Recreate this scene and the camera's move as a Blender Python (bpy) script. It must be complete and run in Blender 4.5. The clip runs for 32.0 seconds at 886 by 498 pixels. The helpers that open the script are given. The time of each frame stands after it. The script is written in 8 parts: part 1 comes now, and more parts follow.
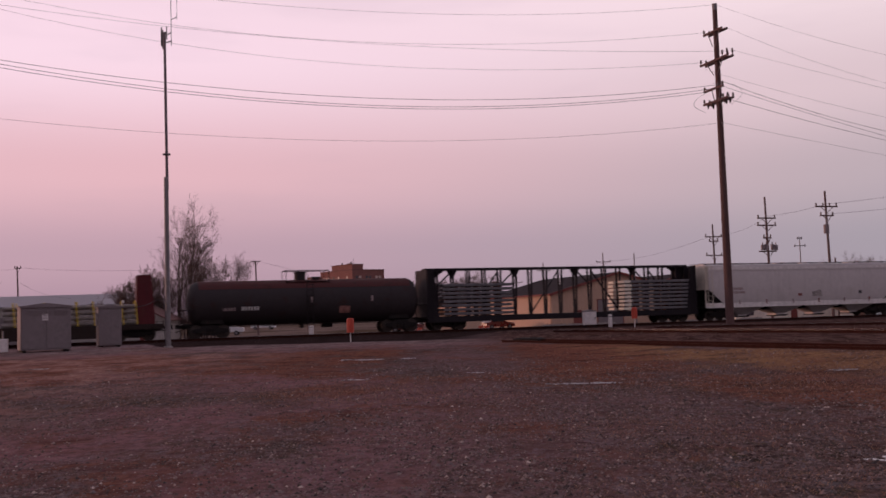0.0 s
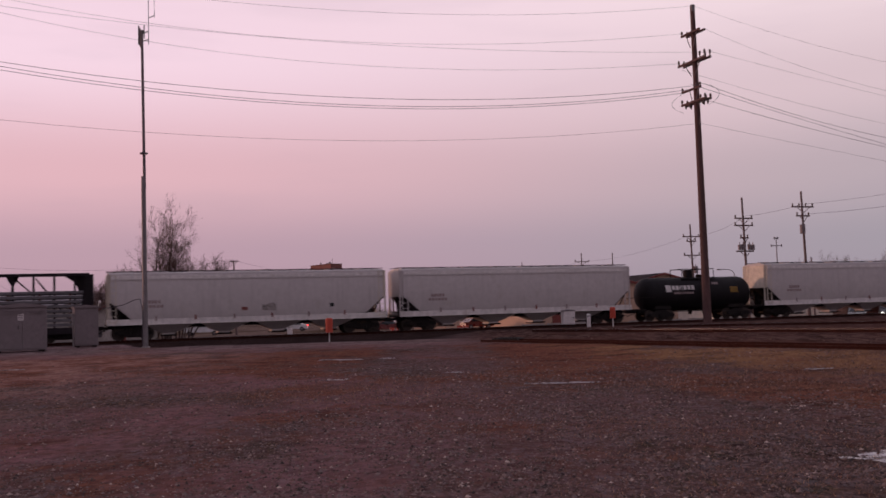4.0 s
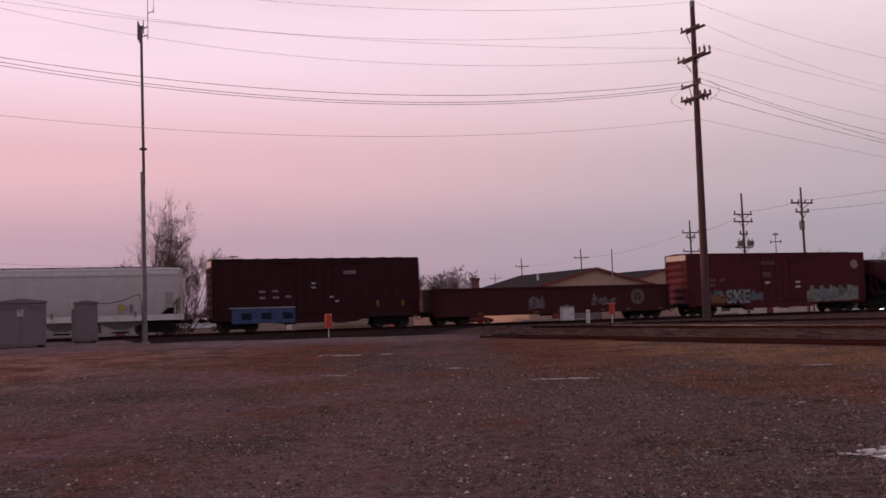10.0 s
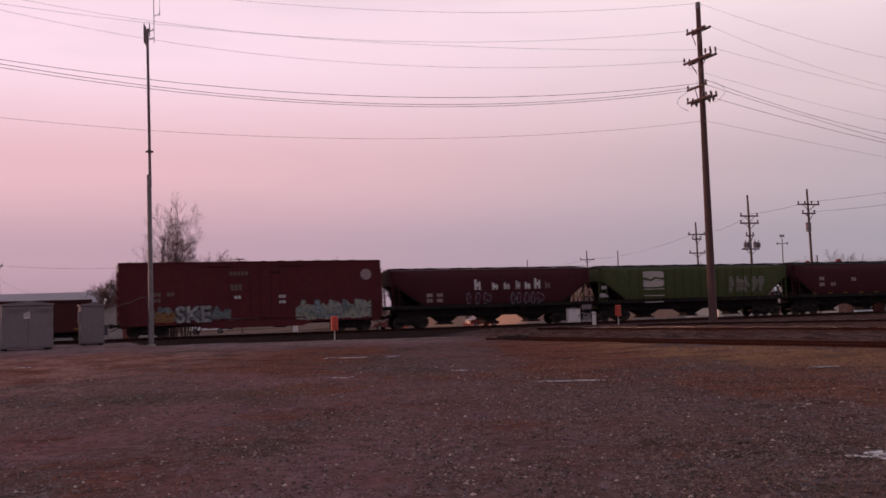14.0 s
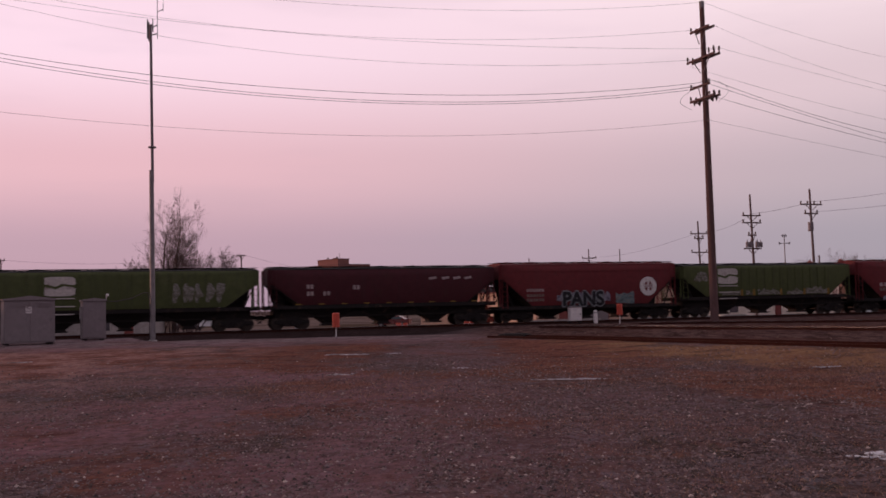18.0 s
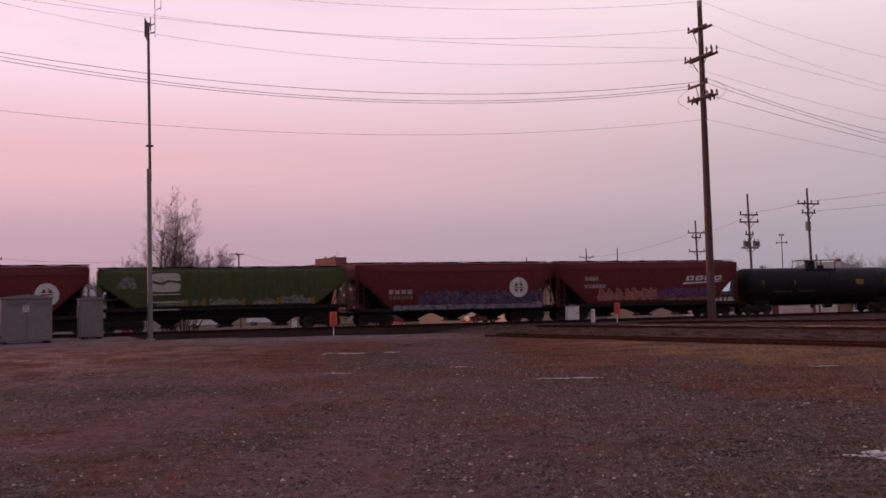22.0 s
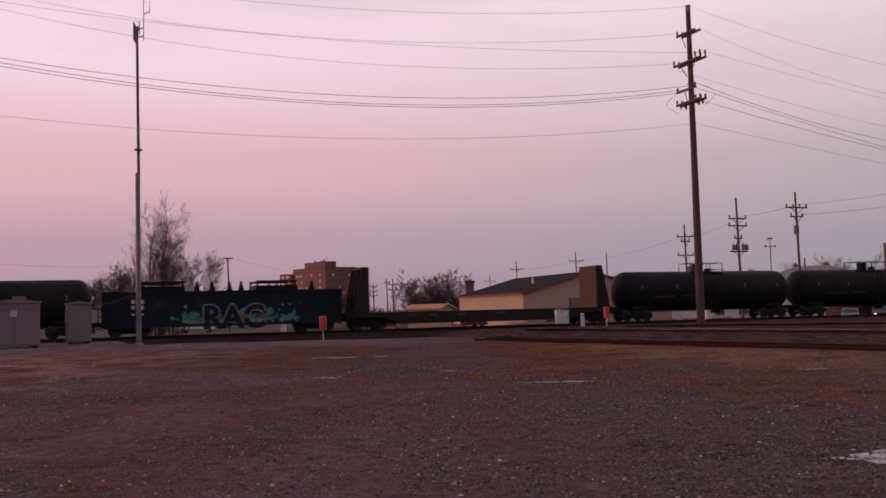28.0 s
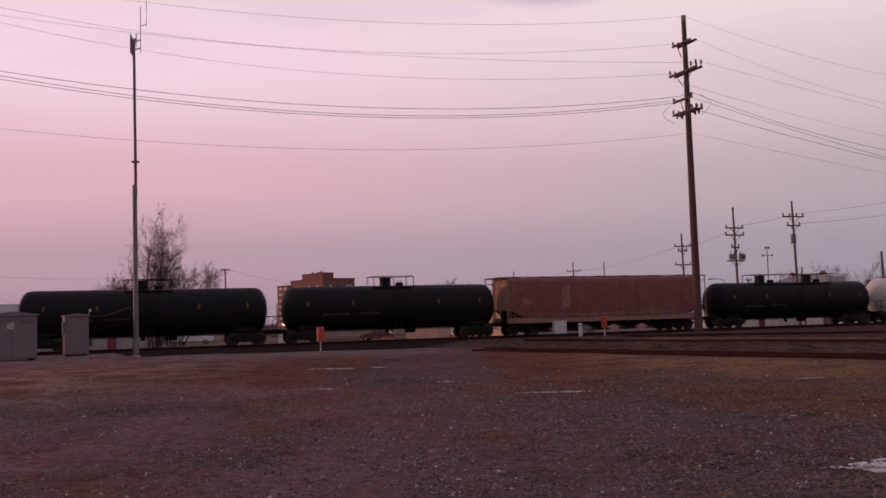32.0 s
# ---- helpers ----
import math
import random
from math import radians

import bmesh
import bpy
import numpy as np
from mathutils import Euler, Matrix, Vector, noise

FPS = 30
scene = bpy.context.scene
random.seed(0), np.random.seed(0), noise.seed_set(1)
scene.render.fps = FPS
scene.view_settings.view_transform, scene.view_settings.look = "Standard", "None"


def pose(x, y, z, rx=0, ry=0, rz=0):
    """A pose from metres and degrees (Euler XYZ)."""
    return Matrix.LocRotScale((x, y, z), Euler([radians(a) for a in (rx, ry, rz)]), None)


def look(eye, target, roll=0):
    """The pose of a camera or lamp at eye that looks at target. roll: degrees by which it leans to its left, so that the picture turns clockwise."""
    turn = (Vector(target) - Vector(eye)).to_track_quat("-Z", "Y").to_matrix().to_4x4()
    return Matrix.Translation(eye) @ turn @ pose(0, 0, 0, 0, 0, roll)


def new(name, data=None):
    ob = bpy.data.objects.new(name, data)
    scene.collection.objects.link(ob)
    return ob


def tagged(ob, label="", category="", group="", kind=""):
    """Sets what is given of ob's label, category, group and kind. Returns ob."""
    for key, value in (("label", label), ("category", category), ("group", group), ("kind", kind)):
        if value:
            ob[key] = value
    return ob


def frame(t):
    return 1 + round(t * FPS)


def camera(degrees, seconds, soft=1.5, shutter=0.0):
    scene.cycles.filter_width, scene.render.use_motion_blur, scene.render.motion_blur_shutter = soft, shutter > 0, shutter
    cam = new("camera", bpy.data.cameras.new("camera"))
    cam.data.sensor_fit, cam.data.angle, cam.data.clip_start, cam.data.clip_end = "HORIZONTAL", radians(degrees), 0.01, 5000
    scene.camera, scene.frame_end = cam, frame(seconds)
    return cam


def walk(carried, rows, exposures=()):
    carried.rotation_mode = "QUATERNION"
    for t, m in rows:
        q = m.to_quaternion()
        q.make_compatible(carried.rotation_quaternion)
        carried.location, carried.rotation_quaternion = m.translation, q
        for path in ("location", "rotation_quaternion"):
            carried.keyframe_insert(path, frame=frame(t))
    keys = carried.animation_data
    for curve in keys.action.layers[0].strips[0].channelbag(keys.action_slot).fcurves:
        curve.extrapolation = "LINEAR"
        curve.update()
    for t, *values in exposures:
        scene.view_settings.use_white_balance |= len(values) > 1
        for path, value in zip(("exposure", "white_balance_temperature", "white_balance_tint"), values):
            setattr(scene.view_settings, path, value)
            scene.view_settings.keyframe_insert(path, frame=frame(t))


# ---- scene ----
cam = camera(47.536, 32.0, soft=1.6, shutter=0.35)
PATH = [
    (0, pose(0, 0, 1.65, 93.583, 1.666, 1.621)),
    (0.5, pose(0, 0, 1.65, 93.734, 1.748, 1.142)),
    (1, pose(0, 0, 1.65, 93.619, 1.855, 0.765)),
    (1.5, pose(0, 0, 1.65, 93.453, 1.616, 0.582)),
    (2, pose(0, 0, 1.65, 93.343, 1.776, 0.524)),
    (2.5, pose(0, 0, 1.65, 93.390, 1.996, 0.586)),
    (3, pose(0, 0, 1.65, 93.455, 1.888, 0.597)),
    (3.5, pose(0, 0, 1.65, 93.497, 1.791, 0.514)),
    (5.5, pose(0, 0, 1.65, 93.611, 1.610, 0.290)),
    (6, pose(0, 0, 1.65, 93.492, 1.667, 0.389)),
    (6.5, pose(0, 0, 1.65, 93.307, 1.673, 0.363)),
    (7, pose(0, 0, 1.65, 93.292, 1.708, 0.292)),
    (7.5, pose(0, 0, 1.65, 93.369, 1.636, 0.255)),
    (8, pose(0, 0, 1.65, 93.470, 1.667, 0.296)),
    (8.5, pose(0, 0, 1.65, 93.505, 1.583, 0.249)),
    (9, pose(0, 0, 1.65, 93.416, 1.608, 0.239)),
    (9.5, pose(0, 0, 1.65, 93.296, 1.703, 0.300)),
    (10, pose(0, 0, 1.65, 93.301, 1.676, 0.390)),
    (10.5, pose(0, 0, 1.65, 93.397, 1.725, 0.421)),
    (11, pose(0, 0, 1.65, 93.461, 1.561, 0.428)),
    (11.5, pose(0, 0, 1.65, 93.432, 1.619, 0.474)),
    (12, pose(0, 0, 1.65, 93.503, 1.638, 0.434)),
    (12.5, pose(0, 0, 1.65, 93.521, 1.572, 0.464)),
    (13, pose(0, 0, 1.65, 93.522, 1.578, 0.560)),
    (13.5, pose(0, 0, 1.65, 93.452, 1.642, 0.644)),
    (14, pose(0, 0, 1.65, 93.428, 1.723, 0.725)),
    (14.5, pose(0, 0, 1.65, 93.443, 1.684, 0.720)),
    (16.5, pose(0, 0, 1.65, 93.321, 1.578, 0.785)),
    (17, pose(0, 0, 1.65, 93.274, 1.598, 0.816)),
    (17.5, pose(0, 0, 1.65, 93.321, 1.578, 0.785)),
    (18, pose(0, 0, 1.65, 93.291, 1.339, 0.811)),
    (18.5, pose(0, 0, 1.65, 93.227, 1.532, 0.902)),
    (19, pose(0, 0, 1.65, 93.236, 1.550, 0.826)),
    (19.5, pose(0, 0, 1.65, 93.218, 1.455, 0.817)),
    (20, pose(0, 0, 1.65, 93.218, 1.445, 0.853)),
    (20.5, pose(0, 0, 1.65, 93.274, 1.427, 0.835)),
    (21, pose(0, 0, 1.65, 93.323, 1.498, 0.807)),
    (21.5, pose(0, 0, 1.65, 93.313, 1.481, 0.722)),
    (22, pose(0, 0, 1.65, 93.227, 1.289, 0.671)),
    (22.5, pose(0, 0, 1.65, 93.262, 1.362, 0.635)),
    (23, pose(0, 0, 1.65, 93.367, 1.347, 0.592)),
    (23.5, pose(0, 0, 1.65, 93.416, 1.292, 0.581)),
    (24, pose(0, 0, 1.65, 93.388, 1.415, 0.551)),
    (24.5, pose(0, 0, 1.65, 93.432, 1.284, 0.572)),
    (25, pose(0, 0, 1.65, 93.485, 1.352, 0.589)),
    (25.5, pose(0, 0, 1.65, 93.576, 1.274, 0.513)),
    (27.5, pose(0, 0, 1.65, 93.484, 1.398, 0.040)),
    (28, pose(0, 0, 1.65, 93.440, 1.378, 0.083)),
    (28.5, pose(0, 0, 1.65, 93.379, 1.500, 0.107)),
    (29, pose(0, 0, 1.65, 93.498, 1.589, 0.061)),
    (29.5, pose(0, 0, 1.65, 93.726, 1.604, 0.022)),
    (30, pose(0, 0, 1.65, 93.972, 1.623, 0.004)),
    (30.5, pose(0, 0, 1.65, 94.062, 1.764, -0.056)),
    (31, pose(0, 0, 1.65, 94.068, 1.721, -0.108)),
    (31.5, pose(0, 0, 1.65, 94.049, 1.743, -0.088)),
    (32, pose(0, 0, 1.65, 94.038, 1.641, -0.048)),
]
walk(cam, PATH, exposures=[(0, -0.04), (3, -0.08), (6, -0.09), (7.2, -0.07), (9, 0.0), (25, 0.02), (28, -0.10), (32, -0.13)])

# ---- the plan: the line of the railway, its axes and the height of its rails ----
TRACK_ANGLE = 20.254
AXIS = Vector((math.cos(radians(TRACK_ANGLE)), math.sin(radians(TRACK_ANGLE)), 0))
NEAR = Vector((AXIS.y, -AXIS.x, 0))
TRACK_ORIGIN = Vector((0, 77.0, 0))
RAIL_TOP = 0.305
SPEED = 11.185


def on_line(s, p, z=0.0):
    """A place s metres along the railway and p metres from it towards the lot."""
    return TRACK_ORIGIN + AXIS * s + NEAR * p + Vector((0, 0, z))


def smooth(a, b, v):
    k = min(1.0, max(0.0, (v - a) / (b - a)))
    return k * k * (3 - 2 * k)


def ground_z(x, y):
    p = x * NEAR.x + (y - TRACK_ORIGIN.y) * NEAR.y
    s = x * AXIS.x + (y - TRACK_ORIGIN.y) * AXIS.y
    z = 0.18 * smooth(18, 50, y)
    z += 0.08 * math.exp(-((p - 9.5) / 2.5) ** 2) * smooth(0, -9, s)
    if p < -3.5:
        z -= 0.95 * smooth(-3.5, -15, p)
    # beyond a crest the lot drops to the foot of the main track
    edge = 54.5 + 5.0 * smooth(-16, -20, x)
    z -= 0.34 * smooth(edge, edge + 4, y) * smooth(-7.0, -3.0, p) * smooth(3, -2, x)
    # the side track nearest the camera lies on a low rise
    off = (x - 7.44) * 0.855 + (y - 37.2) * 0.52
    along = (x - 7.44) * 0.52 - (y - 37.2) * 0.855
    if along > -14.0:
        z = max(z, 0.225 * math.exp(-(max(0.0, abs(off) - 0.9) / (1.1 if off > 0 else 3.0)) ** 2) * smooth(-14.0, -10.5, along))
    return z


# ---- sky and sun ----
world = bpy.data.worlds.new("dusk_sky")
scene.world = world
world.use_nodes = True
wt = world.node_tree
wt.nodes.clear()
w_out = wt.nodes.new("ShaderNodeOutputWorld")
w_bg = wt.nodes.new("ShaderNodeBackground")
w_co = wt.nodes.new("ShaderNodeTexCoord")
w_sep = wt.nodes.new("ShaderNodeSeparateXYZ")
wt.links.new(w_co.outputs["Generated"], w_sep.inputs[0])
SUN_SIDE = Vector((-0.97, 0.20, 0.0)).normalized()


def ramp(tree, stops, source):
    r = tree.nodes.new("ShaderNodeValToRGB")
    r.color_ramp.interpolation = "EASE"
    while len(r.color_ramp.elements) < len(stops):
        r.color_ramp.elements.new(0.5)
    for e, (at, c) in zip(r.color_ramp.elements, stops):
        e.position, e.color = at, (*c, 1)
    tree.links.new(source, r.inputs[0])
    return r.outputs[0]


# the warm side of the sky, towards the sunset, and the dull side away from it, both by height
warm = ramp(wt, [(0.0, (0.400, 0.265, 0.355)), (0.06, (0.512, 0.330, 0.420)), (0.14, (0.79, 0.470, 0.535)), (0.25, (0.975, 0.71, 0.825)), (0.5, (0.60, 0.52, 0.587)), (1.0, (0.35, 0.315, 0.401))], w_sep.outputs[2])
dull = ramp(wt, [(0.0, (0.318, 0.285, 0.348)), (0.05, (0.373, 0.328, 0.394)), (0.12, (0.505, 0.407, 0.460)), (0.20, (0.72, 0.555, 0.606)), (0.30, (0.93, 0.74, 0.792)), (0.5, (0.52, 0.46, 0.528)), (1.0, (0.35, 0.315, 0.401))], w_sep.outputs[2])
back = ramp(wt, [(0.0, (0.25, 0.20, 0.235)), (0.12, (0.33, 0.265, 0.305)), (0.3, (0.40, 0.33, 0.385)), (0.6, (0.40, 0.345, 0.42)), (1.0, (0.35, 0.315, 0.41))], w_sep.outputs[2])
w_dot = wt.nodes.new("ShaderNodeVectorMath")
w_dot.operation = "DOT_PRODUCT"
w_dot.inputs[1].default_value = SUN_SIDE
wt.links.new(w_co.outputs["Generated"], w_dot.inputs[0])


def mix_rgb(tree, a, b, fac, blend="MIX"):
    m = tree.nodes.new("ShaderNodeMix")
    m.data_type, m.blend_type = "RGBA", blend
    for k, v in ((0, fac), (6, a), (7, b)):
        if isinstance(v, (int, float)):
            m.inputs[k].default_value = v
        elif isinstance(v, (tuple, list)):
            m.inputs[k].default_value = (*v, 1) if len(v) == 3 else v
        else:
            tree.links.new(v, m.inputs[k])
    return m.outputs[2]


def map_range(tree, value, a, b, c=0.0, d=1.0):
    n = tree.nodes.new("ShaderNodeMapRange")
    n.interpolation_type = "SMOOTHSTEP"
    tree.links.new(value, n.inputs[0])
    for k, v in zip((1, 2, 3, 4), (a, b, c, d)):
        n.inputs[k].default_value = v
    return n.outputs[0]


side = map_range(wt, w_dot.outputs["Value"], -0.28, 0.56)
sky_colour = mix_rgb(wt, dull, warm, side)
away = map_range(wt, w_sep.outputs[1], -0.25, 0.55)
sky_colour = mix_rgb(wt, back, sky_colour, away)
# thin bands of cloud
w_map = wt.nodes.new("ShaderNodeMapping")
w_map.inputs["Scale"].default_value = (1.6, 1.6, 9.0)
wt.links.new(w_co.outputs["Generated"], w_map.inputs[0])
w_noise = wt.nodes.new("ShaderNodeTexNoise")
w_noise.inputs["Scale"].default_value = 2.2
w_noise.inputs["Detail"].default_value = 4
wt.links.new(w_map.outputs[0], w_noise.inputs["Vector"])
cloud = map_range(wt, w_noise.outputs[0], 0.54, 0.74, 0.0, 0.12)
sky_colour = mix_rgb(wt, sky_colour, (0.42, 0.33, 0.42), cloud)
# one grey-violet cloud high over the railway
w_div = wt.nodes.new("ShaderNodeMath")
w_div.operation = "DIVIDE"
wt.links.new(w_sep.outputs[0], w_div.inputs[0])
wt.links.new(w_sep.outputs[1], w_div.inputs[1])


def w_math(op, a, b):
    n = wt.nodes.new("ShaderNodeMath")
    n.operation = op
    for k, v in enumerate((a, b)):
        if isinstance(v, (int, float)):
            n.inputs[k].default_value = v
        else:
            wt.links.new(v, n.inputs[k])
    return n.outputs[0]


ell = w_math("ADD", w_math("POWER", w_math("ABSOLUTE", w_math("MULTIPLY", w_math("SUBTRACT", w_div.outputs[0], 0.105), 11.0), 0), 2.0), w_math("POWER", w_math("ABSOLUTE", w_math("MULTIPLY", w_math("SUBTRACT", w_sep.outputs[2], 0.326), 34.0), 0), 2.0))
ell = w_math("ADD", ell, w_math("MULTIPLY", w_math("SUBTRACT", w_noise.outputs[0], 0.5), 1.6))
sky_colour = mix_rgb(wt, sky_colour, (0.50, 0.43, 0.55), map_range(wt, ell, 1.3, 0.1, 0.0, 0.8))
w_sky = wt.nodes.new("ShaderNodeTexSky")
w_sky.sky_type = "NISHITA"
w_sky.sun_disc = False
w_sky.sun_elevation = radians(2.5)
w_sky.sun_rotation = math.atan2(SUN_SIDE.x, SUN_SIDE.y)
w_add = mix_rgb(wt, sky_colour, w_sky.outputs[0], 0.012, "ADD")
wt.links.new(w_add, w_bg.inputs[0])
w_bg.inputs[1].default_value = 1.0
wt.links.new(w_bg.outputs[0], w_out.inputs[0])

sun = new("sun", bpy.data.lights.new("sun", "SUN"))
sun.data.energy, sun.data.angle, sun.data.color = 1.25, radians(6), (1.0, 0.52, 0.36)
sun.matrix_world = look((0, 0, 60), Vector((0, 0, 60)) - (SUN_SIDE + Vector((0, 0, 0.105))) * 10)
# ---- materials ----
def surface(name, rgb, rough=0.7, metal=0.0, vary=0.25, grain=6.0, patch=0.7, second=None, second_at=(0.55, 0.75), stretch=(1, 1, 1), bump=0.15, bump_scale=None, streak=0.0, spec=0.3):
    """A weathered surface: a base colour that varies at two scales, stains of a second colour, fine relief."""
    m = bpy.data.materials.new(name)
    m.use_nodes = True
    t = m.node_tree
    b = t.nodes["Principled BSDF"]
    co = t.nodes.new("ShaderNodeTexCoord")
    info = t.nodes.new("ShaderNodeObjectInfo")
    shift = t.nodes.new("ShaderNodeVectorMath")
    shift.operation = "MULTIPLY_ADD"
    scale_by = t.nodes.new("ShaderNodeCombineXYZ")
    for k in range(3):
        t.links.new(info.outputs["Random"], scale_by.inputs[k])
    shift.inputs[1].default_value = (37, 53, 71)
    t.links.new(scale_by.outputs[0], shift.inputs[0])
    t.links.new(co.outputs["Object"], shift.inputs[2])
    mp = t.nodes.new("ShaderNodeMapping")
    mp.inputs["Scale"].default_value = stretch
    t.links.new(shift.outputs[0], mp.inputs[0])

    def noise_of(scale, detail, vec=None):
        n = t.nodes.new("ShaderNodeTexNoise")
        n.inputs["Scale"].default_value, n.inputs["Detail"].default_value = scale, detail
        n.inputs["Roughness"].default_value = 0.6
        t.links.new(vec or mp.outputs[0], n.inputs["Vector"])
        return n.outputs[0]

    fine, broad = noise_of(grain, 5), noise_of(patch, 3)
    dark = tuple(c * (1 - vary) for c in rgb)
    light = tuple(min(1, c * (1 + vary)) for c in rgb)
    col = mix_rgb(t, dark, light, map_range(t, fine, 0.3, 0.7))
    col = mix_rgb(t, col, tuple(c * (1 - 0.7 * vary) for c in rgb), map_range(t, broad, 0.42, 0.68, 0, 0.7))
    if second:
        col = mix_rgb(t, col, second, map_range(t, noise_of(patch * 2.3, 6), second_at[0], second_at[1], 0, 0.85))
    if streak:
        sp = t.nodes.new("ShaderNodeMapping")
        sp.inputs["Scale"].default_value = (2.6, 2.6, 0.22)
        t.links.new(shift.outputs[0], sp.inputs[0])
        col = mix_rgb(t, col, tuple(0.45 * c + 0.02 for c in rgb), map_range(t, noise_of(1.6, 5, sp.outputs[0]), 0.48, 0.72, 0, streak))
    t.links.new(col, b.inputs["Base Color"])
    t.links.new(map_range(t, fine, 0.2, 0.8, max(0.03, rough - 0.12), min(1, rough + 0.12)), b.inputs["Roughness"])
    b.inputs["Metallic"].default_value = metal
    b.inputs["Specular IOR Level"].default_value = spec
    if bump:
        bp = t.nodes.new("ShaderNodeBump")
        bp.inputs["Strength"].default_value, bp.inputs["Distance"].default_value = bump, 0.02
        t.links.new(noise_of(bump_scale or grain * 2, 4), bp.inputs["Height"])
        t.links.new(bp.outputs[0], b.inputs["Normal"])
    return m


def glowing(name, rgb, strength):
    m = bpy.data.materials.new(name)
    m.use_nodes = True
    b = m.node_tree.nodes["Principled BSDF"]
    b.inputs["Base Color"].default_value = (*rgb, 1)
    b.inputs["Emission Color"].default_value = (*rgb, 1)
    b.inputs["Emission Strength"].default_value = strength
    return m


def paint(name, rgb, streak=0.45, rough=0.6, second=None, vary=0.12, **more):
    return surface(name, rgb, rough=rough, vary=vary, grain=3.0, patch=0.5, second=second, streak=streak, bump=0.05, spec=0.12, **more)


# ---- building blocks ----
def box(bm, x0, x1, y0, y1, z0, z1, m=None):
    v = [Vector((x, y, z)) for x in (x0, x1) for y in (y0, y1) for z in (z0, z1)]
    if m:
        v = [m @ p for p in v]
    v = [bm.verts.new(p) for p in v]
    for f in ((0, 1, 3, 2), (4, 6, 7, 5), (0, 4, 5, 1), (2, 3, 7, 6), (0, 2, 6, 4), (1, 5, 7, 3)):
        bm.faces.new([v[i] for i in f])
    return v


def rod(bm, a, b, r, r2=None, n=8, caps=True):
    a, b = Vector(a), Vector(b)
    r2 = r if r2 is None else r2
    d = (b - a).normalized()
    u = d.orthogonal().normalized()
    w = d.cross(u)
    rings = []
    for c, q in ((a, r), (b, r2)):
        rings.append([bm.verts.new(c + (u * math.cos(i * math.tau / n) + w * math.sin(i * math.tau / n)) * q) for i in range(n)])
    for i in range(n):
        j = (i + 1) % n
        bm.faces.new((rings[0][i], rings[0][j], rings[1][j], rings[1][i]))
    if caps:
        bm.faces.new(rings[0][::-1])
        bm.faces.new(rings[1])


def beam(bm, a, b, w, h):
    """A square bar from a to b, w wide and h high."""
    a, b = Vector(a), Vector(b)
    d = (b - a).normalized()
    side_way = d.cross(Vector((0, 0, 1)))
    side_way = side_way.normalized() if side_way.length > 1e-4 else Vector((1, 0, 0))
    up = side_way.cross(d)
    ends = [[bm.verts.new(c + side_way * sx * w / 2 + up * sz * h / 2) for sx, sz in ((-1, -1), (1, -1), (1, 1), (-1, 1))] for c in (a, b)]
    for i in range(4):
        j = (i + 1) % 4
        bm.faces.new((ends[0][i], ends[0][j], ends[1][j], ends[1][i]))
    bm.faces.new(ends[0][::-1])
    bm.faces.new(ends[1])


def loft(bm, rings, closed=True, caps=True):
    """Skin over rings of equally many points."""
    vs = [[bm.verts.new(p) for p in ring] for ring in rings]
    n = len(vs[0])
    for a, b in zip(vs, vs[1:]):
        for i in range(n if closed else n - 1):
            j = (i + 1) % n
            bm.faces.new((a[i], a[j], b[j], b[i]))
    if caps and closed:
        bm.faces.new(vs[0][::-1])
        bm.faces.new(vs[-1])


def string(bm, pts, r, n=4):
    """A thin round cable through the points."""
    rings = []
    for i, p in enumerate(pts):
        d = (pts[min(i + 1, len(pts) - 1)] - pts[max(i - 1, 0)]).normalized()
        u = d.cross(Vector((0, 0, 1)))
        u = u.normalized() if u.length > 1e-3 else Vector((1, 0, 0))
        w = u.cross(d)
        rings.append([p + (u * math.cos(k * math.tau / n) + w * math.sin(k * math.tau / n)) * r for k in range(n)])
    loft(bm, rings)


def prism(bm, poly, y0, y1, m=None):
    """An outline in x and z, drawn out from y0 to y1."""
    m = m or Matrix.Identity(4)
    loft(bm, [[m @ Vector((x, y0, z)) for x, z in poly], [m @ Vector((x, y1, z)) for x, z in poly]])


def finish(bm, name, material, smooth_shade=False, bevel=0.0):
    if bevel:
        bmesh.ops.bevel(bm, geom=list(bm.edges), offset=bevel, segments=1, affect="EDGES", clamp_overlap=True)
    bmesh.ops.recalc_face_normals(bm, faces=bm.faces)
    me = bpy.data.meshes.new(name)
    bm.to_mesh(me)
    bm.free()
    me.materials.append(material)
    if smooth_shade:
        me.polygons.foreach_set("use_smooth", [True] * len(me.polygons))
        me.set_sharp_from_angle(angle=radians(38))
    return me


def part(name, bm, material, parent, label="", at=None, smooth_shade=False, bevel=0.0):
    """Links a bmesh, or a mesh that is shared, as one mesh object under a thing or a part."""
    me = bm if isinstance(bm, bpy.types.Mesh) else finish(bm, name, material, smooth_shade, bevel)
    ob = new(name, me)
    ob.parent = parent
    if at is not None:
        ob.matrix_basis = at
    return tagged(ob, label)


def thing(name, label, category, m=None, group="", kind=""):
    ob = new(name)
    ob.empty_display_size = 0.3
    if m is not None:
        ob.matrix_basis = m
    return tagged(ob, label, category, group, kind)


def lone(name, bm, material, label, category, m=None, group="", kind="", smooth_shade=False, bevel=0.0):
    me = bm if isinstance(bm, bpy.types.Mesh) else finish(bm, name, material, smooth_shade, bevel)
    ob = new(name, me)
    if m is not None:
        ob.matrix_basis = m
    return tagged(ob, label, category, group, kind)


B = bmesh.new


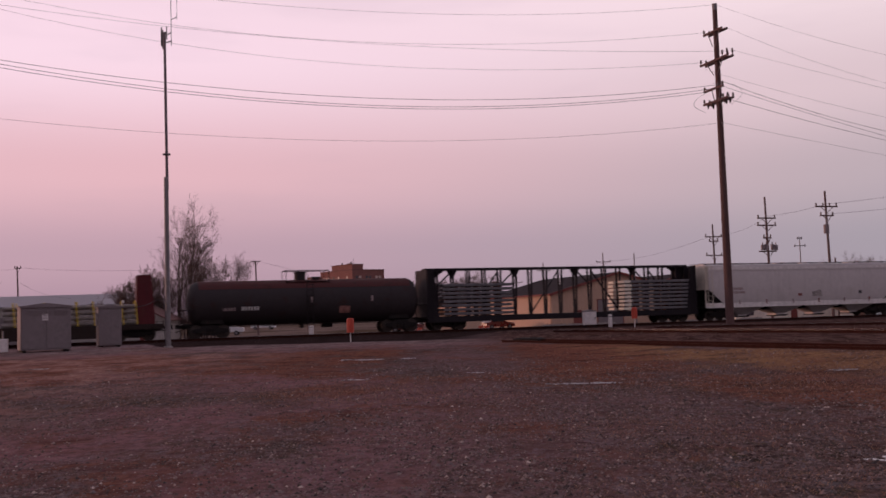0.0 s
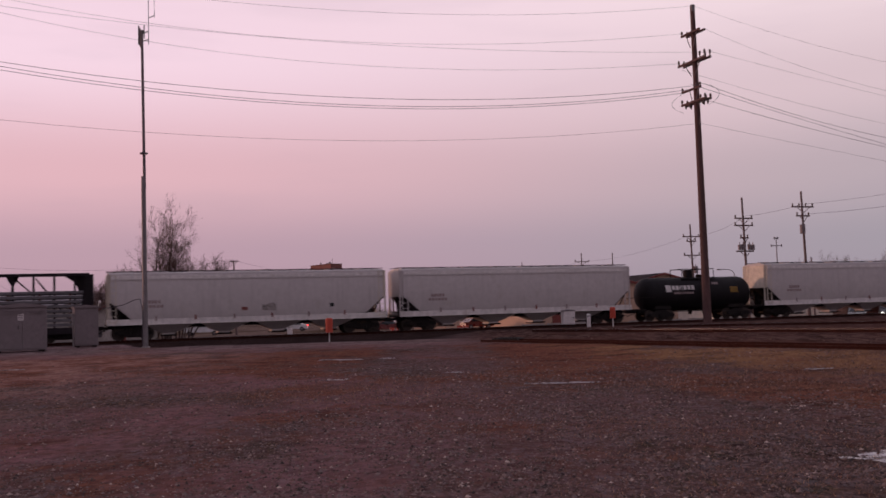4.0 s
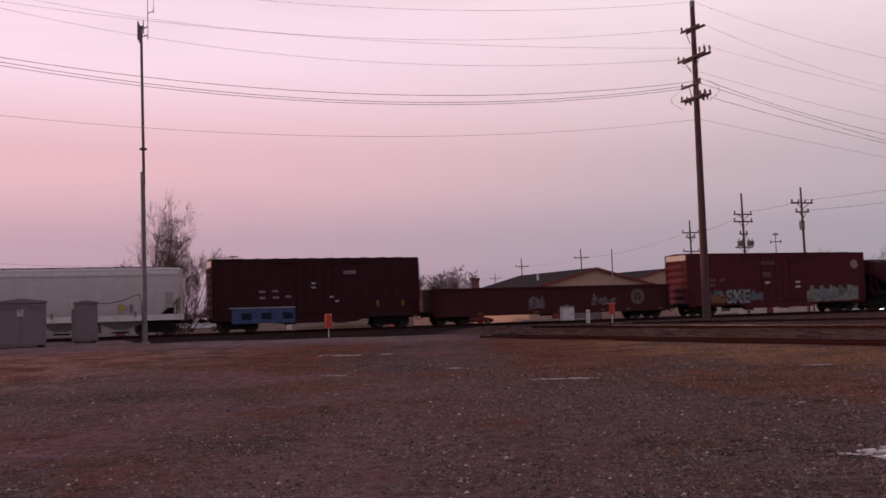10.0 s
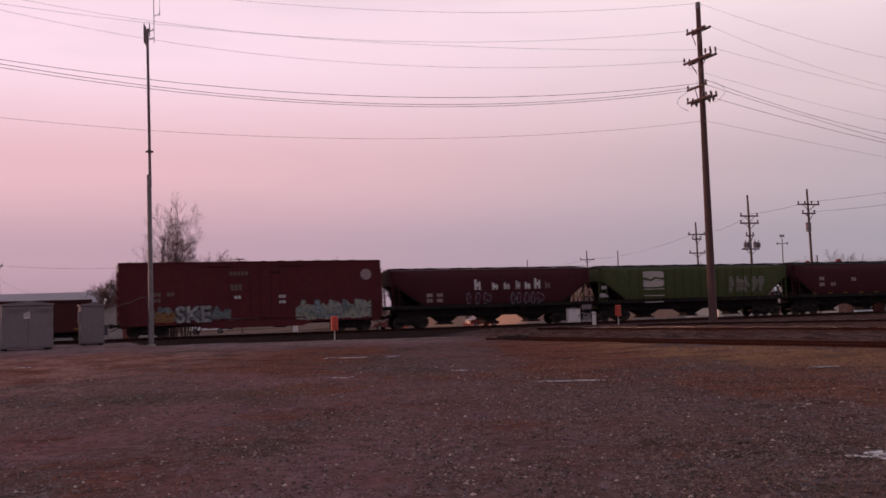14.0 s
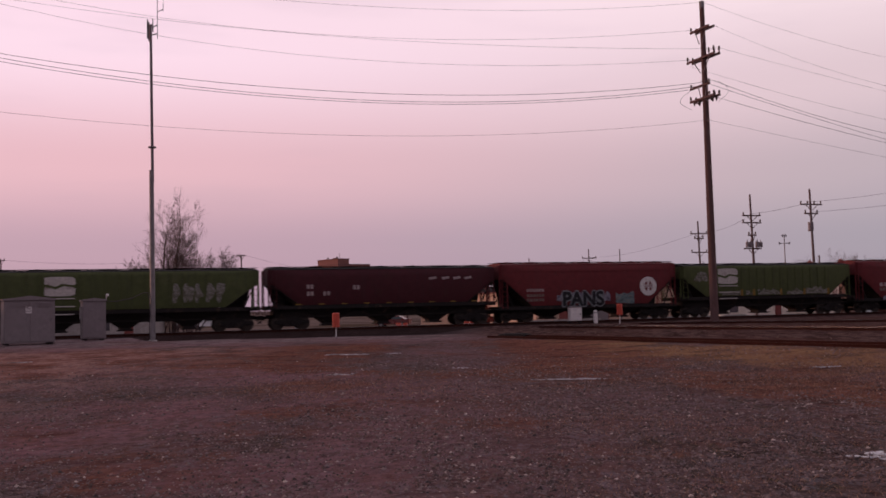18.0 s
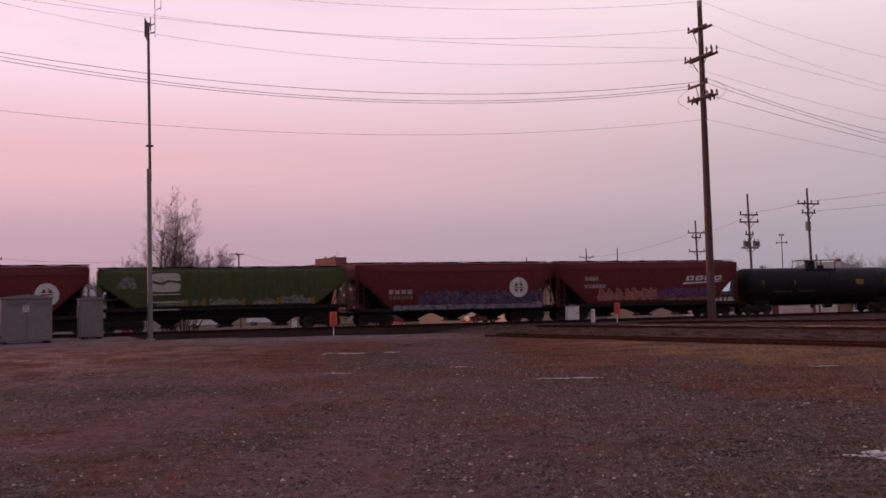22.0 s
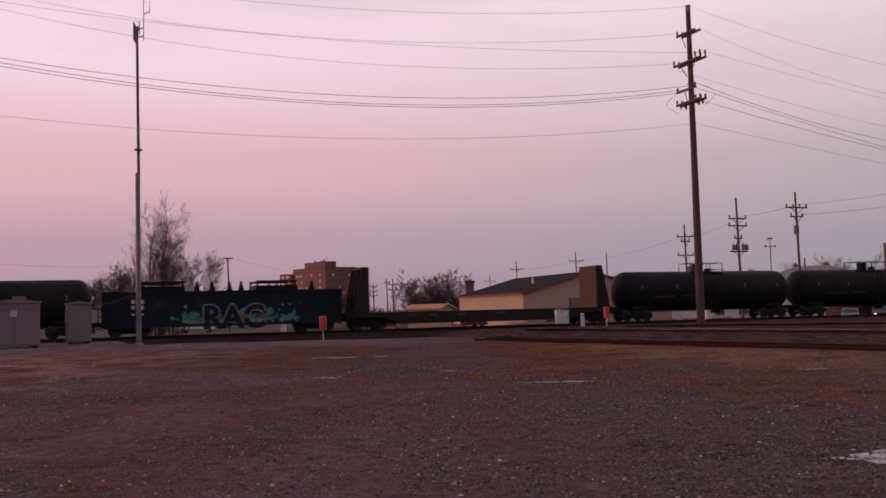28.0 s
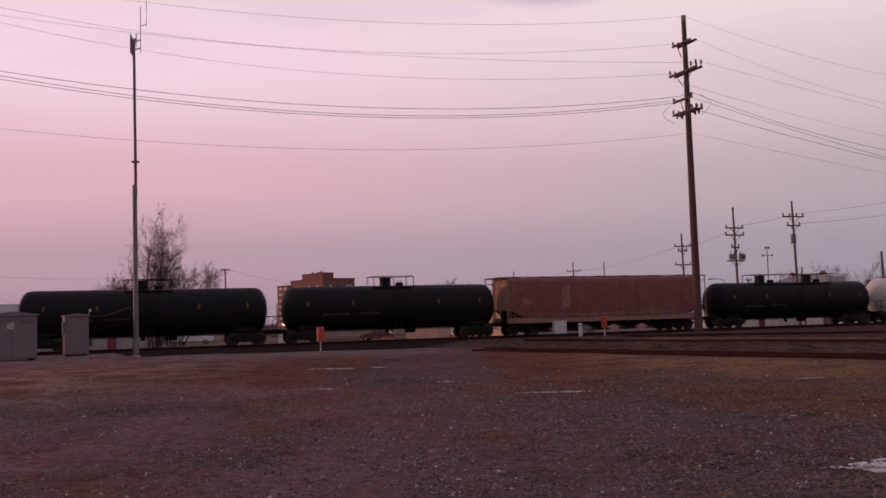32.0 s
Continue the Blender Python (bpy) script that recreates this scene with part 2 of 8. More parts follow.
def text_mesh(name, words, size, material, depth=0.006):
    """Letters in the built-in font, standing upright and read from the lot."""
    cu = bpy.data.curves.new(name, "FONT")
    cu.body, cu.size, cu.extrude, cu.offset = words, size, depth, 0.035 * size
    cu.align_x, cu.align_y = "CENTER", "CENTER"
    ob = new(name, cu)
    me = bpy.data.meshes.new_from_object(ob.evaluated_get(bpy.context.evaluated_depsgraph_get()))
    bpy.data.objects.remove(ob)
    bpy.data.curves.remove(cu)
    me.transform(Matrix.Rotation(radians(90), 4, "X"))
    me.materials.clear()
    me.materials.append(material)
    return me
# ---- ground ----
def ground_material():
    m = bpy.data.materials.new("gravel_and_dead_grass")
    m.use_nodes = True
    t = m.node_tree
    b = t.nodes["Principled BSDF"]
    co = t.nodes.new("ShaderNodeTexCoord")
    obj = co.outputs["Object"]

    def tex(scale, detail=4, stretch=(1, 1, 1), rough=0.6):
        mp = t.nodes.new("ShaderNodeMapping")
        mp.inputs["Scale"].default_value = stretch
        mp.inputs["Location"].default_value = (41.3 + scale * 1.7, 27.9, 13.37)
        t.links.new(obj, mp.inputs[0])
        n = t.nodes.new("ShaderNodeTexNoise")
        n.inputs["Scale"].default_value, n.inputs["Detail"].default_value, n.inputs["Roughness"].default_value = scale, detail, rough
        t.links.new(mp.outputs[0], n.inputs["Vector"])
        return n.outputs[0]

    def maths(op, a, c):
        n = t.nodes.new("ShaderNodeMath")
        n.operation = op
        for k, v in enumerate((a, c)):
            if isinstance(v, (int, float)):
                n.inputs[k].default_value = v
            else:
                t.links.new(v, n.inputs[k])
        return n.outputs[0]

    sep = t.nodes.new("ShaderNodeSeparateXYZ")
    t.links.new(obj, sep.inputs[0])
    x, y = sep.outputs[0], sep.outputs[1]
    stones = t.nodes.new("ShaderNodeTexVoronoi")
    stones.inputs["Scale"].default_value = 16
    t.links.new(obj, stones.inputs["Vector"])
    # bare gravel: grey stones, dark spots, a few pale chips
    pebble = mix_rgb(t, (0.040, 0.028, 0.027), (0.205, 0.146, 0.146), map_range(t, tex(7.5, 7, (1, 0.8, 1), 0.75), 0.32, 0.70))
    pebble = mix_rgb(t, pebble, (0.30, 0.235, 0.23), map_range(t, stones.outputs["Color"], 0.82, 0.98, 0, 0.6))
    pebble = mix_rgb(t, pebble, (0.128, 0.068, 0.058), map_range(t, tex(1.5, 7, (0.8, 0.6, 1), 0.72), 0.45, 0.62, 0, 0.70))
    pebble = mix_rgb(t, pebble, (0.028, 0.020, 0.018), map_range(t, tex(3.4, 6, (0.7, 0.9, 1), 0.7), 0.52, 0.67, 0, 0.85))
    pebble = mix_rgb(t, pebble, (0.048, 0.034, 0.027), map_range(t, tex(0.75, 7, (0.8, 0.5, 1), 0.7), 0.50, 0.66, 0, 0.62))
    # colour in small blots: olive, blue-grey chippings, straw, rust, near black
    for size, way, tone, lo, hi, most in ((4.6, (1, 0.35, 1), (0.050, 0.044, 0.028), 0.53, 0.62, 0.75), (6.1, (1, 0.35, 1), (0.150, 0.136, 0.148), 0.54, 0.64, 0.65), (8.0, (1, 0.35, 1), (0.20, 0.135, 0.085), 0.58, 0.68, 0.65), (5.3, (1, 0.35, 1), (0.112, 0.052, 0.040), 0.56, 0.66, 0.7), (11.0, (1, 0.35, 1), (0.016, 0.012, 0.012), 0.57, 0.65, 0.85)):
        pebble = mix_rgb(t, pebble, tone, map_range(t, tex(size, 6, way, 0.72), lo, hi, 0, most))
    # dustier, redder dirt towards the cabinets and in broad drifts
    drift = maths("MULTIPLY", map_range(t, x, 3, -5, 0.30, 1.0), map_range(t, tex(0.17, 5, (1, 0.6, 1)), 0.40, 0.62))
    pebble = mix_rgb(t, pebble, mix_rgb(t, (0.150, 0.074, 0.080), (0.310, 0.162, 0.176), map_range(t, tex(5, 6, (1, 0.8, 1), 0.7), 0.33, 0.67)), maths("MULTIPLY", drift, 0.75))
    # dead grass: rust-red stalks, tan where it stands by the side track
    rust = mix_rgb(t, (0.085, 0.033, 0.027), (0.230, 0.100, 0.070), map_range(t, tex(10, 7, (1, 0.5, 1), 0.75), 0.30, 0.68))
    tan = mix_rgb(t, (0.145, 0.074, 0.045), (0.310, 0.175, 0.098), map_range(t, tex(9.5, 7, (1, 0.5, 1), 0.75), 0.30, 0.68))
    strip = maths("ADD", maths("MULTIPLY", maths("SUBTRACT", x, 7.44), 0.855), maths("MULTIPLY", maths("SUBTRACT", y, 37.2), 0.52))
    by_track = maths("MULTIPLY", map_range(t, strip, -13.0, -3.0), map_range(t, x, 3.0, 8.5))
    is_tan = maths("ADD", maths("SUBTRACT", maths("MULTIPLY", by_track, 0.80), 0.14), maths("MULTIPLY", maths("SUBTRACT", tex(0.42, 6, (0.5, 0.42, 1), 0.65), 0.5), 2.6))
    grass = mix_rgb(t, rust, tan, map_range(t, is_tan, 0.10, 0.55))
    # grass in ragged patches between worn ways of bare gravel
    left_patch = maths("MULTIPLY", map_range(t, y, 23, 31), map_range(t, y, 48, 39))
    left_patch = maths("MULTIPLY", left_patch, map_range(t, x, -1.5, -6))
    right_patch = maths("MULTIPLY", map_range(t, maths("SUBTRACT", y, maths("MULTIPLY", x, -1.3)), 20.0, 28.0), map_range(t, strip, 0.2, -1.6))
    right_patch = maths("MULTIPLY", right_patch, map_range(t, x, -0.5, 3.0))
    stray = map_range(t, tex(0.24, 5, (1, 0.55, 1)), 0.46, 0.68, 0.0, 0.5)
    cover = maths("MAXIMUM", maths("MAXIMUM", left_patch, right_patch), stray)
    broken = maths("ADD", maths("MULTIPLY", tex(0.55, 7, (0.55, 0.36, 1), 0.66), 1.25), maths("MULTIPLY", tex(2.6, 6, (0.8, 0.45, 1), 0.7), 0.55))
    grass = mix_rgb(t, grass, (0.036, 0.022, 0.017), map_range(t, tex(1.1, 6, (0.5, 0.7, 1), 0.72), 0.48, 0.66, 0, 0.72))
    amount = map_range(t, maths("ADD", maths("MULTIPLY", cover, 0.31), broken), 0.96, 1.22, 0, 0.95)
    col = mix_rgb(t, pebble, grass, amount)
    # a paler, pinkish tone over the ground beside the cabinets
    pale = maths("MULTIPLY", map_range(t, x, -5, -12), map_range(t, tex(1.1, 6, (0.6, 0.4, 1), 0.68), 0.38, 0.60))
    col = mix_rgb(t, col, mix_rgb(t, (0.230, 0.124, 0.108), (0.430, 0.255, 0.225), map_range(t, tex(5, 6, (1, 0.4, 1), 0.7), 0.36, 0.64)), maths("MULTIPLY", maths("MULTIPLY", pale, map_range(t, y, 48, 40)), 0.62))
    # the crest of the lot by the cabinets is clean pale stone
    crest = maths("MULTIPLY", map_range(t, y, 43, 50), map_range(t, x, 3, -2))
    col = mix_rgb(t, col, mix_rgb(t, (0.10, 0.071, 0.071), (0.27, 0.20, 0.20), map_range(t, tex(3.5, 7, (0.5, 0.3, 1), 0.75), 0.36, 0.62)), maths("MULTIPLY", crest, map_range(t, tex(0.45, 6, (0.6, 0.4, 1), 0.7), 0.36, 0.58, 0.35, 0.85)))
    # rust and old stone between the side tracks
    beyond = maths("MULTIPLY", map_range(t, strip, 0.2, 1.4), map_range(t, y, 28, 33))
    bed = mix_rgb(t, (0.028, 0.014, 0.012), (0.150, 0.090, 0.078), map_range(t, tex(2.2, 7, (1, 0.28, 1), 0.78), 0.40, 0.62))
    bed = mix_rgb(t, bed, (0.070, 0.031, 0.024), map_range(t, tex(0.5, 5, (0.6, 0.4, 1)), 0.42, 0.62, 0, 0.6))
    col = mix_rgb(t, col, bed, maths("MULTIPLY", maths("MULTIPLY", beyond, map_range(t, x, -1, 3)), 0.85))
    # dark ballast and painted shade by the main track, wider at the low crest
    across = maths("ADD", maths("MULTIPLY", x, NEAR.x), maths("MULTIPLY", maths("SUBTRACT", y, 77.0), NEAR.y))
    reach = map_range(t, x, 2, -8, 4.6, 6.0)
    bed_shade = maths("SUBTRACT", maths("ADD", across, maths("MULTIPLY", maths("SUBTRACT", tex(0.5, 4), 0.5), 1.0)), reach)
    drop = maths("SUBTRACT", maths("ADD", y, maths("MULTIPLY", tex(0.5, 4), 1.4)), map_range(t, x, -16, -20, 55.2, 60.2))
    dark = maths("MAXIMUM", map_range(t, bed_shade, 0.25, -0.35), maths("MULTIPLY", map_range(t, drop, -0.4, 0.5), map_range(t, x, 2.5, -2)))
    col = mix_rgb(t, col, (0.026, 0.017, 0.016), maths("MULTIPLY", dark, 0.92))
    # the yard behind the railway is pale gravel and dust
    yard = mix_rgb(t, (0.13, 0.092, 0.080), (0.21, 0.155, 0.135), map_range(t, tex(0.4, 5), 0.35, 0.65))
    yard = mix_rgb(t, yard, (0.09, 0.062, 0.046), map_range(t, tex(0.06, 4), 0.48, 0.6))
    col = mix_rgb(t, col, yard, map_range(t, across, -5, -9))
    t.links.new(col, b.inputs["Base Color"])
    b.inputs["Roughness"].default_value = 0.9
    b.inputs["Specular IOR Level"].default_value = 0.0
    bp = t.nodes.new("ShaderNodeBump")
    bp.inputs["Strength"].default_value, bp.inputs["Distance"].default_value = 0.7, 0.05
    t.links.new(maths("ADD", tex(18, 5), maths("MULTIPLY", stones.outputs["Distance"], -0.6)), bp.inputs["Height"])
    t.links.new(bp.outputs[0], b.inputs["Normal"])
    return m


GROUND = ground_material()


def steps(stops):
    """Coordinates between stops, each with its own spacing."""
    out = []
    for (a, d), (c, _) in zip(stops, stops[1:]):
        n = max(1, round((c - a) / d))
        out += [a + (c - a) * i / n for i in range(n)]
    return out + [stops[-1][0]]


def fine_z(x, y):
    return ground_z(x, y) + 0.035 * noise.noise((x * 0.35, y * 0.35, 3)) + 0.014 * noise.noise((x * 1.3, y * 1.3, 7)) + 0.010 * noise.noise((x * 2.9, y * 2.9, 11))


def build_ground():
    xs = steps([(-2500, 500), (-400, 60), (-100, 6), (-40, 0.8), (-16, 0.28), (16, 0.8), (45, 6), (120, 60), (420, 500), (2500, 1)])
    ys = steps([(-400, 80), (-30, 6), (4, 0.22), (34, 0.5), (70, 0.7), (110, 5), (200, 40), (600, 300), (3000, 1)])
    verts = []
    for y in ys:
        for x in xs:
            z = ground_z(x, y)
            if -45 < x < 50 and 2 < y < 120:
                z = fine_z(x, y) + 0.0
            verts.append((x, y, z - 0.02))
    w = len(xs)
    faces = [(r * w + c, r * w + c + 1, (r + 1) * w + c + 1, (r + 1) * w + c) for r in range(len(ys) - 1) for c in range(w - 1)]
    me = bpy.data.meshes.new("ground")
    me.from_pydata(verts, [], faces)
    me.materials.append(GROUND)
    me.polygons.foreach_set("use_smooth", [True] * len(me.polygons))
    tagged(new("ground", me), "gravel lot with patches of dead brown grass", "ground", kind="structure")


build_ground()

# ---- railway tracks ----
BALLAST = surface("ballast", (0.050, 0.032, 0.030), rough=0.95, vary=0.5, grain=11, patch=0.5, bump=0.9, bump_scale=14, spec=0.0)
TIE = surface("tie_wood", (0.055, 0.040, 0.036), rough=0.9, vary=0.35, grain=9, stretch=(1, 6, 1), bump=0.4, spec=0.05)
RAIL = surface("rail_steel", (0.045, 0.017, 0.014), rough=0.85, vary=0.3, grain=5, bump=0.1, spec=0.03)
RUSTY_HEAD = surface("rail_head_rusty", (0.070, 0.030, 0.025), rough=0.8, vary=0.3, grain=5, bump=0.05, spec=0.05)
RAIL_HEAD = surface("rail_head_worn", (0.29, 0.25, 0.25), rough=0.42, metal=0.9, vary=0.15, grain=5, bump=0.02)


def build_track(name, a, b, label, bed=True, head=None, wide=3.2):
    a, b = Vector((*a, 0)), Vector((*b, 0))
    d = b - a
    length = d.length
    root = thing(name, label, "railway track", Matrix.Translation((a.x, a.y, RAIL_TOP)) @ Matrix.Rotation(math.atan2(d.y, d.x), 4, "Z"), kind="structure")
    if bed:
        bm = B()
        n = max(2, int(length / 1.2))
        rows = []
        for i in range(n + 1):
            x = length * i / n
            w = 0.12 * noise.noise((x * 0.6, a.x, 1))
            rows.append([Vector((x, y * (1 + 0.2 * w), z + 0.02 * noise.noise((x * 1.7, y * 2, 5)))) for y, z in ((-wide, -0.58), (-1.75, -0.19), (-0.8, -0.185), (0, -0.19), (0.8, -0.185), (1.75, -0.19), (wide, -0.58))])
        loft(bm, rows, closed=False)
        part("ballast_bed", bm, BALLAST, root, "crushed stone bed")
    # the ties of a track without a bed lie buried
    bm = B()
    for i in range(int(length / 0.55) if bed else 0):
        x = 0.3 + i * 0.55
        t = random.uniform(-0.03, 0.03)
        box(bm, x - 0.11, x + 0.11, -1.3 + t, 1.3 + t, -0.32, -0.165)
    if bed:
        tagged(part("ties", bm, TIE, root, "dark creosoted timber ties"), kind="stuff")
    for y in (-0.7525, 0.7525):
        bm = B()
        prof = [(-0.07, -0.165), (0.07, -0.165), (0.07, -0.15), (0.015, -0.12), (0.012, -0.045), (0.035, -0.03), (0.036, -0.004), (-0.036, -0.004), (-0.035, -0.03), (-0.012, -0.045), (-0.015, -0.12), (-0.07, -0.15)]
        loft(bm, [[Vector((x, y + q, z)) for q, z in prof] for x in (0, length)])
        r = part("rail", bm, RAIL, root)
        bm = B()
        box(bm, 0, length, y - 0.030, y + 0.030, -0.004, 0.0)
        part("running_surface", bm, head or RAIL_HEAD, r, "rail head worn by wheels")
    return root


main_a, main_b = on_line(-160, 0), on_line(420, 0)
build_track("main_track", main_a.xy, main_b.xy, "straight main track on a stone bed under the train")


def crossing(name, point, way, back_by, ahead_by, label, head=None):
    # side tracks are sunk in the dirt, level with the lot
    way = Vector(way).normalized()
    p = Vector(point)
    return build_track(name, p - way * back_by, p + way * ahead_by, label, bed=False, head=head)


def track_clods(name, count, seed, sizes, material, label):
    """Loose lumps on the sunken ground between the side tracks."""
    rnd = random.Random(seed)
    verts, faces = [], []
    while count:
        x, y = rnd.uniform(3, 46), rnd.uniform(33, 67)
        if noise.noise((x * 0.35, y * 0.16, seed)) < rnd.uniform(-0.3, 0.35) or (x - 7.44) * 0.855 + (y - 37.2) * 0.52 < 1.6:
            continue
        if (x * NEAR.x + (y - 77.0) * NEAR.y) < 4.0:
            continue
        count -= 1
        w, h, k = rnd.uniform(*sizes), rnd.uniform(0.35, 0.7), len(verts)
        z = ground_z(x, y)
        turn = rnd.uniform(0, math.tau)
        for i in range(5):
            a = turn + i * math.tau / 5
            verts.append((x + w * math.cos(a) * rnd.uniform(0.7, 1.2), y + w * math.sin(a) * rnd.uniform(0.7, 1.2), z - 0.02))
        for i in range(5):
            a = turn + (i + 0.4) * math.tau / 5
            verts.append((x + 0.55 * w * math.cos(a), y + 0.55 * w * math.sin(a), z + w * h * rnd.uniform(0.7, 1.1)))
        faces += [(k + i, k + (i + 1) % 5, k + 5 + (i + 1) % 5, k + 5 + i) for i in range(5)] + [(k + 5, k + 6, k + 7, k + 8, k + 9)]
    me = bpy.data.meshes.new(name)
    me.from_pydata(verts, [], faces)
    me.materials.append(material)
    tagged(new(name, me), label, "stones", kind="stuff")


track_clods("track_stones", 900, 61, (0.02, 0.06), surface("old_track_stone", (0.13, 0.085, 0.074), rough=0.95, vary=0.4, grain=7, bump=0.2, spec=0.0), "loose grey and rust-stained stones between the side tracks")
crossing("side_track_near", (7.44, 37.2), (0.52, -0.855), 10.5, 40, "rusty side track across the lot", RUSTY_HEAD)
crossing("side_track_middle", (13.5, 53.0), (0.55, -0.835), 14.0, 60, "side track that runs up to the main track")
crossing("side_track_far", (18.8, 63.8), (0.85, -0.53), 7.5, 60, "connecting track beside the main track")
# ---- rolling stock ----
STEEL_DARK = surface("dark_running_gear", (0.016, 0.012, 0.012), rough=0.85, vary=0.4, grain=6, second=(0.06, 0.038, 0.028), bump=0.2)
WHEEL_STEEL = surface("wheel_steel", (0.060, 0.046, 0.042), rough=0.6, metal=0.4, vary=0.3, grain=4)
GREY_HOPPER = paint("grey_hopper_paint", (0.62, 0.56, 0.565), streak=0.18, second=(0.56, 0.50, 0.49), vary=0.05)
GREY_HOPPER_LIGHT = paint("pale_hopper_paint", (0.76, 0.70, 0.69), streak=0.25, second=(0.64, 0.56, 0.53))
CREAM = paint("cream_end_paint", (0.66, 0.58, 0.50), streak=0.35)
BOX_RED = paint("boxcar_red", (0.046, 0.013, 0.016), streak=0.3, second=(0.06, 0.02, 0.02))
BOX_RED_B = paint("boxcar_oxide_red", (0.105, 0.021, 0.026), streak=0.3, second=(0.10, 0.03, 0.03))
GON_RED = paint("gondola_brown", (0.072, 0.019, 0.021), streak=0.4, second=(0.06, 0.03, 0.028))
HOP_BROWN = paint("hopper_brown", (0.066, 0.017, 0.022), streak=0.3, second=(0.06, 0.022, 0.022))
HOP_RED = paint("hopper_red", (0.142, 0.027, 0.031), streak=0.25, second=(0.11, 0.03, 0.03))
HOP_GREEN = paint("hopper_green", (0.076, 0.088, 0.036), streak=0.5, second=(0.095, 0.100, 0.048))
HOP_RUST = paint("rusted_hopper", (0.27, 0.100, 0.094), streak=0.5, second=(0.38, 0.20, 0.18))
HOP_TAN = paint("faded_tan_paint", (0.36, 0.21, 0.16), streak=0.4, second=(0.28, 0.13, 0.11))
TEAL = paint("dark_blue_gondola", (0.013, 0.020, 0.032), streak=0.3, second=(0.04, 0.035, 0.035))
TANK_BLACK = paint("black_tank", (0.014, 0.012, 0.014), streak=0.25, rough=0.6, second=(0.020, 0.016, 0.017))
TANK_BROWN = paint("old_tank_brown", (0.040, 0.031, 0.034), streak=0.4, rough=0.65, second=(0.045, 0.02, 0.018))
RUST_CAP = paint("rust_red_top", (0.075, 0.024, 0.024), streak=0.5, rough=0.7, second=(0.035, 0.016, 0.016))
TANK_WHITE = paint("white_tank", (0.62, 0.57, 0.54), streak=0.4, rough=0.5)
FLAT_BROWN = paint("flat_car_brown", (0.034, 0.022, 0.020), streak=0.4)
BULK_TAN = surface("bulkhead_boards", (0.090, 0.044, 0.034), rough=0.85, vary=0.3, grain=8, stretch=(1, 6, 1), bump=0.3)
BEAM_BLUE = paint("centre_beam_steel", (0.022, 0.017, 0.021), streak=0.4)
WHITE_MARK = surface("white_stencil", (0.62, 0.58, 0.57), rough=0.7, vary=0.2, grain=9, second=(0.34, 0.28, 0.27), bump=0)
FADED_MARK = surface("faded_stencil", (0.34, 0.25, 0.25), rough=0.7, vary=0.3, grain=9, second=(0.2, 0.12, 0.12), bump=0)
WORN_PALE = surface("worn_white_paint", (0.48, 0.43, 0.41), rough=0.7, vary=0.2, grain=6, second=(0.2, 0.13, 0.12), bump=0)
DIM_MARK = surface("grimy_pale_paint", (0.165, 0.110, 0.100), rough=0.75, vary=0.25, grain=6, second=(0.10, 0.05, 0.05), bump=0)
GHOST_MARK = surface("worn_stencil", (0.062, 0.052, 0.052), rough=0.7, vary=0.3, grain=9, bump=0)
YELLOW = surface("yellow_paint", (0.60, 0.42, 0.07), rough=0.6, vary=0.2, grain=7, bump=0.05)
DULL_YELLOW = surface("dull_yellow", (0.22, 0.125, 0.025), rough=0.7, vary=0.3, grain=7, bump=0)
ORANGE = surface("orange_marker", (0.52, 0.075, 0.048), rough=0.5, vary=0.1, grain=5, bump=0.03)
SPRAY_BLUE = surface("spray_blue", (0.055, 0.085, 0.19), rough=0.6, vary=0.3, grain=5, bump=0)
SPRAY_CYAN = surface("spray_pale_blue", (0.20, 0.255, 0.28), rough=0.6, vary=0.35, grain=4, bump=0)
SPRAY_WHITE = surface("spray_white", (0.42, 0.39, 0.375), rough=0.6, vary=0.3, grain=4, bump=0)
SPRAY_PINK = surface("spray_pink", (0.34, 0.16, 0.14), rough=0.6, vary=0.4, grain=4, bump=0)
SPRAY_TAN = surface("spray_pale_tan", (0.36, 0.20, 0.125), rough=0.6, vary=0.4, grain=4, bump=0)
SPRAY_GREEN = surface("spray_sea_green", (0.10, 0.30, 0.26), rough=0.6, vary=0.4, grain=4, bump=0)
SPRAY_BLACK = surface("spray_black", (0.012, 0.012, 0.016), rough=0.6, vary=0.3, grain=4, bump=0)
SPRAY_GREY = surface("spray_grey", (0.22, 0.22, 0.24), rough=0.6, vary=0.4, grain=3, bump=0)
BUNDLE_WRAP = surface("wrapped_lumber", (0.15, 0.138, 0.15), rough=0.55, vary=0.25, grain=3, second=(0.10, 0.09, 0.1), bump=0.2)
BUNDLE_END = surface("lumber_ends", (0.80, 0.71, 0.61), rough=0.7, vary=0.2, grain=8, bump=0.2)
PIPE_GREY = surface("steel_pipe", (0.26, 0.225, 0.22), rough=0.6, metal=0.3, vary=0.3, grain=3, bump=0.1)


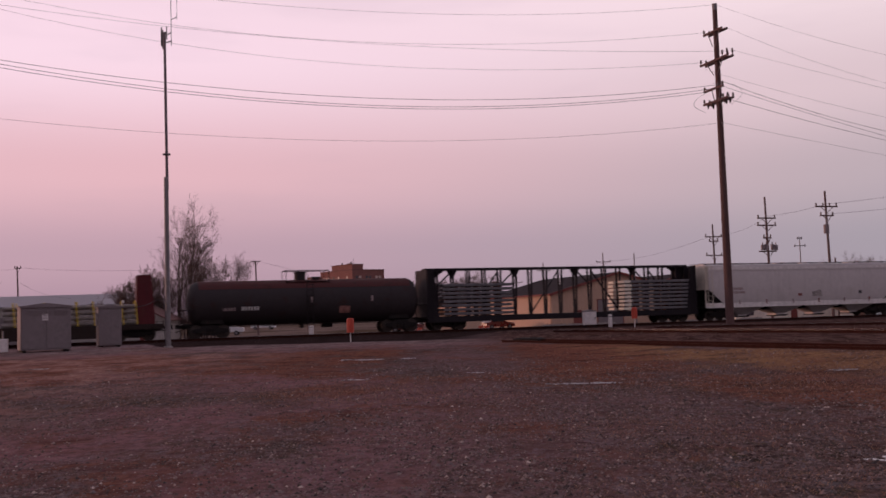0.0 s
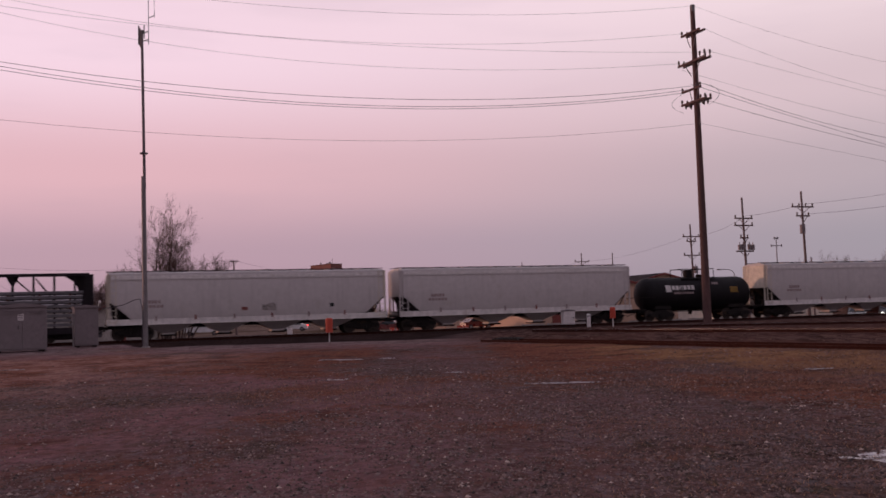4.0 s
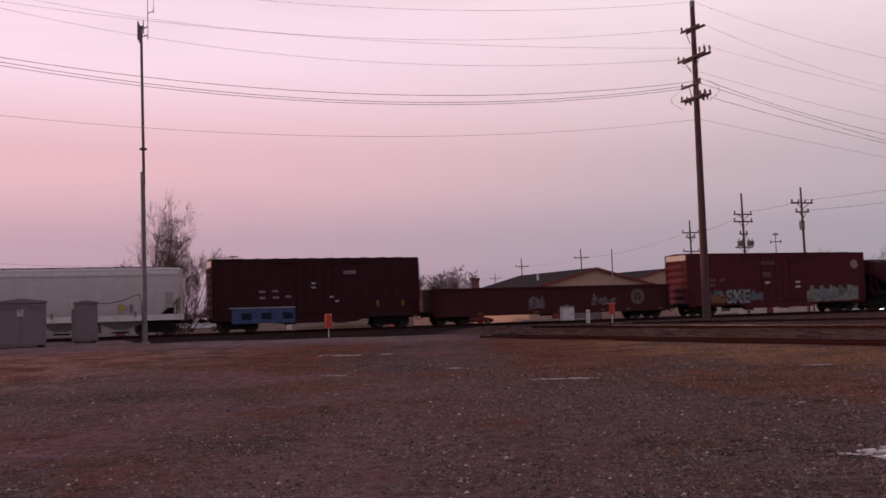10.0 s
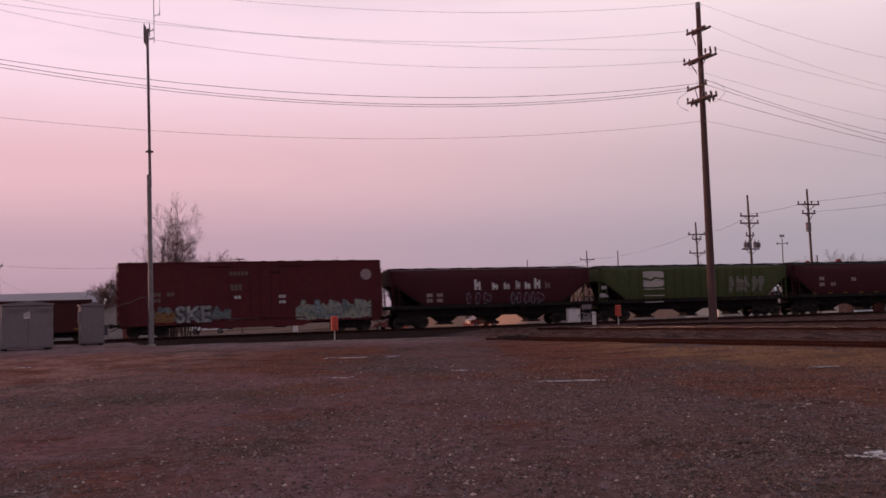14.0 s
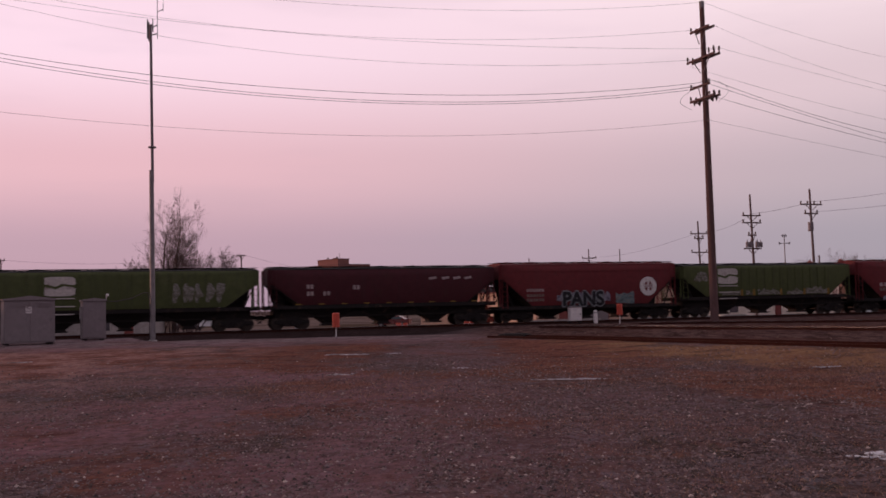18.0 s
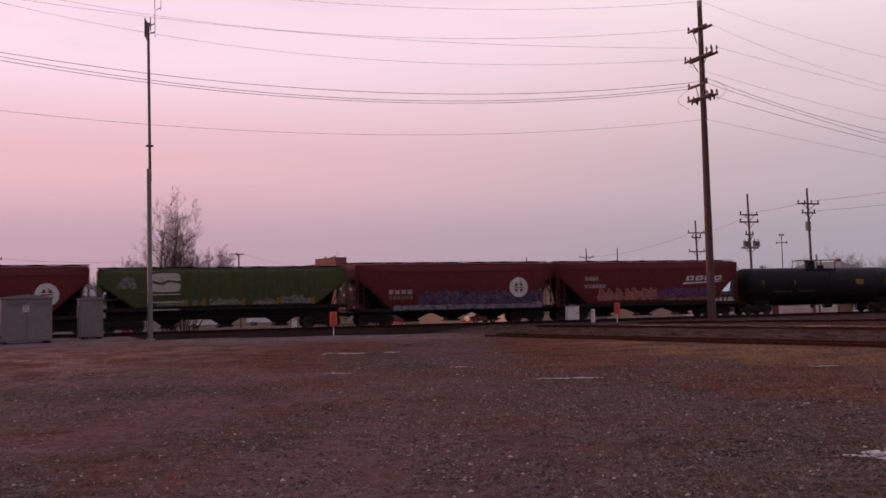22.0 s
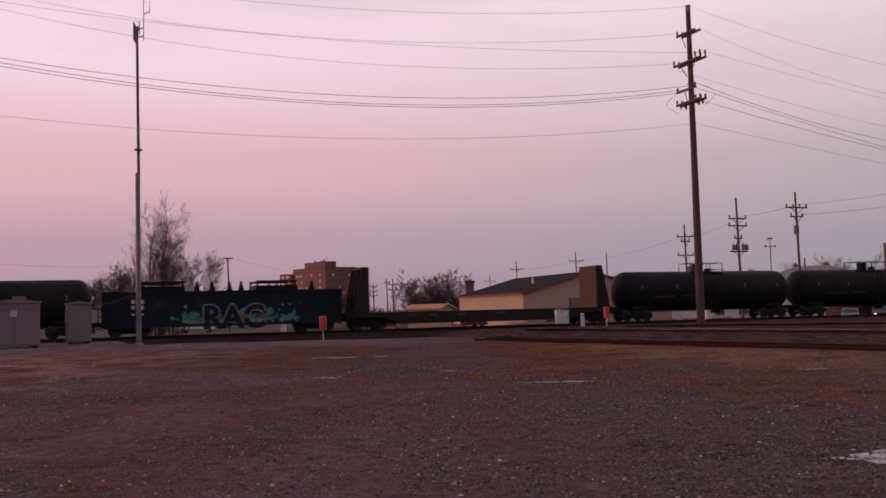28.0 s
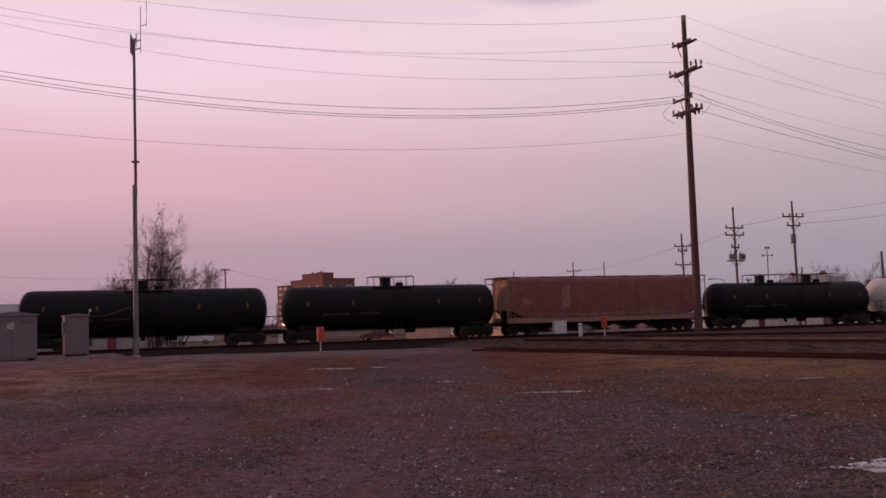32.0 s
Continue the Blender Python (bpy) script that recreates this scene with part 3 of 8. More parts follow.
def truck_meshes():
    bm = B()
    outline = [(-1.22, 0.40), (-1.22, 0.62), (-0.75, 0.68), (-0.42, 0.90), (0.42, 0.90), (0.75, 0.68), (1.22, 0.62), (1.22, 0.40), (0.72, 0.40), (0.42, 0.20), (-0.42, 0.20), (-0.72, 0.40)]
    for y0, y1 in ((-1.10, -0.94), (0.94, 1.10)):
        prism(bm, outline, y0, y1)
        for x in (-0.92, 0.92):
            rod(bm, (x, y0 - 0.06 if y0 < 0 else y1 - 0.02, 0.46), (x, y0 + 0.02 if y0 < 0 else y1 + 0.06, 0.46), 0.13, n=10)
        for x in (-0.2, 0.0, 0.2):
            rod(bm, (x, (y0 + y1) / 2 - 0.1, 0.3), (x, (y0 + y1) / 2 - 0.1, 0.62), 0.07)
    box(bm, -0.20, 0.20, -1.0, 1.0, 0.55, 0.86)
    box(bm, -0.62, -0.52, -0.7, 0.7, 0.38, 0.52)
    box(bm, 0.52, 0.62, -0.7, 0.7, 0.38, 0.52)
    frame_me = finish(bm, "truck_frame", STEEL_DARK)
    bm = B()
    rod(bm, (0, -1.0, 0), (0, 1.0, 0), 0.08, n=10)
    for y in (-0.72, 0.72):
        s = 1 if y > 0 else -1
        rod(bm, (0, y - 0.065, 0), (0, y + 0.065, 0), 0.455, n=24)
        rod(bm, (0, y - s * 0.065, 0), (0, y - s * 0.09, 0), 0.485, n=24)
        rod(bm, (0, y + s * 0.065, 0), (0, y + s * 0.09, 0), 0.17, n=12)
        for k in range(6):
            a = k * math.tau / 6
            box(bm, 0.2, 0.36, y + s * 0.06, y + s * 0.075, -0.04, 0.04, Matrix.Rotation(a, 4, "Y"))
    return frame_me, finish(bm, "wheelset", WHEEL_STEEL, True)


TRUCK_FRAME, WHEELSET = truck_meshes()
WHEELSETS, MOVING = [], []


def running_gear(car, half, centre):
    """Two trucks with two wheelsets each."""
    for x in (-centre, centre):
        truck = part("truck", TRUCK_FRAME, None, car, at=pose(x, 0, 0))
        for dx in (-0.92, 0.92):
            w = part("wheelset", WHEELSET, None, truck)
            w.matrix_parent_inverse = Matrix.Translation((dx, 0, 0.455))
            WHEELSETS.append(w)


def couplers(car, half, reach):
    for sgn in (-1, 1):
        bm = B()
        box(bm, *sorted((sgn * (half - 0.5), sgn * (half + reach - 0.16))), -0.09, 0.09, 0.76, 0.94)
        box(bm, *sorted((sgn * (half + reach - 0.3), sgn * (half + reach + 0.02))), -0.18, 0.14, 0.70, 1.0)
        rod(bm, (sgn * (half - 0.1), 0.35, 0.75), (sgn * (half + reach - 0.05), 0.30, 0.45), 0.03, n=6)
        part("coupler", bm, STEEL_DARK, car)


def ladder(bm, x, y, z0, z1, wide=0.42, n=None, face="side"):
    """Stiles and rungs; face 'side' lies along x, 'end' along y."""
    n = n or max(2, int((z1 - z0) / 0.36))
    q = [Vector((x - wide / 2, y, 0)), Vector((x + wide / 2, y, 0))] if face == "side" else [Vector((x, y - wide / 2, 0)), Vector((x, y + wide / 2, 0))]
    for p in q:
        beam(bm, p + Vector((0, 0, z0)), p + Vector((0, 0, z1)), 0.05, 0.05)
    for i in range(n):
        z = z0 + 0.12 + (z1 - z0 - 0.2) * i / (n - 1)
        rod(bm, q[0] + Vector((0, 0, z)), q[1] + Vector((0, 0, z)), 0.018, n=5)


def mark(car, x, z, w, h, material, y=-1.612, name="stencil", label="", tilt=0.0):
    bm = B()
    box(bm, -w / 2, w / 2, -0.005, 0.005, -h / 2, h / 2)
    return part(name, bm, material, car, label, at=pose(x, y, z, 0, tilt, 0))


def writing(car, x, z, w, h, n, material, y=-1.612):
    """A line of lettering that cannot be read: bars of its size."""
    bm = B()
    cell = w / n
    for i in range(n):
        x0 = -w / 2 + i * cell
        box(bm, x0, x0 + cell * 0.74, -0.005, 0.005, -h / 2, h / 2)
    return part("lettering", bm, material, car, at=pose(x, y, z))


def disc_mark(car, x, z, r, y=-1.612, material=None, cross=None):
    bm = B()
    rod(bm, (0, -0.005, 0), (0, 0.005, 0), r, n=28)
    d = part("round_emblem", bm, material or WHITE_MARK, car, "round pale emblem with dark shapes", at=pose(x, y, z))
    if cross:
        bm = B()
        box(bm, -r * 0.5, r * 0.5, -0.004, 0.004, -r * 0.05, r * 0.05)
        part("emblem_bar", bm, cross, d, at=pose(0, -0.009, 0))
        for sx in (-1, 1):
            for sz in (-1, 1):
                bm = B()
                prism(bm, [(sx * r * 0.08, sz * r * 0.14), (sx * r * 0.52, sz * r * 0.16), (sx * r * 0.36, sz * r * 0.34), (sx * r * 0.20, sz * r * 0.58)], -0.004, 0.004)
                part("emblem_shape", bm, cross, d, at=pose(0, -0.007, 0))


def graffiti(car, x0, x1, z0, z1, fills, line, seed, letters, y=-1.612, label="sprayed graffiti lettering"):
    """Bubble letters: thick strokes of spray paint with an outline beneath, a part for each letter."""
    rnd = random.Random(seed)
    w, h = (x1 - x0) / letters, z1 - z0
    for i in range(letters):
        out, fill = B(), B()
        cx = x0 + w * (i + 0.5)
        pts = [(rnd.uniform(-0.34, 0.34) * w, rnd.uniform(-0.36, 0.36) * h) for _ in range(5)]
        pts[0] = (rnd.uniform(-0.36, -0.22) * w, -0.4 * h)
        pts[1] = (rnd.uniform(-0.36, -0.1) * w, 0.4 * h)
        for k, (a, c) in enumerate(zip(pts, pts[1:])):
            d = Vector((c[0] - a[0], 0, c[1] - a[1]))
            if d.length < 0.05:
                continue
            ang = -math.degrees(math.atan2(d.z, d.x))
            wide = rnd.uniform(0.16, 0.24) * h
            for bm, grow, dy in ((out, 0.055, 0.0), (fill, 0.0, -0.005)):
                m = pose((a[0] + c[0]) / 2, dy - 0.0006 * k, (a[1] + c[1]) / 2, 0, ang, 0)
                hl, hw = d.length / 2 + wide * 0.3 + grow, wide / 2 + grow
                ring = [(hl * math.copysign(abs(math.cos(u)) ** 0.6, math.cos(u)), hw * math.copysign(abs(math.sin(u)) ** 0.6, math.sin(u))) for u in [j * math.tau / 12 for j in range(12)]]
                prism(bm, ring, -0.002, 0.002, m)
        g = part("graffiti_letter", fill, fills[i % len(fills)], car, label, at=pose(cx, y, (z0 + z1) / 2, 0, rnd.uniform(-5, 5), 0))
        part("graffiti_outline", out, line, g)


def spray_band(car, x0, x1, z0, z1, materials, seed, y=-1.608, n=14):
    """A loose band of sprayed blotches, a part for each colour."""
    rnd = random.Random(seed)
    for i in range(n):
        k = i % len(materials)
        cx, cz = rnd.uniform(x0, x1), rnd.uniform(z0, z1)
        rx, rz = rnd.uniform(0.18, 0.5) * (z1 - z0), rnd.uniform(0.15, 0.42) * (z1 - z0)
        ring = [(cx + rx * math.cos(u) * rnd.uniform(0.6, 1.1), min(z1, max(z0, cz + rz * math.sin(u) * rnd.uniform(0.6, 1.1)))) for u in [j * math.tau / 11 for j in range(11)]]
        bm = B()
        prism(bm, ring, y - 0.0004 * i - 0.002, y - 0.0004 * i)
        part("graffiti_patch", bm, materials[k], car)


def spray_mix(name, colours, scale=1.6, stretch=(1, 1, 1.2)):
    """Sprayed paint of several colours that run into one another, with fine scribbled edges."""
    m = bpy.data.materials.new(name)
    m.use_nodes = True
    t = m.node_tree
    b = t.nodes["Principled BSDF"]
    co = t.nodes.new("ShaderNodeTexCoord")
    mp = t.nodes.new("ShaderNodeMapping")
    mp.inputs["Scale"].default_value = stretch
    t.links.new(co.outputs["Object"], mp.inputs[0])
    n = t.nodes.new("ShaderNodeTexNoise")
    n.inputs["Scale"].default_value, n.inputs["Detail"].default_value, n.inputs["Distortion"].default_value = scale, 3, 1.6
    t.links.new(mp.outputs[0], n.inputs["Vector"])
    k = len(colours)
    col = ramp(t, [(0.30 + 0.42 * i / (k - 1), c) for i, c in enumerate(colours)], n.outputs[0])
    f = t.nodes.new("ShaderNodeTexNoise")
    f.inputs["Scale"].default_value, f.inputs["Detail"].default_value = scale * 4.5, 3
    t.links.new(mp.outputs[0], f.inputs["Vector"])
    dark = tuple(c * 0.3 for c in colours[0])
    t.links.new(mix_rgb(t, col, dark, map_range(t, f.outputs[0], 0.52, 0.66, 0, 0.75)), b.inputs["Base Color"])
    b.inputs["Roughness"].default_value = 0.65
    b.inputs["Specular IOR Level"].default_value = 0.15
    return m


MIX_MAUVE = spray_mix("sprayed_mauve_and_blue", [(0.060, 0.022, 0.045), (0.078, 0.056, 0.105), (0.085, 0.040, 0.080), (0.125, 0.105, 0.150), (0.10, 0.022, 0.026)])
MIX_VIOLET = spray_mix("sprayed_violet", [(0.085, 0.030, 0.085), (0.11, 0.050, 0.13), (0.15, 0.06, 0.10), (0.10, 0.022, 0.026)])
MIX_PALE = spray_mix("sprayed_pale_grey", [(0.16, 0.13, 0.16), (0.24, 0.22, 0.26), (0.12, 0.10, 0.16), (0.32, 0.25, 0.24)], 1.2)
MIX_PINK = spray_mix("sprayed_pink_and_white", [(0.12, 0.03, 0.03), (0.29, 0.085, 0.08), (0.36, 0.14, 0.125), (0.22, 0.055, 0.05)], 2.2)
MIX_CYAN = spray_mix("sprayed_blue_grey", [(0.080, 0.10, 0.105), (0.13, 0.17, 0.185), (0.20, 0.20, 0.19), (0.09, 0.06, 0.06)], 1.4)
MIX_CREAM = spray_mix("sprayed_cream_over_blue", [(0.16, 0.20, 0.20), (0.34, 0.32, 0.25), (0.24, 0.26, 0.26), (0.12, 0.15, 0.18)], 1.3)
MIX_SCRIBBLE = spray_mix("sprayed_white_scribble", [(0.045, 0.050, 0.022), (0.26, 0.24, 0.22), (0.10, 0.09, 0.06), (0.34, 0.31, 0.30)], 2.4)
MIX_SEA = spray_mix("sprayed_sea_green", [(0.012, 0.025, 0.035), (0.06, 0.20, 0.18), (0.10, 0.27, 0.24), (0.02, 0.05, 0.06)], 1.6)
MIX_GRIME = spray_mix("sprayed_faded_grey", [(0.072, 0.019, 0.021), (0.15, 0.10, 0.11), (0.22, 0.19, 0.20), (0.10, 0.04, 0.04)], 1.8)
MIX_TAG = spray_mix("sprayed_worn_white", [(0.26, 0.25, 0.26), (0.40, 0.38, 0.37), (0.18, 0.17, 0.19), (0.36, 0.34, 0.33)], 2.0)
MIX_TAN = spray_mix("sprayed_tan", [(0.10, 0.03, 0.02), (0.26, 0.14, 0.06), (0.16, 0.06, 0.05)], 1.5)


def mural(car, x0, x1, z0, z1, material, seed, y=-1.606, step=0.22, ragged=0.35):
    """One ragged patch of sprayed paint with an uneven upper edge."""
    rnd = random.Random(seed)
    n = max(3, int((x1 - x0) / step))
    top = [(x0 + (x1 - x0) * i / n + rnd.uniform(-0.05, 0.05), z1 - (z1 - z0) * ragged * rnd.random() * (1.6 if i in (0, n) else 1)) for i in range(n + 1)]
    low = [(x, z0 + (z1 - z0) * 0.12 * rnd.random()) for x, _ in reversed(top)]
    bm = B()
    loft(bm, [[Vector((x, y - 0.002, z)), Vector((x, y, z)), Vector((x, y, zl)), Vector((x, y - 0.002, zl))] for (x, z), (_, zl) in zip(top, low[::-1])])
    return part("graffiti_patch", bm, material, car)


def hopper(name, label, q0, q1, top, paint_body, paint_end=None, sill_z=1.02, bays=3, cut=1.9, knee=2.95, ribs=0, sill_paint=None, roof_paint=None, flat=False, panel=0.0, band=None, sill_h=0.28, bay_paint=None):
    """A covered hopper: lofted body with sloped ends, roof with hatches, sills, hopper bays, end posts and ladders."""
    L, half = q1 - q0, (q1 - q0) / 2
    car = thing(name, label, "freight car", group="freight train")
    base = sill_z + sill_h
    eave = top - 0.17
    prof = [(1.50, base), (1.60, base + 0.45), (1.60, eave - 0.55), (1.56, eave - 0.15), (1.44, eave)]
    if flat:
        prof = [(1.56, base), (1.60, base + 0.2), (1.60, eave - 0.3), (1.58, eave - 0.1), (1.50, eave)]
    rings = []
    for x, zb in ((-half + 0.30, knee), (-half + cut, base), (half - cut, base), (half - 0.30, knee)):
        k = (eave - zb) / (eave - base)
        side_pts = [(y, eave - (eave - z) * k) for y, z in prof]
        rings.append([Vector((x, -y, z)) for y, z in side_pts] + [Vector((x, y, z)) for y, z in reversed(side_pts)])
    bm = B()
    loft(bm, rings)
    part("body", bm, paint_body, car, smooth_shade=True)
    bm = B()
    roof_rings = []
    for x in (-half + 0.16, half - 0.16):
        roof_rings.append([Vector((x, y, z)) for y, z in ((-1.50, eave - 0.02), (-1.50, eave + 0.03), (-0.75, top - 0.02), (0.75, top - 0.02), (1.50, eave + 0.03), (1.50, eave - 0.02))])
    loft(bm, roof_rings)
    part("roof", bm, roof_paint or paint_body, car)
    # hatches in a row along the middle, with the running boards beside them
    n_h = max(4, int(L / 2.2))
    for i in range(n_h):
        bm = B()
        x = -half + 1.2 + (L - 2.4) * i / (n_h - 1)
        box(bm, x - 0.55, x + 0.55, -0.36, 0.36, top - 0.02, top + 0.07)
        box(bm, x - 0.06, x + 0.06, -0.40, 0.40, top + 0.05, top + 0.11)
        part("roof_hatch", bm, roof_paint or paint_body, car)
    for y in (-0.72, 0.72):
        bm = B()
        box(bm, -half + 0.05, half - 0.05, y - 0.20, y + 0.20, top + 0.03, top + 0.06)
        for i in range(int(L / 1.5)):
            x = -half + 0.6 + i * 1.5
            box(bm, x - 0.03, x + 0.03, y - 0.18, y + 0.18, top - 0.06, top + 0.03)
        part("running_board", bm, STEEL_DARK, car)
    for y in (-1.53, 1.43):
        bm = B()
        box(bm, -half + 0.02, half - 0.02, y, y + 0.10, sill_z, base - 0.02)
        box(bm, -half + 0.02, half - 0.02, y - 0.03, y + 0.13, sill_z, sill_z + 0.04)
        part("side_sill", bm, sill_paint or STEEL_DARK, car)
    for sgn in (-1, 1):
        x = sgn * (half - 0.10)
        bm = B()
        box(bm, *sorted((x, sgn * (half - 0.36))), -1.42, 1.42, knee - 0.02, eave - 0.03)
        part("end_sheet", bm, paint_end or paint_body, car)
        bm = B()
        box(bm, *sorted((sgn * (half - 1.75), sgn * half)), -1.40, 1.40, sill_z - 0.02, sill_z + 0.10)
        part("end_platform", bm, STEEL_DARK, car)
        for y in (-1.38, 1.38):
            bm = B()
            beam(bm, (x, y, sill_z + 0.1), (x, y, eave), 0.09, 0.09)
            part("end_post", bm, paint_end or paint_body, car)
            bm = B()
            beam(bm, (sgn * (half - 1.2), y, sill_z + 0.1), (sgn * (half - 0.35), y, knee), 0.07, 0.07)
            part("end_strut", bm, STEEL_DARK, car)
        for place_at in ((sgn * (half - 0.42), -1.60, "side"), (x, 0.9, "end")):
            bm = B()
            ladder(bm, place_at[0], place_at[1], sill_z + 0.1, eave, face=place_at[2])
            part("ladder", bm, paint_end or paint_body, car)
    for sgn in (-1, 1):
        # added dark panel, fills the open end bay below the slope
        bm = B()
        prism(bm, [(sgn * (half - 0.32), knee + 0.02), (sgn * (half - cut), base), (sgn * (half - cut), sill_z + 0.02), (sgn * (half - cut * 0.34), sill_z + 0.02)], 0.55, 0.62)
        part("slope_web", bm, STEEL_DARK, car)
        # dark sheet that stands for the shade under the slope
        bm = B()
        a, b = Vector((sgn * (half - 0.29), 0, knee - 0.03)), Vector((sgn * (half - cut - 0.02), 0, base - 0.03))
        loft(bm, [[p + Vector((0, yy, dz)) for yy, dz in ((-1.57, 0), (1.57, 0), (1.57, -0.04), (-1.57, -0.04))] for p in (a, b)])
        part("slope_sheet", bm, STEEL_DARK, car)
    for i in range(ribs):
        bm = B()
        x = -half + cut + (L - 2 * cut) * (i + 0.5) / ribs
        box(bm, x - 0.045, x + 0.045, -1.655, -1.59, base, eave - 0.1)
        part("side_post", bm, paint_body, car)
    room = L - 2 * max(cut, 1.9) - 0.6
    for i in range(bays):
        x = -room / 2 + room * (i + 0.5) / bays
        w = room / bays * 0.47
        bm = B()
        rings = [[Vector((x + sx * ww, sy * wy, z)) for sx, sy in ((-1, -1), (1, -1), (1, 1), (-1, 1))] for ww, wy, z in ((w, 1.40, base + 0.02), (w * 0.92, 1.32, sill_z - 0.02), (0.42, 0.55, 0.42), (0.42, 0.55, 0.27))]
        loft(bm, rings)
        b = part("discharge_hopper", bm, bay_paint or (STEEL_DARK if sill_paint is None else paint_body), car)
        bm = B()
        box(bm, x - 0.52, x + 0.52, -0.66, 0.66, 0.20, 0.28)
        rod(bm, (x - 0.5, -0.85, 0.30), (x + 0.5, -0.85, 0.30), 0.03, n=6)
        part("outlet_gate", bm, STEEL_DARK, b)
    bm = B()
    box(bm, -half + 0.1, half - 0.1, -0.16, 0.16, 0.78, 1.04)
    # wide dark box added to fill in for the gear under the body
    box(bm, -half + 0.6, half - 0.6, -0.95, 0.95, 0.82, sill_z + 0.06)
    part("centre_sill", bm, STEEL_DARK, car)
    bm = B()
    rod(bm, (-half + 0.9, 0.55, sill_z + 0.34), (-half + 1.6, 0.55, sill_z + 0.34), 0.24, n=12)
    part("air_reservoir", bm, STEEL_DARK, car)
    bm = B()
    box(bm, -half + 0.7, -half + 1.1, -0.5, -0.1, sill_z + 0.1, sill_z + 0.5)
    part("brake_valve", bm, STEEL_DARK, car)
    if panel:
        bm = B()
        box(bm, -half + 0.32, half - 0.32, -1.628, -1.585, eave - panel - 0.05, eave - panel + 0.03)
        part("side_rail", bm, paint_body, car)
        if band:
            bm = B()
            box(bm, -half + 0.34, half - 0.34, -1.612, -1.58, eave - panel + 0.034, eave - 0.12)
            part("top_band", bm, band, car, "paler band under the roof")
    running_gear(car, half, half - 1.75)
    return car, half


def tank(name, label, q0, q1, bottom, top, body, domes=1, bright=None):
    """A tank car: a shell with dished ends on stub sills, with manway, platform, railings and ladder."""
    L, half = q1 - q0, (q1 - q0) / 2
    r, cz = (top - bottom) / 2, (top + bottom) / 2
    car = thing(name, label, "tank car", group="freight train")
    bm = B()
    stations = [(0.0, 0.05), (0.05, 0.34), (0.16, 0.62), (0.34, 0.84), (0.58, 0.96), (0.85, 1.0)]
    prof = [(-half + a, k * r) for a, k in stations] + [(half - a, k * r) for a, k in reversed(stations)]
    loft(bm, [[Vector((x, rr * math.cos(i * math.tau / 40), cz + rr * math.sin(i * math.tau / 40))) for i in range(40)] for x, rr in prof])
    part("shell", bm, body, car, smooth_shade=True)
    for x in (-half * 0.72, -half * 0.36, 0.0, half * 0.36, half * 0.72):
        bm = B()
        loft(bm, [[Vector((x + dx, rr * math.cos(i * math.tau / 40), cz + rr * math.sin(i * math.tau / 40))) for i in range(40)] for dx, rr in ((-0.05, r - 0.01), (-0.05, r + 0.012), (0.05, r + 0.012), (0.05, r - 0.01))], caps=False)
        part("shell_band", bm, body, car)
    if bright:
        # a rust-coloured cap along the top of the shell
        arc = [radians(a) for a in range(38, 143, 8)]
        bm = B()
        loft(bm, [[Vector((x, rr * math.cos(a), cz + rr * math.sin(a))) for rr, aa in ((r + 0.018, arc), (r + 0.008, arc[::-1])) for a in aa] for x in (-half + 0.8, half - 0.8)])
        part("top_cap", bm, bright, car, "rust-coloured upper shell", smooth_shade=True)
    for sgn in (-1, 1):
        bm = B()
        box(bm, *sorted((sgn * (half - 2.6), sgn * (half + 0.42))), -0.34, 0.34, 0.70, 1.0)
        box(bm, *sorted((sgn * (half + 0.05), sgn * (half + 0.42))), -1.4, 1.4, 0.92, 1.02)
        part("stub_sill", bm, STEEL_DARK, car)
        bm = B()
        prism(bm, [(sgn * (half - 2.5), 0.98), (sgn * (half - 0.9), 0.98), (sgn * (half - 1.0), bottom + 0.45), (sgn * (half - 2.4), bottom + 0.45)], -1.1, 1.1)
        part("saddle", bm, STEEL_DARK, car)
        bm = B()
        for y in (-1.38, 1.38):
            beam(bm, (sgn * (half + 0.38), y, 1.0), (sgn * (half + 0.38), y, 1.95), 0.04, 0.04)
            beam(bm, (sgn * (half + 0.38), y, 1.95), (sgn * (half - 0.9), y, 1.95), 0.04, 0.04)
        beam(bm, (sgn * (half + 0.38), -1.38, 1.95), (sgn * (half + 0.38), 1.38, 1.95), 0.04, 0.04)
        part("handrail", bm, STEEL_DARK, car)
    spots = [0.0] if domes == 1 else [-half * 0.30, half * 0.30]
    for k, x in enumerate(spots):
        bm = B()
        rod(bm, (x - 0.35, 0, top - 0.1), (x - 0.35, 0, top + 0.52), 0.42, n=16)
        rod(bm, (x - 0.35, 0, top + 0.52), (x - 0.35, 0, top + 0.58), 0.46, n=16)
        dome = part("dome_housing", bm, body, car, smooth_shade=True)
        bm = B()
        rod(bm, (x + 0.75, 0, top - 0.1), (x + 0.75, 0, top + 0.22), 0.30, n=14)
        part("manway", bm, body, car)
    platform = B()
    x0, x1 = spots[0] - 1.5, spots[-1] + 1.6
    for y in (-0.72, 0.72):
        box(platform, x0, x1, y - 0.15, y + 0.15, top - 0.16, top - 0.13)
    part("platform", platform, STEEL_DARK, car)
    for y in (-0.86, 0.86):
        bm = B()
        beam(bm, (x0 - 0.02, y, top + 0.66), (x1 + 0.02, y, top + 0.66), 0.05, 0.05)
        rail = part("railing", bm, STEEL_DARK, car)
        for x in (x0, (x0 + x1) / 2, x1):
            bm = B()
            beam(bm, (x, y, top - 0.3), (x, y, top + 0.64), 0.045, 0.045)
            part("railing_post", bm, STEEL_DARK, rail)
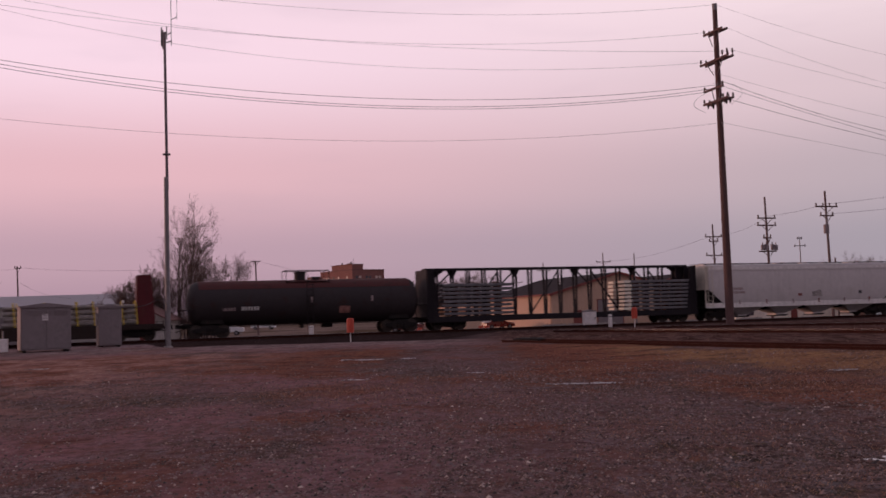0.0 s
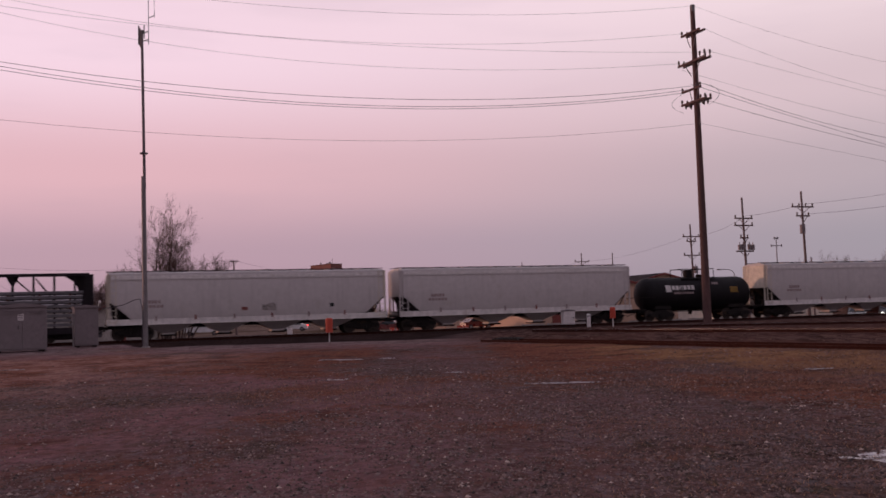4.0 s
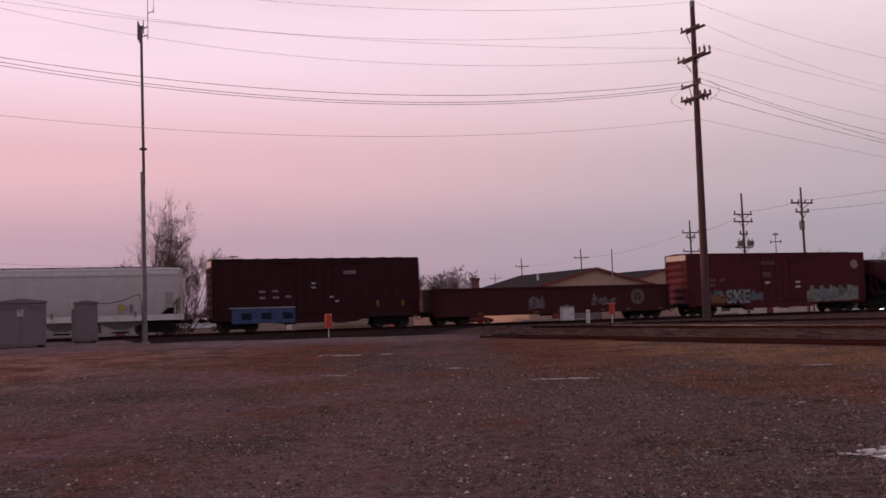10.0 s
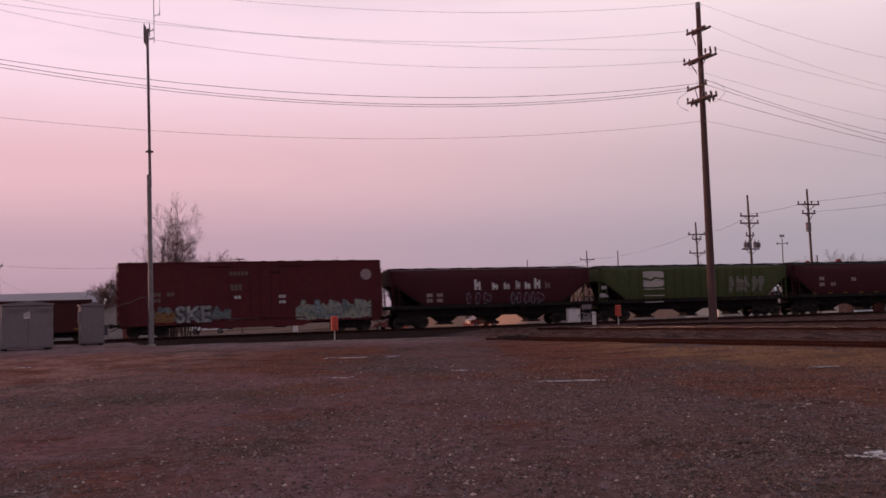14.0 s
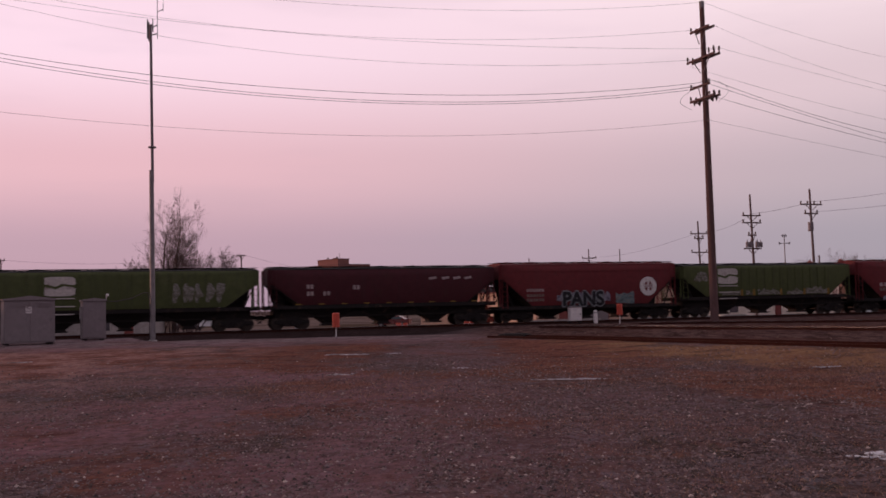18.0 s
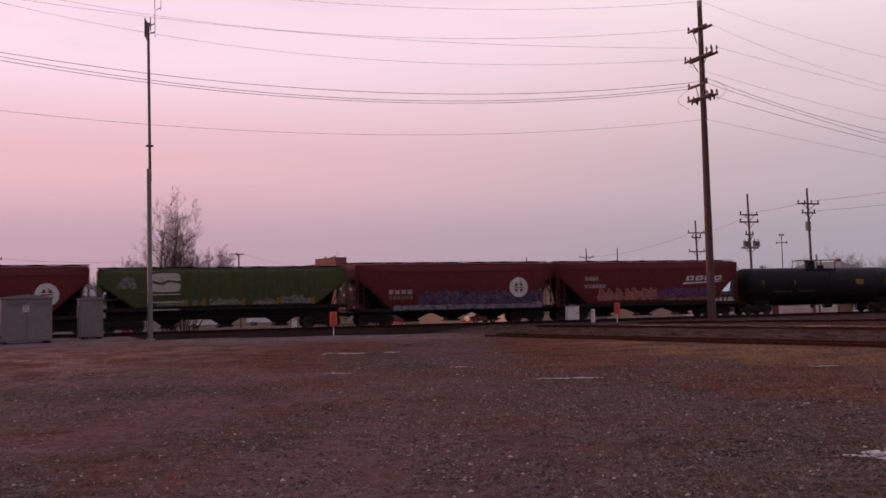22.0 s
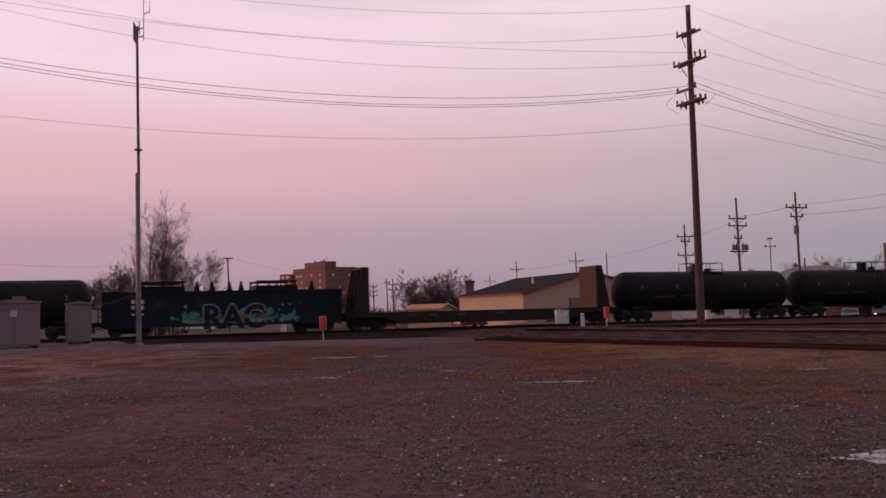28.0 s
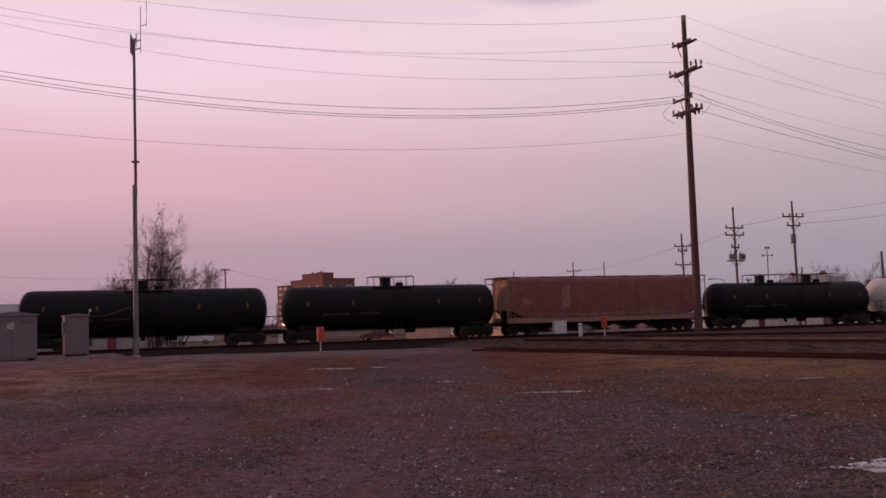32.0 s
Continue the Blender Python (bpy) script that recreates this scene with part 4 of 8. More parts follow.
    for x in (x0, x1):
        bm = B()
        beam(bm, (x, -0.83, top + 0.66), (x, 0.83, top + 0.66), 0.045, 0.045)
        part("end_rail", bm, STEEL_DARK, car)
    bm = B()
    ladder(bm, (x0 + x1) / 2, -r - 0.12, 0.75, top - 0.3)
    part("ladder", bm, STEEL_DARK, car)
    bm = B()
    rod(bm, (-0.3, 0, bottom + 0.05), (-0.3, 0, bottom - 0.30), 0.16, n=10)
    rod(bm, (-half + 2.6, -0.5, bottom - 0.04), (half - 2.6, -0.5, bottom - 0.04), 0.03, n=6)
    rod(bm, (1.2, 0.3, bottom - 0.12), (2.0, 0.3, bottom - 0.12), 0.2, n=10)
    part("bottom_outlet", bm, STEEL_DARK, car)
    running_gear(car, half, half - 1.55)
    return car, half


def shell_mark(car, r, cz, x, z, w, h, material, name="stencil"):
    """A painted patch that follows the curve of a tank shell."""
    bm = B()
    n = 4
    lo, hi = [], []
    for i in range(n + 1):
        zz = z - h / 2 + h * i / n
        y = -math.sqrt(max(0.01, (r + 0.006) ** 2 - (zz - cz) ** 2))
        lo.append(Vector((x - w / 2, y, zz)))
        hi.append(Vector((x + w / 2, y, zz)))
    vs = [[bm.verts.new(p) for p in lo], [bm.verts.new(p) for p in hi]]
    for i in range(n):
        bm.faces.new((vs[0][i], vs[1][i], vs[1][i + 1], vs[0][i + 1]))
    part(name, bm, material, car)


def shell_writing(car, r, cz, x, z, w, h, n, material):
    bm = B()
    cell = w / n
    for i in range(n):
        x0 = x - w / 2 + i * cell
        for zz0, zz1 in ((z - h / 2, z), (z, z + h / 2)):
            ya, yb = [-math.sqrt((r + 0.006) ** 2 - (q - cz) ** 2) for q in (zz0, zz1)]
            bm.faces.new([bm.verts.new(p) for p in ((x0, ya, zz0), (x0 + cell * 0.72, ya, zz0), (x0 + cell * 0.72, yb, zz1), (x0, yb, zz1))])
    part("lettering", bm, material, car)


def boxcar(name, label, q0, q1, top, body, cap, doors=1, door_w=3.0, posts=14, floor=0.72):
    L, half = q1 - q0, (q1 - q0) / 2
    car = thing(name, label, "boxcar", group="freight train")
    bm = B()
    box(bm, -half + 0.08, half - 0.08, -1.55, 1.55, floor + 0.25, top - 0.14)
    part("body", bm, body, car, bevel=0.02)
    bm = B()
    loft(bm, [[Vector((x, y, z)) for y, z in ((-1.60, top - 0.15), (-1.60, top - 0.09), (0, top), (1.60, top - 0.09), (1.60, top - 0.15))] for x in (-half, half)])
    roof = part("roof", bm, body, car)
    for i in range(int(L / 1.3)):
        x = -half + 0.7 + i * 1.3
        bm = B()
        loft(bm, [[Vector((x + dx, y, z)) for y, z in ((-1.59, top - 0.08), (-1.59, top - 0.055), (0, top + 0.03), (1.59, top - 0.055), (1.59, top - 0.08))] for dx in (-0.05, 0.05)])
        part("roof_rib", bm, body, roof)
    for y in (-1.60, 1.52):
        bm = B()
        box(bm, -half + 0.02, half - 0.02, y, y + 0.08, floor + 0.08, floor + 0.42)
        prism(bm, [(-half * 0.45, floor + 0.08), (half * 0.45, floor + 0.08), (half * 0.36, floor - 0.22), (-half * 0.36, floor - 0.22)], y, y + 0.06)
        part("side_sill", bm, body, car)
    for i in range(posts):
        x = -half + 0.25 + (L - 0.5) * i / (posts - 1)
        if doors and abs(x) < door_w / 2 + 0.15:
            continue
        bm = B()
        box(bm, x - 0.05, x + 0.05, -1.562, -1.54, floor + 0.42, top - 0.16)
        part("side_post", bm, body, car)
    bm = B()
    box(bm, -door_w / 2, door_w / 2, -1.625, -1.56, floor + 0.44, top - 0.42)
    door = part("sliding_door", bm, body, car, bevel=0.012)
    for dx in (-door_w * 0.32, -door_w * 0.1, door_w * 0.1, door_w * 0.32):
        bm = B()
        rod(bm, (dx, -1.655, floor + 0.5), (dx, -1.655, top - 0.5), 0.025, n=6)
        for z in (floor + 0.9, (floor + top) / 2, top - 0.9):
            box(bm, dx - 0.06, dx + 0.06, -1.66, -1.62, z - 0.05, z + 0.05)
        part("lock_rod", bm, body, door)
    bm = B()
    box(bm, -door_w * 1.05, door_w * 1.05, -1.66, -1.58, top - 0.40, top - 0.34)
    part("door_track", bm, body, car)
    bm = B()
    box(bm, -door_w * 1.05, door_w * 1.05, -1.66, -1.58, floor + 0.36, floor + 0.42)
    part("door_track", bm, body, car)
    for sgn in (-1, 1):
        n = 6
        bm = B()
        z0, z1 = floor + 0.35, top - 0.62
        pts = []
        for i in range(n * 4 + 1):
            z = z0 + (z1 - z0) * i / (n * 4)
            pts.append((sgn * (half - 0.03 + 0.06 * math.cos(i * math.pi / 2)), z))
        outline = pts + [(sgn * (half - 0.09), z1), (sgn * (half - 0.09), z0)]
        prism(bm, outline, -1.50, 1.50)
        part("corrugated_end", bm, body, car)
        for y in (-1.50, 1.50):
            bm = B()
            box(bm, *sorted((sgn * (half - 0.09), sgn * (half + 0.05))), *sorted((y, y * 1.055)), floor + 0.3, top - 0.16)
            part("corner_post", bm, body, car)
        bm = B()
        box(bm, *sorted((sgn * (half - 0.085), sgn * (half + 0.01))), -1.52, 1.52, top - 0.60, top - 0.16)
        part("end_cap", bm, cap, car, "pale painted strip at the top of the end")
        bm = B()
        ladder(bm, sgn * (half - 0.42), -1.64, floor - 0.1, floor + 1.5)
        part("ladder", bm, body, car)
        bm = B()
        ladder(bm, sgn * (half + 0.12), -1.15, floor + 0.2, top - 0.7, face="end")
        part("ladder", bm, body, car)
        bm = B()
        box(bm, *sorted((sgn * (half - 0.3), sgn * (half + 0.25))), -1.35, 1.35, floor + 0.12, floor + 0.22)
        part("end_platform", bm, STEEL_DARK, car)
    bm = B()
    box(bm, -half + 0.1, half - 0.1, -0.2, 0.2, 0.66, 1.0)
    for x in (-2.2, 1.6):
        rod(bm, (x, 0.5, 0.6), (x + 0.9, 0.5, 0.6), 0.2, n=10)
    part("underframe", bm, STEEL_DARK, car)
    running_gear(car, half, half - 1.9)
    return car, half


def gondola(name, label, q0, q1, top, body, posts=14, floor=1.0, rim=None):
    L, half = q1 - q0, (q1 - q0) / 2
    car = thing(name, label, "gondola car", group="freight train")
    for y in (-1.52, 1.46):
        bm = B()
        box(bm, -half, half, y, y + 0.06, floor - 0.35, top)
        s = part("side", bm, body, car)
        yy = y - 0.08 if y < 0 else y + 0.06
        for i in range(posts):
            x = -half + 0.2 + (L - 0.4) * i / (posts - 1)
            bm = B()
            box(bm, x - 0.07, x + 0.07, yy, yy + 0.08, floor - 0.30, top - 0.08)
            part("side_post", bm, body, s)
        bm = B()
        box(bm, -half - 0.02, half + 0.02, y - 0.09, y + 0.15, top - 0.08, top + 0.04)
        part("top_chord", bm, rim or body, s)
        bm = B()
        box(bm, -half, half, y - 0.07, y + 0.13, floor - 0.42, floor - 0.22)
        part("side_sill", bm, body, s)
    for sgn in (-1, 1):
        bm = B()
        box(bm, *sorted((sgn * (half - 0.08), sgn * half)), -1.46, 1.46, floor - 0.2, top - 0.02)
        for z in (floor + 0.4, floor + 0.9, top - 0.3):
            box(bm, *sorted((sgn * half, sgn * (half + 0.07))), -1.44, 1.44, z - 0.07, z + 0.07)
        part("end_wall", bm, body, car)
        bm = B()
        ladder(bm, sgn * (half - 0.4), -1.64, floor - 0.5, top - 0.1)
        part("ladder", bm, body, car)
    bm = B()
    box(bm, -half, half, -1.46, 1.46, floor - 0.12, floor)
    part("floor", bm, STEEL_DARK, car)
    bm = B()
    box(bm, -half + 0.1, half - 0.1, -0.2, 0.2, 0.66, 1.0)
    rod(bm, (-0.5, 0.5, 0.62), (0.5, 0.5, 0.62), 0.2, n=10)
    part("underframe", bm, STEEL_DARK, car)
    running_gear(car, half, half - 1.8)
    return car, half


def bulkhead_flat(name, label, q0, q1, deck, top, face, back_paint, head=0.55):
    L, half = q1 - q0, (q1 - q0) / 2
    car = thing(name, label, "flat car", group="freight train")
    bm = B()
    box(bm, -half, half, -1.42, 1.42, deck - 0.10, deck)
    part("deck", bm, FLAT_BROWN, car)
    for y in (-1.50, 1.38):
        bm = B()
        prism(bm, [(-half, deck), (half, deck), (half, deck - 0.34), (half - 2.8, deck - 0.36), (half - 4.2, deck - 0.88), (-half + 4.2, deck - 0.88), (-half + 2.8, deck - 0.36), (-half, deck - 0.34)], y, y + 0.12)
        part("side_sill", bm, FLAT_BROWN, car)
        for i in range(16):
            x = -half + 0.8 + (L - 1.6) * i / 15
            bm = B()
            box(bm, x - 0.10, x + 0.10, y - 0.06 if y < 0 else y + 0.12, y if y < 0 else y + 0.18, deck - 0.30, deck - 0.06)
            part("stake_pocket", bm, FLAT_BROWN, car)
    for sgn in (-1, 1):
        xf = sgn * (half - 1.75)
        bm = B()
        box(bm, *sorted((xf, xf + sgn * 0.10)), -1.42, 1.42, deck, top)
        b = part("bulkhead", bm, face, car, bevel=0.01)
        for y in (-1.40, -0.5, 0.5, 1.40):
            bm = B()
            prism(bm, [(xf + sgn * 0.10, deck), (xf + sgn * 1.20, deck), (xf + sgn * head, top), (xf + sgn * 0.10, top)], y - 0.05, y + 0.05)
            part("brace", bm, back_paint, b)
        bm = B()
        box(bm, *sorted((xf + sgn * 0.10, xf + sgn * head)), -1.42, 1.42, top - 0.12, top + 0.02)
        for z in (deck + 0.9, deck + 1.8):
            box(bm, *sorted((xf + sgn * 0.16, xf + sgn * 0.24)), -1.34, 1.34, z - 0.06, z + 0.06)
        part("cross_rail", bm, back_paint, b)
        bm = B()
        box(bm, *sorted((xf + sgn * 0.103, xf + sgn * 0.155)), -1.415, 1.415, deck + 0.01, top - 0.13)
        part("back_plate", bm, STEEL_DARK, b, "dark steel back of the bulkhead")
        bm = B()
        ladder(bm, sgn * (half - 0.25), -1.55, deck - 0.6, deck + 0.2)
        part("ladder", bm, FLAT_BROWN, car)
    bm = B()
    box(bm, -half + 0.1, half - 0.1, -0.22, 0.22, 0.62, deck - 0.1)
    part("underframe", bm, STEEL_DARK, car)
    running_gear(car, half, half - 1.9)
    return car, half


def centre_beam(name, label, q0, q1, deck, top):
    L, half = q1 - q0, (q1 - q0) / 2
    car = thing(name, label, "centre beam car", group="freight train")
    bm = B()
    box(bm, -half, half, -1.42, 1.42, deck - 0.12, deck)
    part("deck", bm, BEAM_BLUE, car)
    for y in (-1.50, 1.40):
        bm = B()
        box(bm, -half, half, y, y + 0.10, deck - 0.42, deck)
        part("side_sill", bm, BEAM_BLUE, car)
    bm = B()
    box(bm, -half + 0.25, half - 0.25, -0.42, 0.42, top - 0.10, top)
    box(bm, -half + 0.25, half - 0.25, -0.46, -0.38, top - 0.18, top)
    box(bm, -half + 0.25, half - 0.25, 0.38, 0.46, top - 0.18, top)
    part("top_chord", bm, BEAM_BLUE, car)
    n = 16
    for i in range(n + 1):
        x = -half + 1.2 + (L - 2.4) * i / n
        bm = B()
        beam(bm, (x, -0.16, deck), (x, -0.34, top - 0.1), 0.13, 0.10)
        beam(bm, (x, 0.16, deck), (x, 0.34, top - 0.1), 0.13, 0.10)
        post = part("post", bm, BEAM_BLUE, car)
    gap = (L - 2.4) / n
    for i in range(1, n, 2):
        x = -half + 1.2 + gap * i
        way = 1 if i < n / 2 else -1
        bm = B()
        if i % 4 == 1:
            beam(bm, (x, 0, top - 0.2), (x - way * gap, 0, top - 1.4), 0.10, 0.10)
            prism(bm, [(x - 0.42, top - 0.15), (x + 0.42, top - 0.15), (x + 0.1, top - 0.75), (x - 0.1, top - 0.75)], -0.05, 0.05)
        else:
            beam(bm, (x - way * gap, 0, deck + 0.05), (x + way * gap * 0.9, 0, top - 0.3), 0.10, 0.10)
        part("diagonal", bm, BEAM_BLUE, car)
    for sgn in (-1, 1):
        bm = B()
        box(bm, *sorted((sgn * (half - 0.12), sgn * (half - 0.02))), -1.42, 1.42, deck, top - 0.12)
        b = part("bulkhead", bm, BEAM_BLUE, car)
        for y in (-1.36, -0.5, 0.5, 1.36):
            bm = B()
            prism(bm, [(sgn * (half - 0.12), deck), (sgn * (half - 0.95), deck), (sgn * (half - 0.55), top - 0.15), (sgn * (half - 0.12), top - 0.15)], y - 0.04, y + 0.04)
            part("brace", bm, BEAM_BLUE, b)
        bm = B()
        prism(bm, [(sgn * (half - 0.25), top - 0.15), (sgn * (half - 1.9), top - 0.15), (sgn * (half - 1.2), top - 0.6), (sgn * (half - 0.9), top - 1.3), (sgn * (half - 0.25), top - 1.3)], -0.12, 0.12)
        part("gusset", bm, BEAM_BLUE, b)
        bm = B()
        ladder(bm, sgn * (half - 0.35), -1.54, deck - 0.5, top - 0.2)
        part("ladder", bm, BEAM_BLUE, car)
    bm = B()
    box(bm, -half + 0.1, half - 0.1, -0.22, 0.22, 0.60, deck - 0.12)
    part("underframe", bm, STEEL_DARK, car)
    running_gear(car, half, half - 1.9)
    return car, half


def place(car_half, q0, q1, reach=0.62):
    """Couples a car into the train: its middle lies at (q0 + q1) / 2 at the start."""
    car, half = car_half
    couplers(car, half, reach)
    MOVING.append((car, (q0 + q1) / 2, 0.0, 0.0))
    return car


def load(root, q, y, z):
    MOVING.append((root, q, y, z))


# ---- the train, car by car from its head ----
def car_00():
    q0, q1 = -43.2, -22.75
    c = place(bulkhead_flat("bulkhead_flat_car", "brown bulkhead flat car with a red bulkhead, loaded with steel pipe", q0, q1, 1.12, 4.42, BOX_RED_B, BOX_RED_B, head=0.95), q0, q1)
    half = (q1 - q0) / 2
    for j, (x0, x1) in enumerate(((-half + 1.2, -0.4), (0.1, half - 1.12))):
        stack = thing("pipe_stack", "layered stack of grey steel pipe between yellow stakes", "pipe load", group="pipe stacks")
        L = x1 - x0
        for layer in range(4):
            for k in range(5):
                bm = B()
                y = -1.12 + 0.56 * k
                rod(bm, (-L / 2 + random.uniform(0, 0.15), y, 0.14 + layer * 0.36), (L / 2 - random.uniform(0, 0.15), y, 0.14 + layer * 0.36), 0.135, n=8)
                part("pipe", bm, PIPE_GREY, stack)
            if layer:
                for x in (-L * 0.35, 0, L * 0.35):
                    bm = B()
                    box(bm, x - 0.08, x + 0.08, -1.3, 1.3, layer * 0.36 - 0.08, layer * 0.36 + 0.0)
                    part("spacer", bm, BULK_TAN, stack)
        mid = (q0 + q1) / 2 + (x0 + x1) / 2
        for q in ((-42.0, -39.4, -36.6, -34.2) if j == 0 else (-32.1, -30.2, -28.26, -27.2, -25.38, -24.5)):
            for y in (-1.36, 1.36):
                bm = B()
                beam(bm, (q - mid + 0.06, y, -0.30), (q - mid - 0.10, y, 1.60), 0.26, 0.08)
                part("stake", bm, YELLOW, stack, "yellow webbing stake")
        load(stack, (q0 + q1) / 2 + (x0 + x1) / 2, 0, 1.125)


def car_01():
    q0, q1 = -21.2, -4.4
    c = place(tank("tank_car", "old dark brown tank car with rust-coloured top", q0, q1, 0.80, 3.95, TANK_BROWN, bright=RUST_CAP), q0, q1, 0.7)
    r, cz = 1.575, 2.375
    shell_writing(c, r, cz, -5.6, 1.95, 1.0, 0.22, 5, FADED_MARK)
    shell_writing(c, r, cz, -4.1, 1.98, 1.25, 0.25, 6, WHITE_MARK)
    shell_mark(c, r, cz, 2.6, 1.75, 0.85, 0.5, SPRAY_PINK, "placard")
    for x in (0.2, 4.6):
        shell_mark(c, r, cz, x, 2.5, 0.14, 0.4, FADED_MARK)


def car_02():
    q0, q1 = -4.0, 19.0
    c = place(centre_beam("centre_beam_car", "dark steel centre beam flat car, half loaded with wrapped lumber", q0, q1, 1.0, 4.63), q0, q1)
    half, mid = (q1 - q0) / 2, (q0 + q1) / 2
    for x0, x1, z_n, bright in ((-half + 1.25, -half + 6.85, 8, False), (half - 6.6, half - 0.2, 8, True)):
        L = x1 - x0
        for y in (-0.93, 0.93):
            s = thing("lumber_stack", "stack of grey-wrapped lumber bundles on the car deck", "lumber", group="lumber stacks")
            for k in range(z_n):
                bm = B()
                dx = random.uniform(-0.08, 0.08)
                z = k * 0.305
                short = 0.72 if bright else 0.0
                box(bm, -L / 2 + short + dx, L / 2 + dx, -0.46, 0.46, z + 0.085, z + 0.285)
                part("lumber_pack", bm, BUNDLE_WRAP, s, bevel=0.02)
                if bright:
                    for xa in (-L / 2 + dx,):
                        bm = B()
                        box(bm, xa, xa + 0.66, -0.46, 0.46, z + 0.085, z + 0.285)
                        part("bare_pack", bm, BUNDLE_END, s, "pale unwrapped lumber", bevel=0.015)
                for x in (-L * 0.3, 0.0, L * 0.3):
                    bm = B()
                    box(bm, x - 0.05, x + 0.05, -0.45, 0.45, z - 0.02 if k else z, z + 0.085)
                    part("spacer", bm, BULK_TAN, s)
            load(s, mid + (x0 + x1) / 2, y, 1.0)


def grey_hopper(q0, q1, label, end=None, rust=False):
    c, half = hopper("covered_hopper", label, q0, q1, 4.62, GREY_HOPPER, end, sill_z=1.02, sill_h=0.42, bays=4, cut=1.55, knee=2.55, sill_paint=GREY_HOPPER_LIGHT, roof_paint=GREY_HOPPER, panel=0.36, band=GREY_HOPPER_LIGHT)
    place((c, half), q0, q1, 0.66)
    writing(c, -half + 3.0, 2.55, 1.1, 0.22, 5, FADED_MARK)
    writing(c, -half + 3.0, 2.25, 1.5, 0.2, 6, FADED_MARK)
    for k in range(6):
        mark(c, -half + 3.2 + (2 * half - 6.4) * k / 5, 1.45, 0.12, 0.34, HOP_RUST if k % 2 else FADED_MARK, y=-1.575)
    return c, half


def car_03():
    c, h = grey_hopper(19.75, 39.25, "pale grey covered hopper with rust stains and a cream end", CREAM)
    mark(c, -0.6, 1.95, 0.42, 0.22, HOP_RUST, name="stain")
    mural(c, 0.6, 1.6, 1.75, 2.35, spray_mix("old_grey_stain", [(0.24, 0.21, 0.21), (0.38, 0.33, 0.32), (0.46, 0.40, 0.385)], 2.0), 9)
    mark(c, 5.6, 2.05, 0.3, 0.26, SPRAY_BLACK, name="plate")


def car_04():
    grey_hopper(40.2, 59.65, "clean light grey covered hopper with a white side sill")


def car_05():
    q0, q1 = 61.1, 71.6
    c = place(tank("tank_car", "short black tank car with white lettering and orange panel", q0, q1, 0.80, 3.56, TANK_BLACK), q0, q1, 0.95)
    r, cz = 1.38, 2.18
    shell_writing(c, r, cz, -1.65, 2.68, 2.2, 0.36, 6, WHITE_MARK)
    shell_writing(c, r, cz, -1.65, 2.25, 1.9, 0.18, 8, FADED_MARK)
    shell_mark(c, r, cz, -3.1, 2.62, 0.5, 0.55, WHITE_MARK, "emblem")
    shell_mark(c, r, cz, 3.2, 2.45, 0.72, 0.48, DULL_YELLOW, "placard")
    shell_writing(c, r, cz, 1.5, 3.0, 0.6, 0.16, 3, FADED_MARK)


def car_06():
    c, h = grey_hopper(72.5, 91.95, "pale grey covered hopper with a cream end and a small tag", CREAM)
    graffiti(c, 5.4, 6.8, 1.55, 2.1, [YELLOW, SPRAY_GREY], SPRAY_GREY, 5, 2)
    mark(c, h - 1.0, 2.4, 0.5, 1.1, SPRAY_WHITE, name="patch")


def car_07():
    q0, q1 = 93.85, 108.85
    c = place(boxcar("boxcar", "dark red-brown boxcar with a blue painted panel", q0, q1, 5.18, BOX_RED, CREAM, door_w=3.2), q0, q1, 0.68)
    half = (q1 - q0) / 2
    bm = B()
    box(bm, -half + 1.3, -1.8, -1.672, -1.645, 0.58, 1.62)
    b = part("painted_panel", bm, SPRAY_BLUE, c, "blue painted block with dark shapes")
    bm = B()
    box(bm, -half + 1.1, -1.75, -1.675, -1.645, 1.63, 1.70)
    part("panel_border", bm, SPRAY_WHITE, b)
    for x in (-half + 2.3, -half + 3.7, -half + 5.2):
        bm = B()
        box(bm, x - 0.35, x + 0.35, -1.68, -1.672, 0.85, 1.3)
        part("panel_shape", bm, TEAL, b)
    for x, z in ((-4.05, 2.78), (-3.15, 2.8), (-4.05, 2.35), (-3.1, 2.35), (-2.2, 2.4)):
        writing(c, x, z, 0.42, 0.17, 3, FADED_MARK, y=-1.598)
    writing(c, 2.3, 4.05, 0.95, 0.26, 4, FADED_MARK, y=-1.598)
    for x, z in ((-0.4, 3.3), (-0.4, 3.0), (0.9, 2.3), (1.3, 2.0)):
        writing(c, x, z, 0.32, 0.12, 2, WHITE_MARK, y=-1.672)
    for x in (5.0, 5.9):
        writing(c, x, 2.5, 0.45, 0.6, 1, GON_RED, y=-1.598)
    for x in (4.3, 6.2):
        mark(c, x, 1.75, 0.18, 0.42, DULL_YELLOW, y=-1.672)


def car_08():
    q0, q1 = 110.0, 130.35
    c = place(gondola("gondola", "low red-brown gondola with tags and a round pale emblem", q0, q1, 2.66, GON_RED, posts=2), q0, q1, 0.66)
    h = (q1 - q0) / 2
    disc_mark(c, h - 3.0, 1.75, 0.62, y=-1.545, material=DIM_MARK, cross=GON_RED)
    mural(c, -2.4, -1.0, 0.9, 2.3, MIX_GRIME, 11, y=-1.545, ragged=0.5)
    mural(c, 3.0, 5.2, 1.1, 2.2, MIX_GRIME, 12, y=-1.545, ragged=0.7)
    for x in (-6.5, -1.8, 0.2, 4.0, 6.3, 9.2):
        mark(c, x, 0.78, 0.32, 0.11, DULL_YELLOW, y=-1.595, name="reflector")


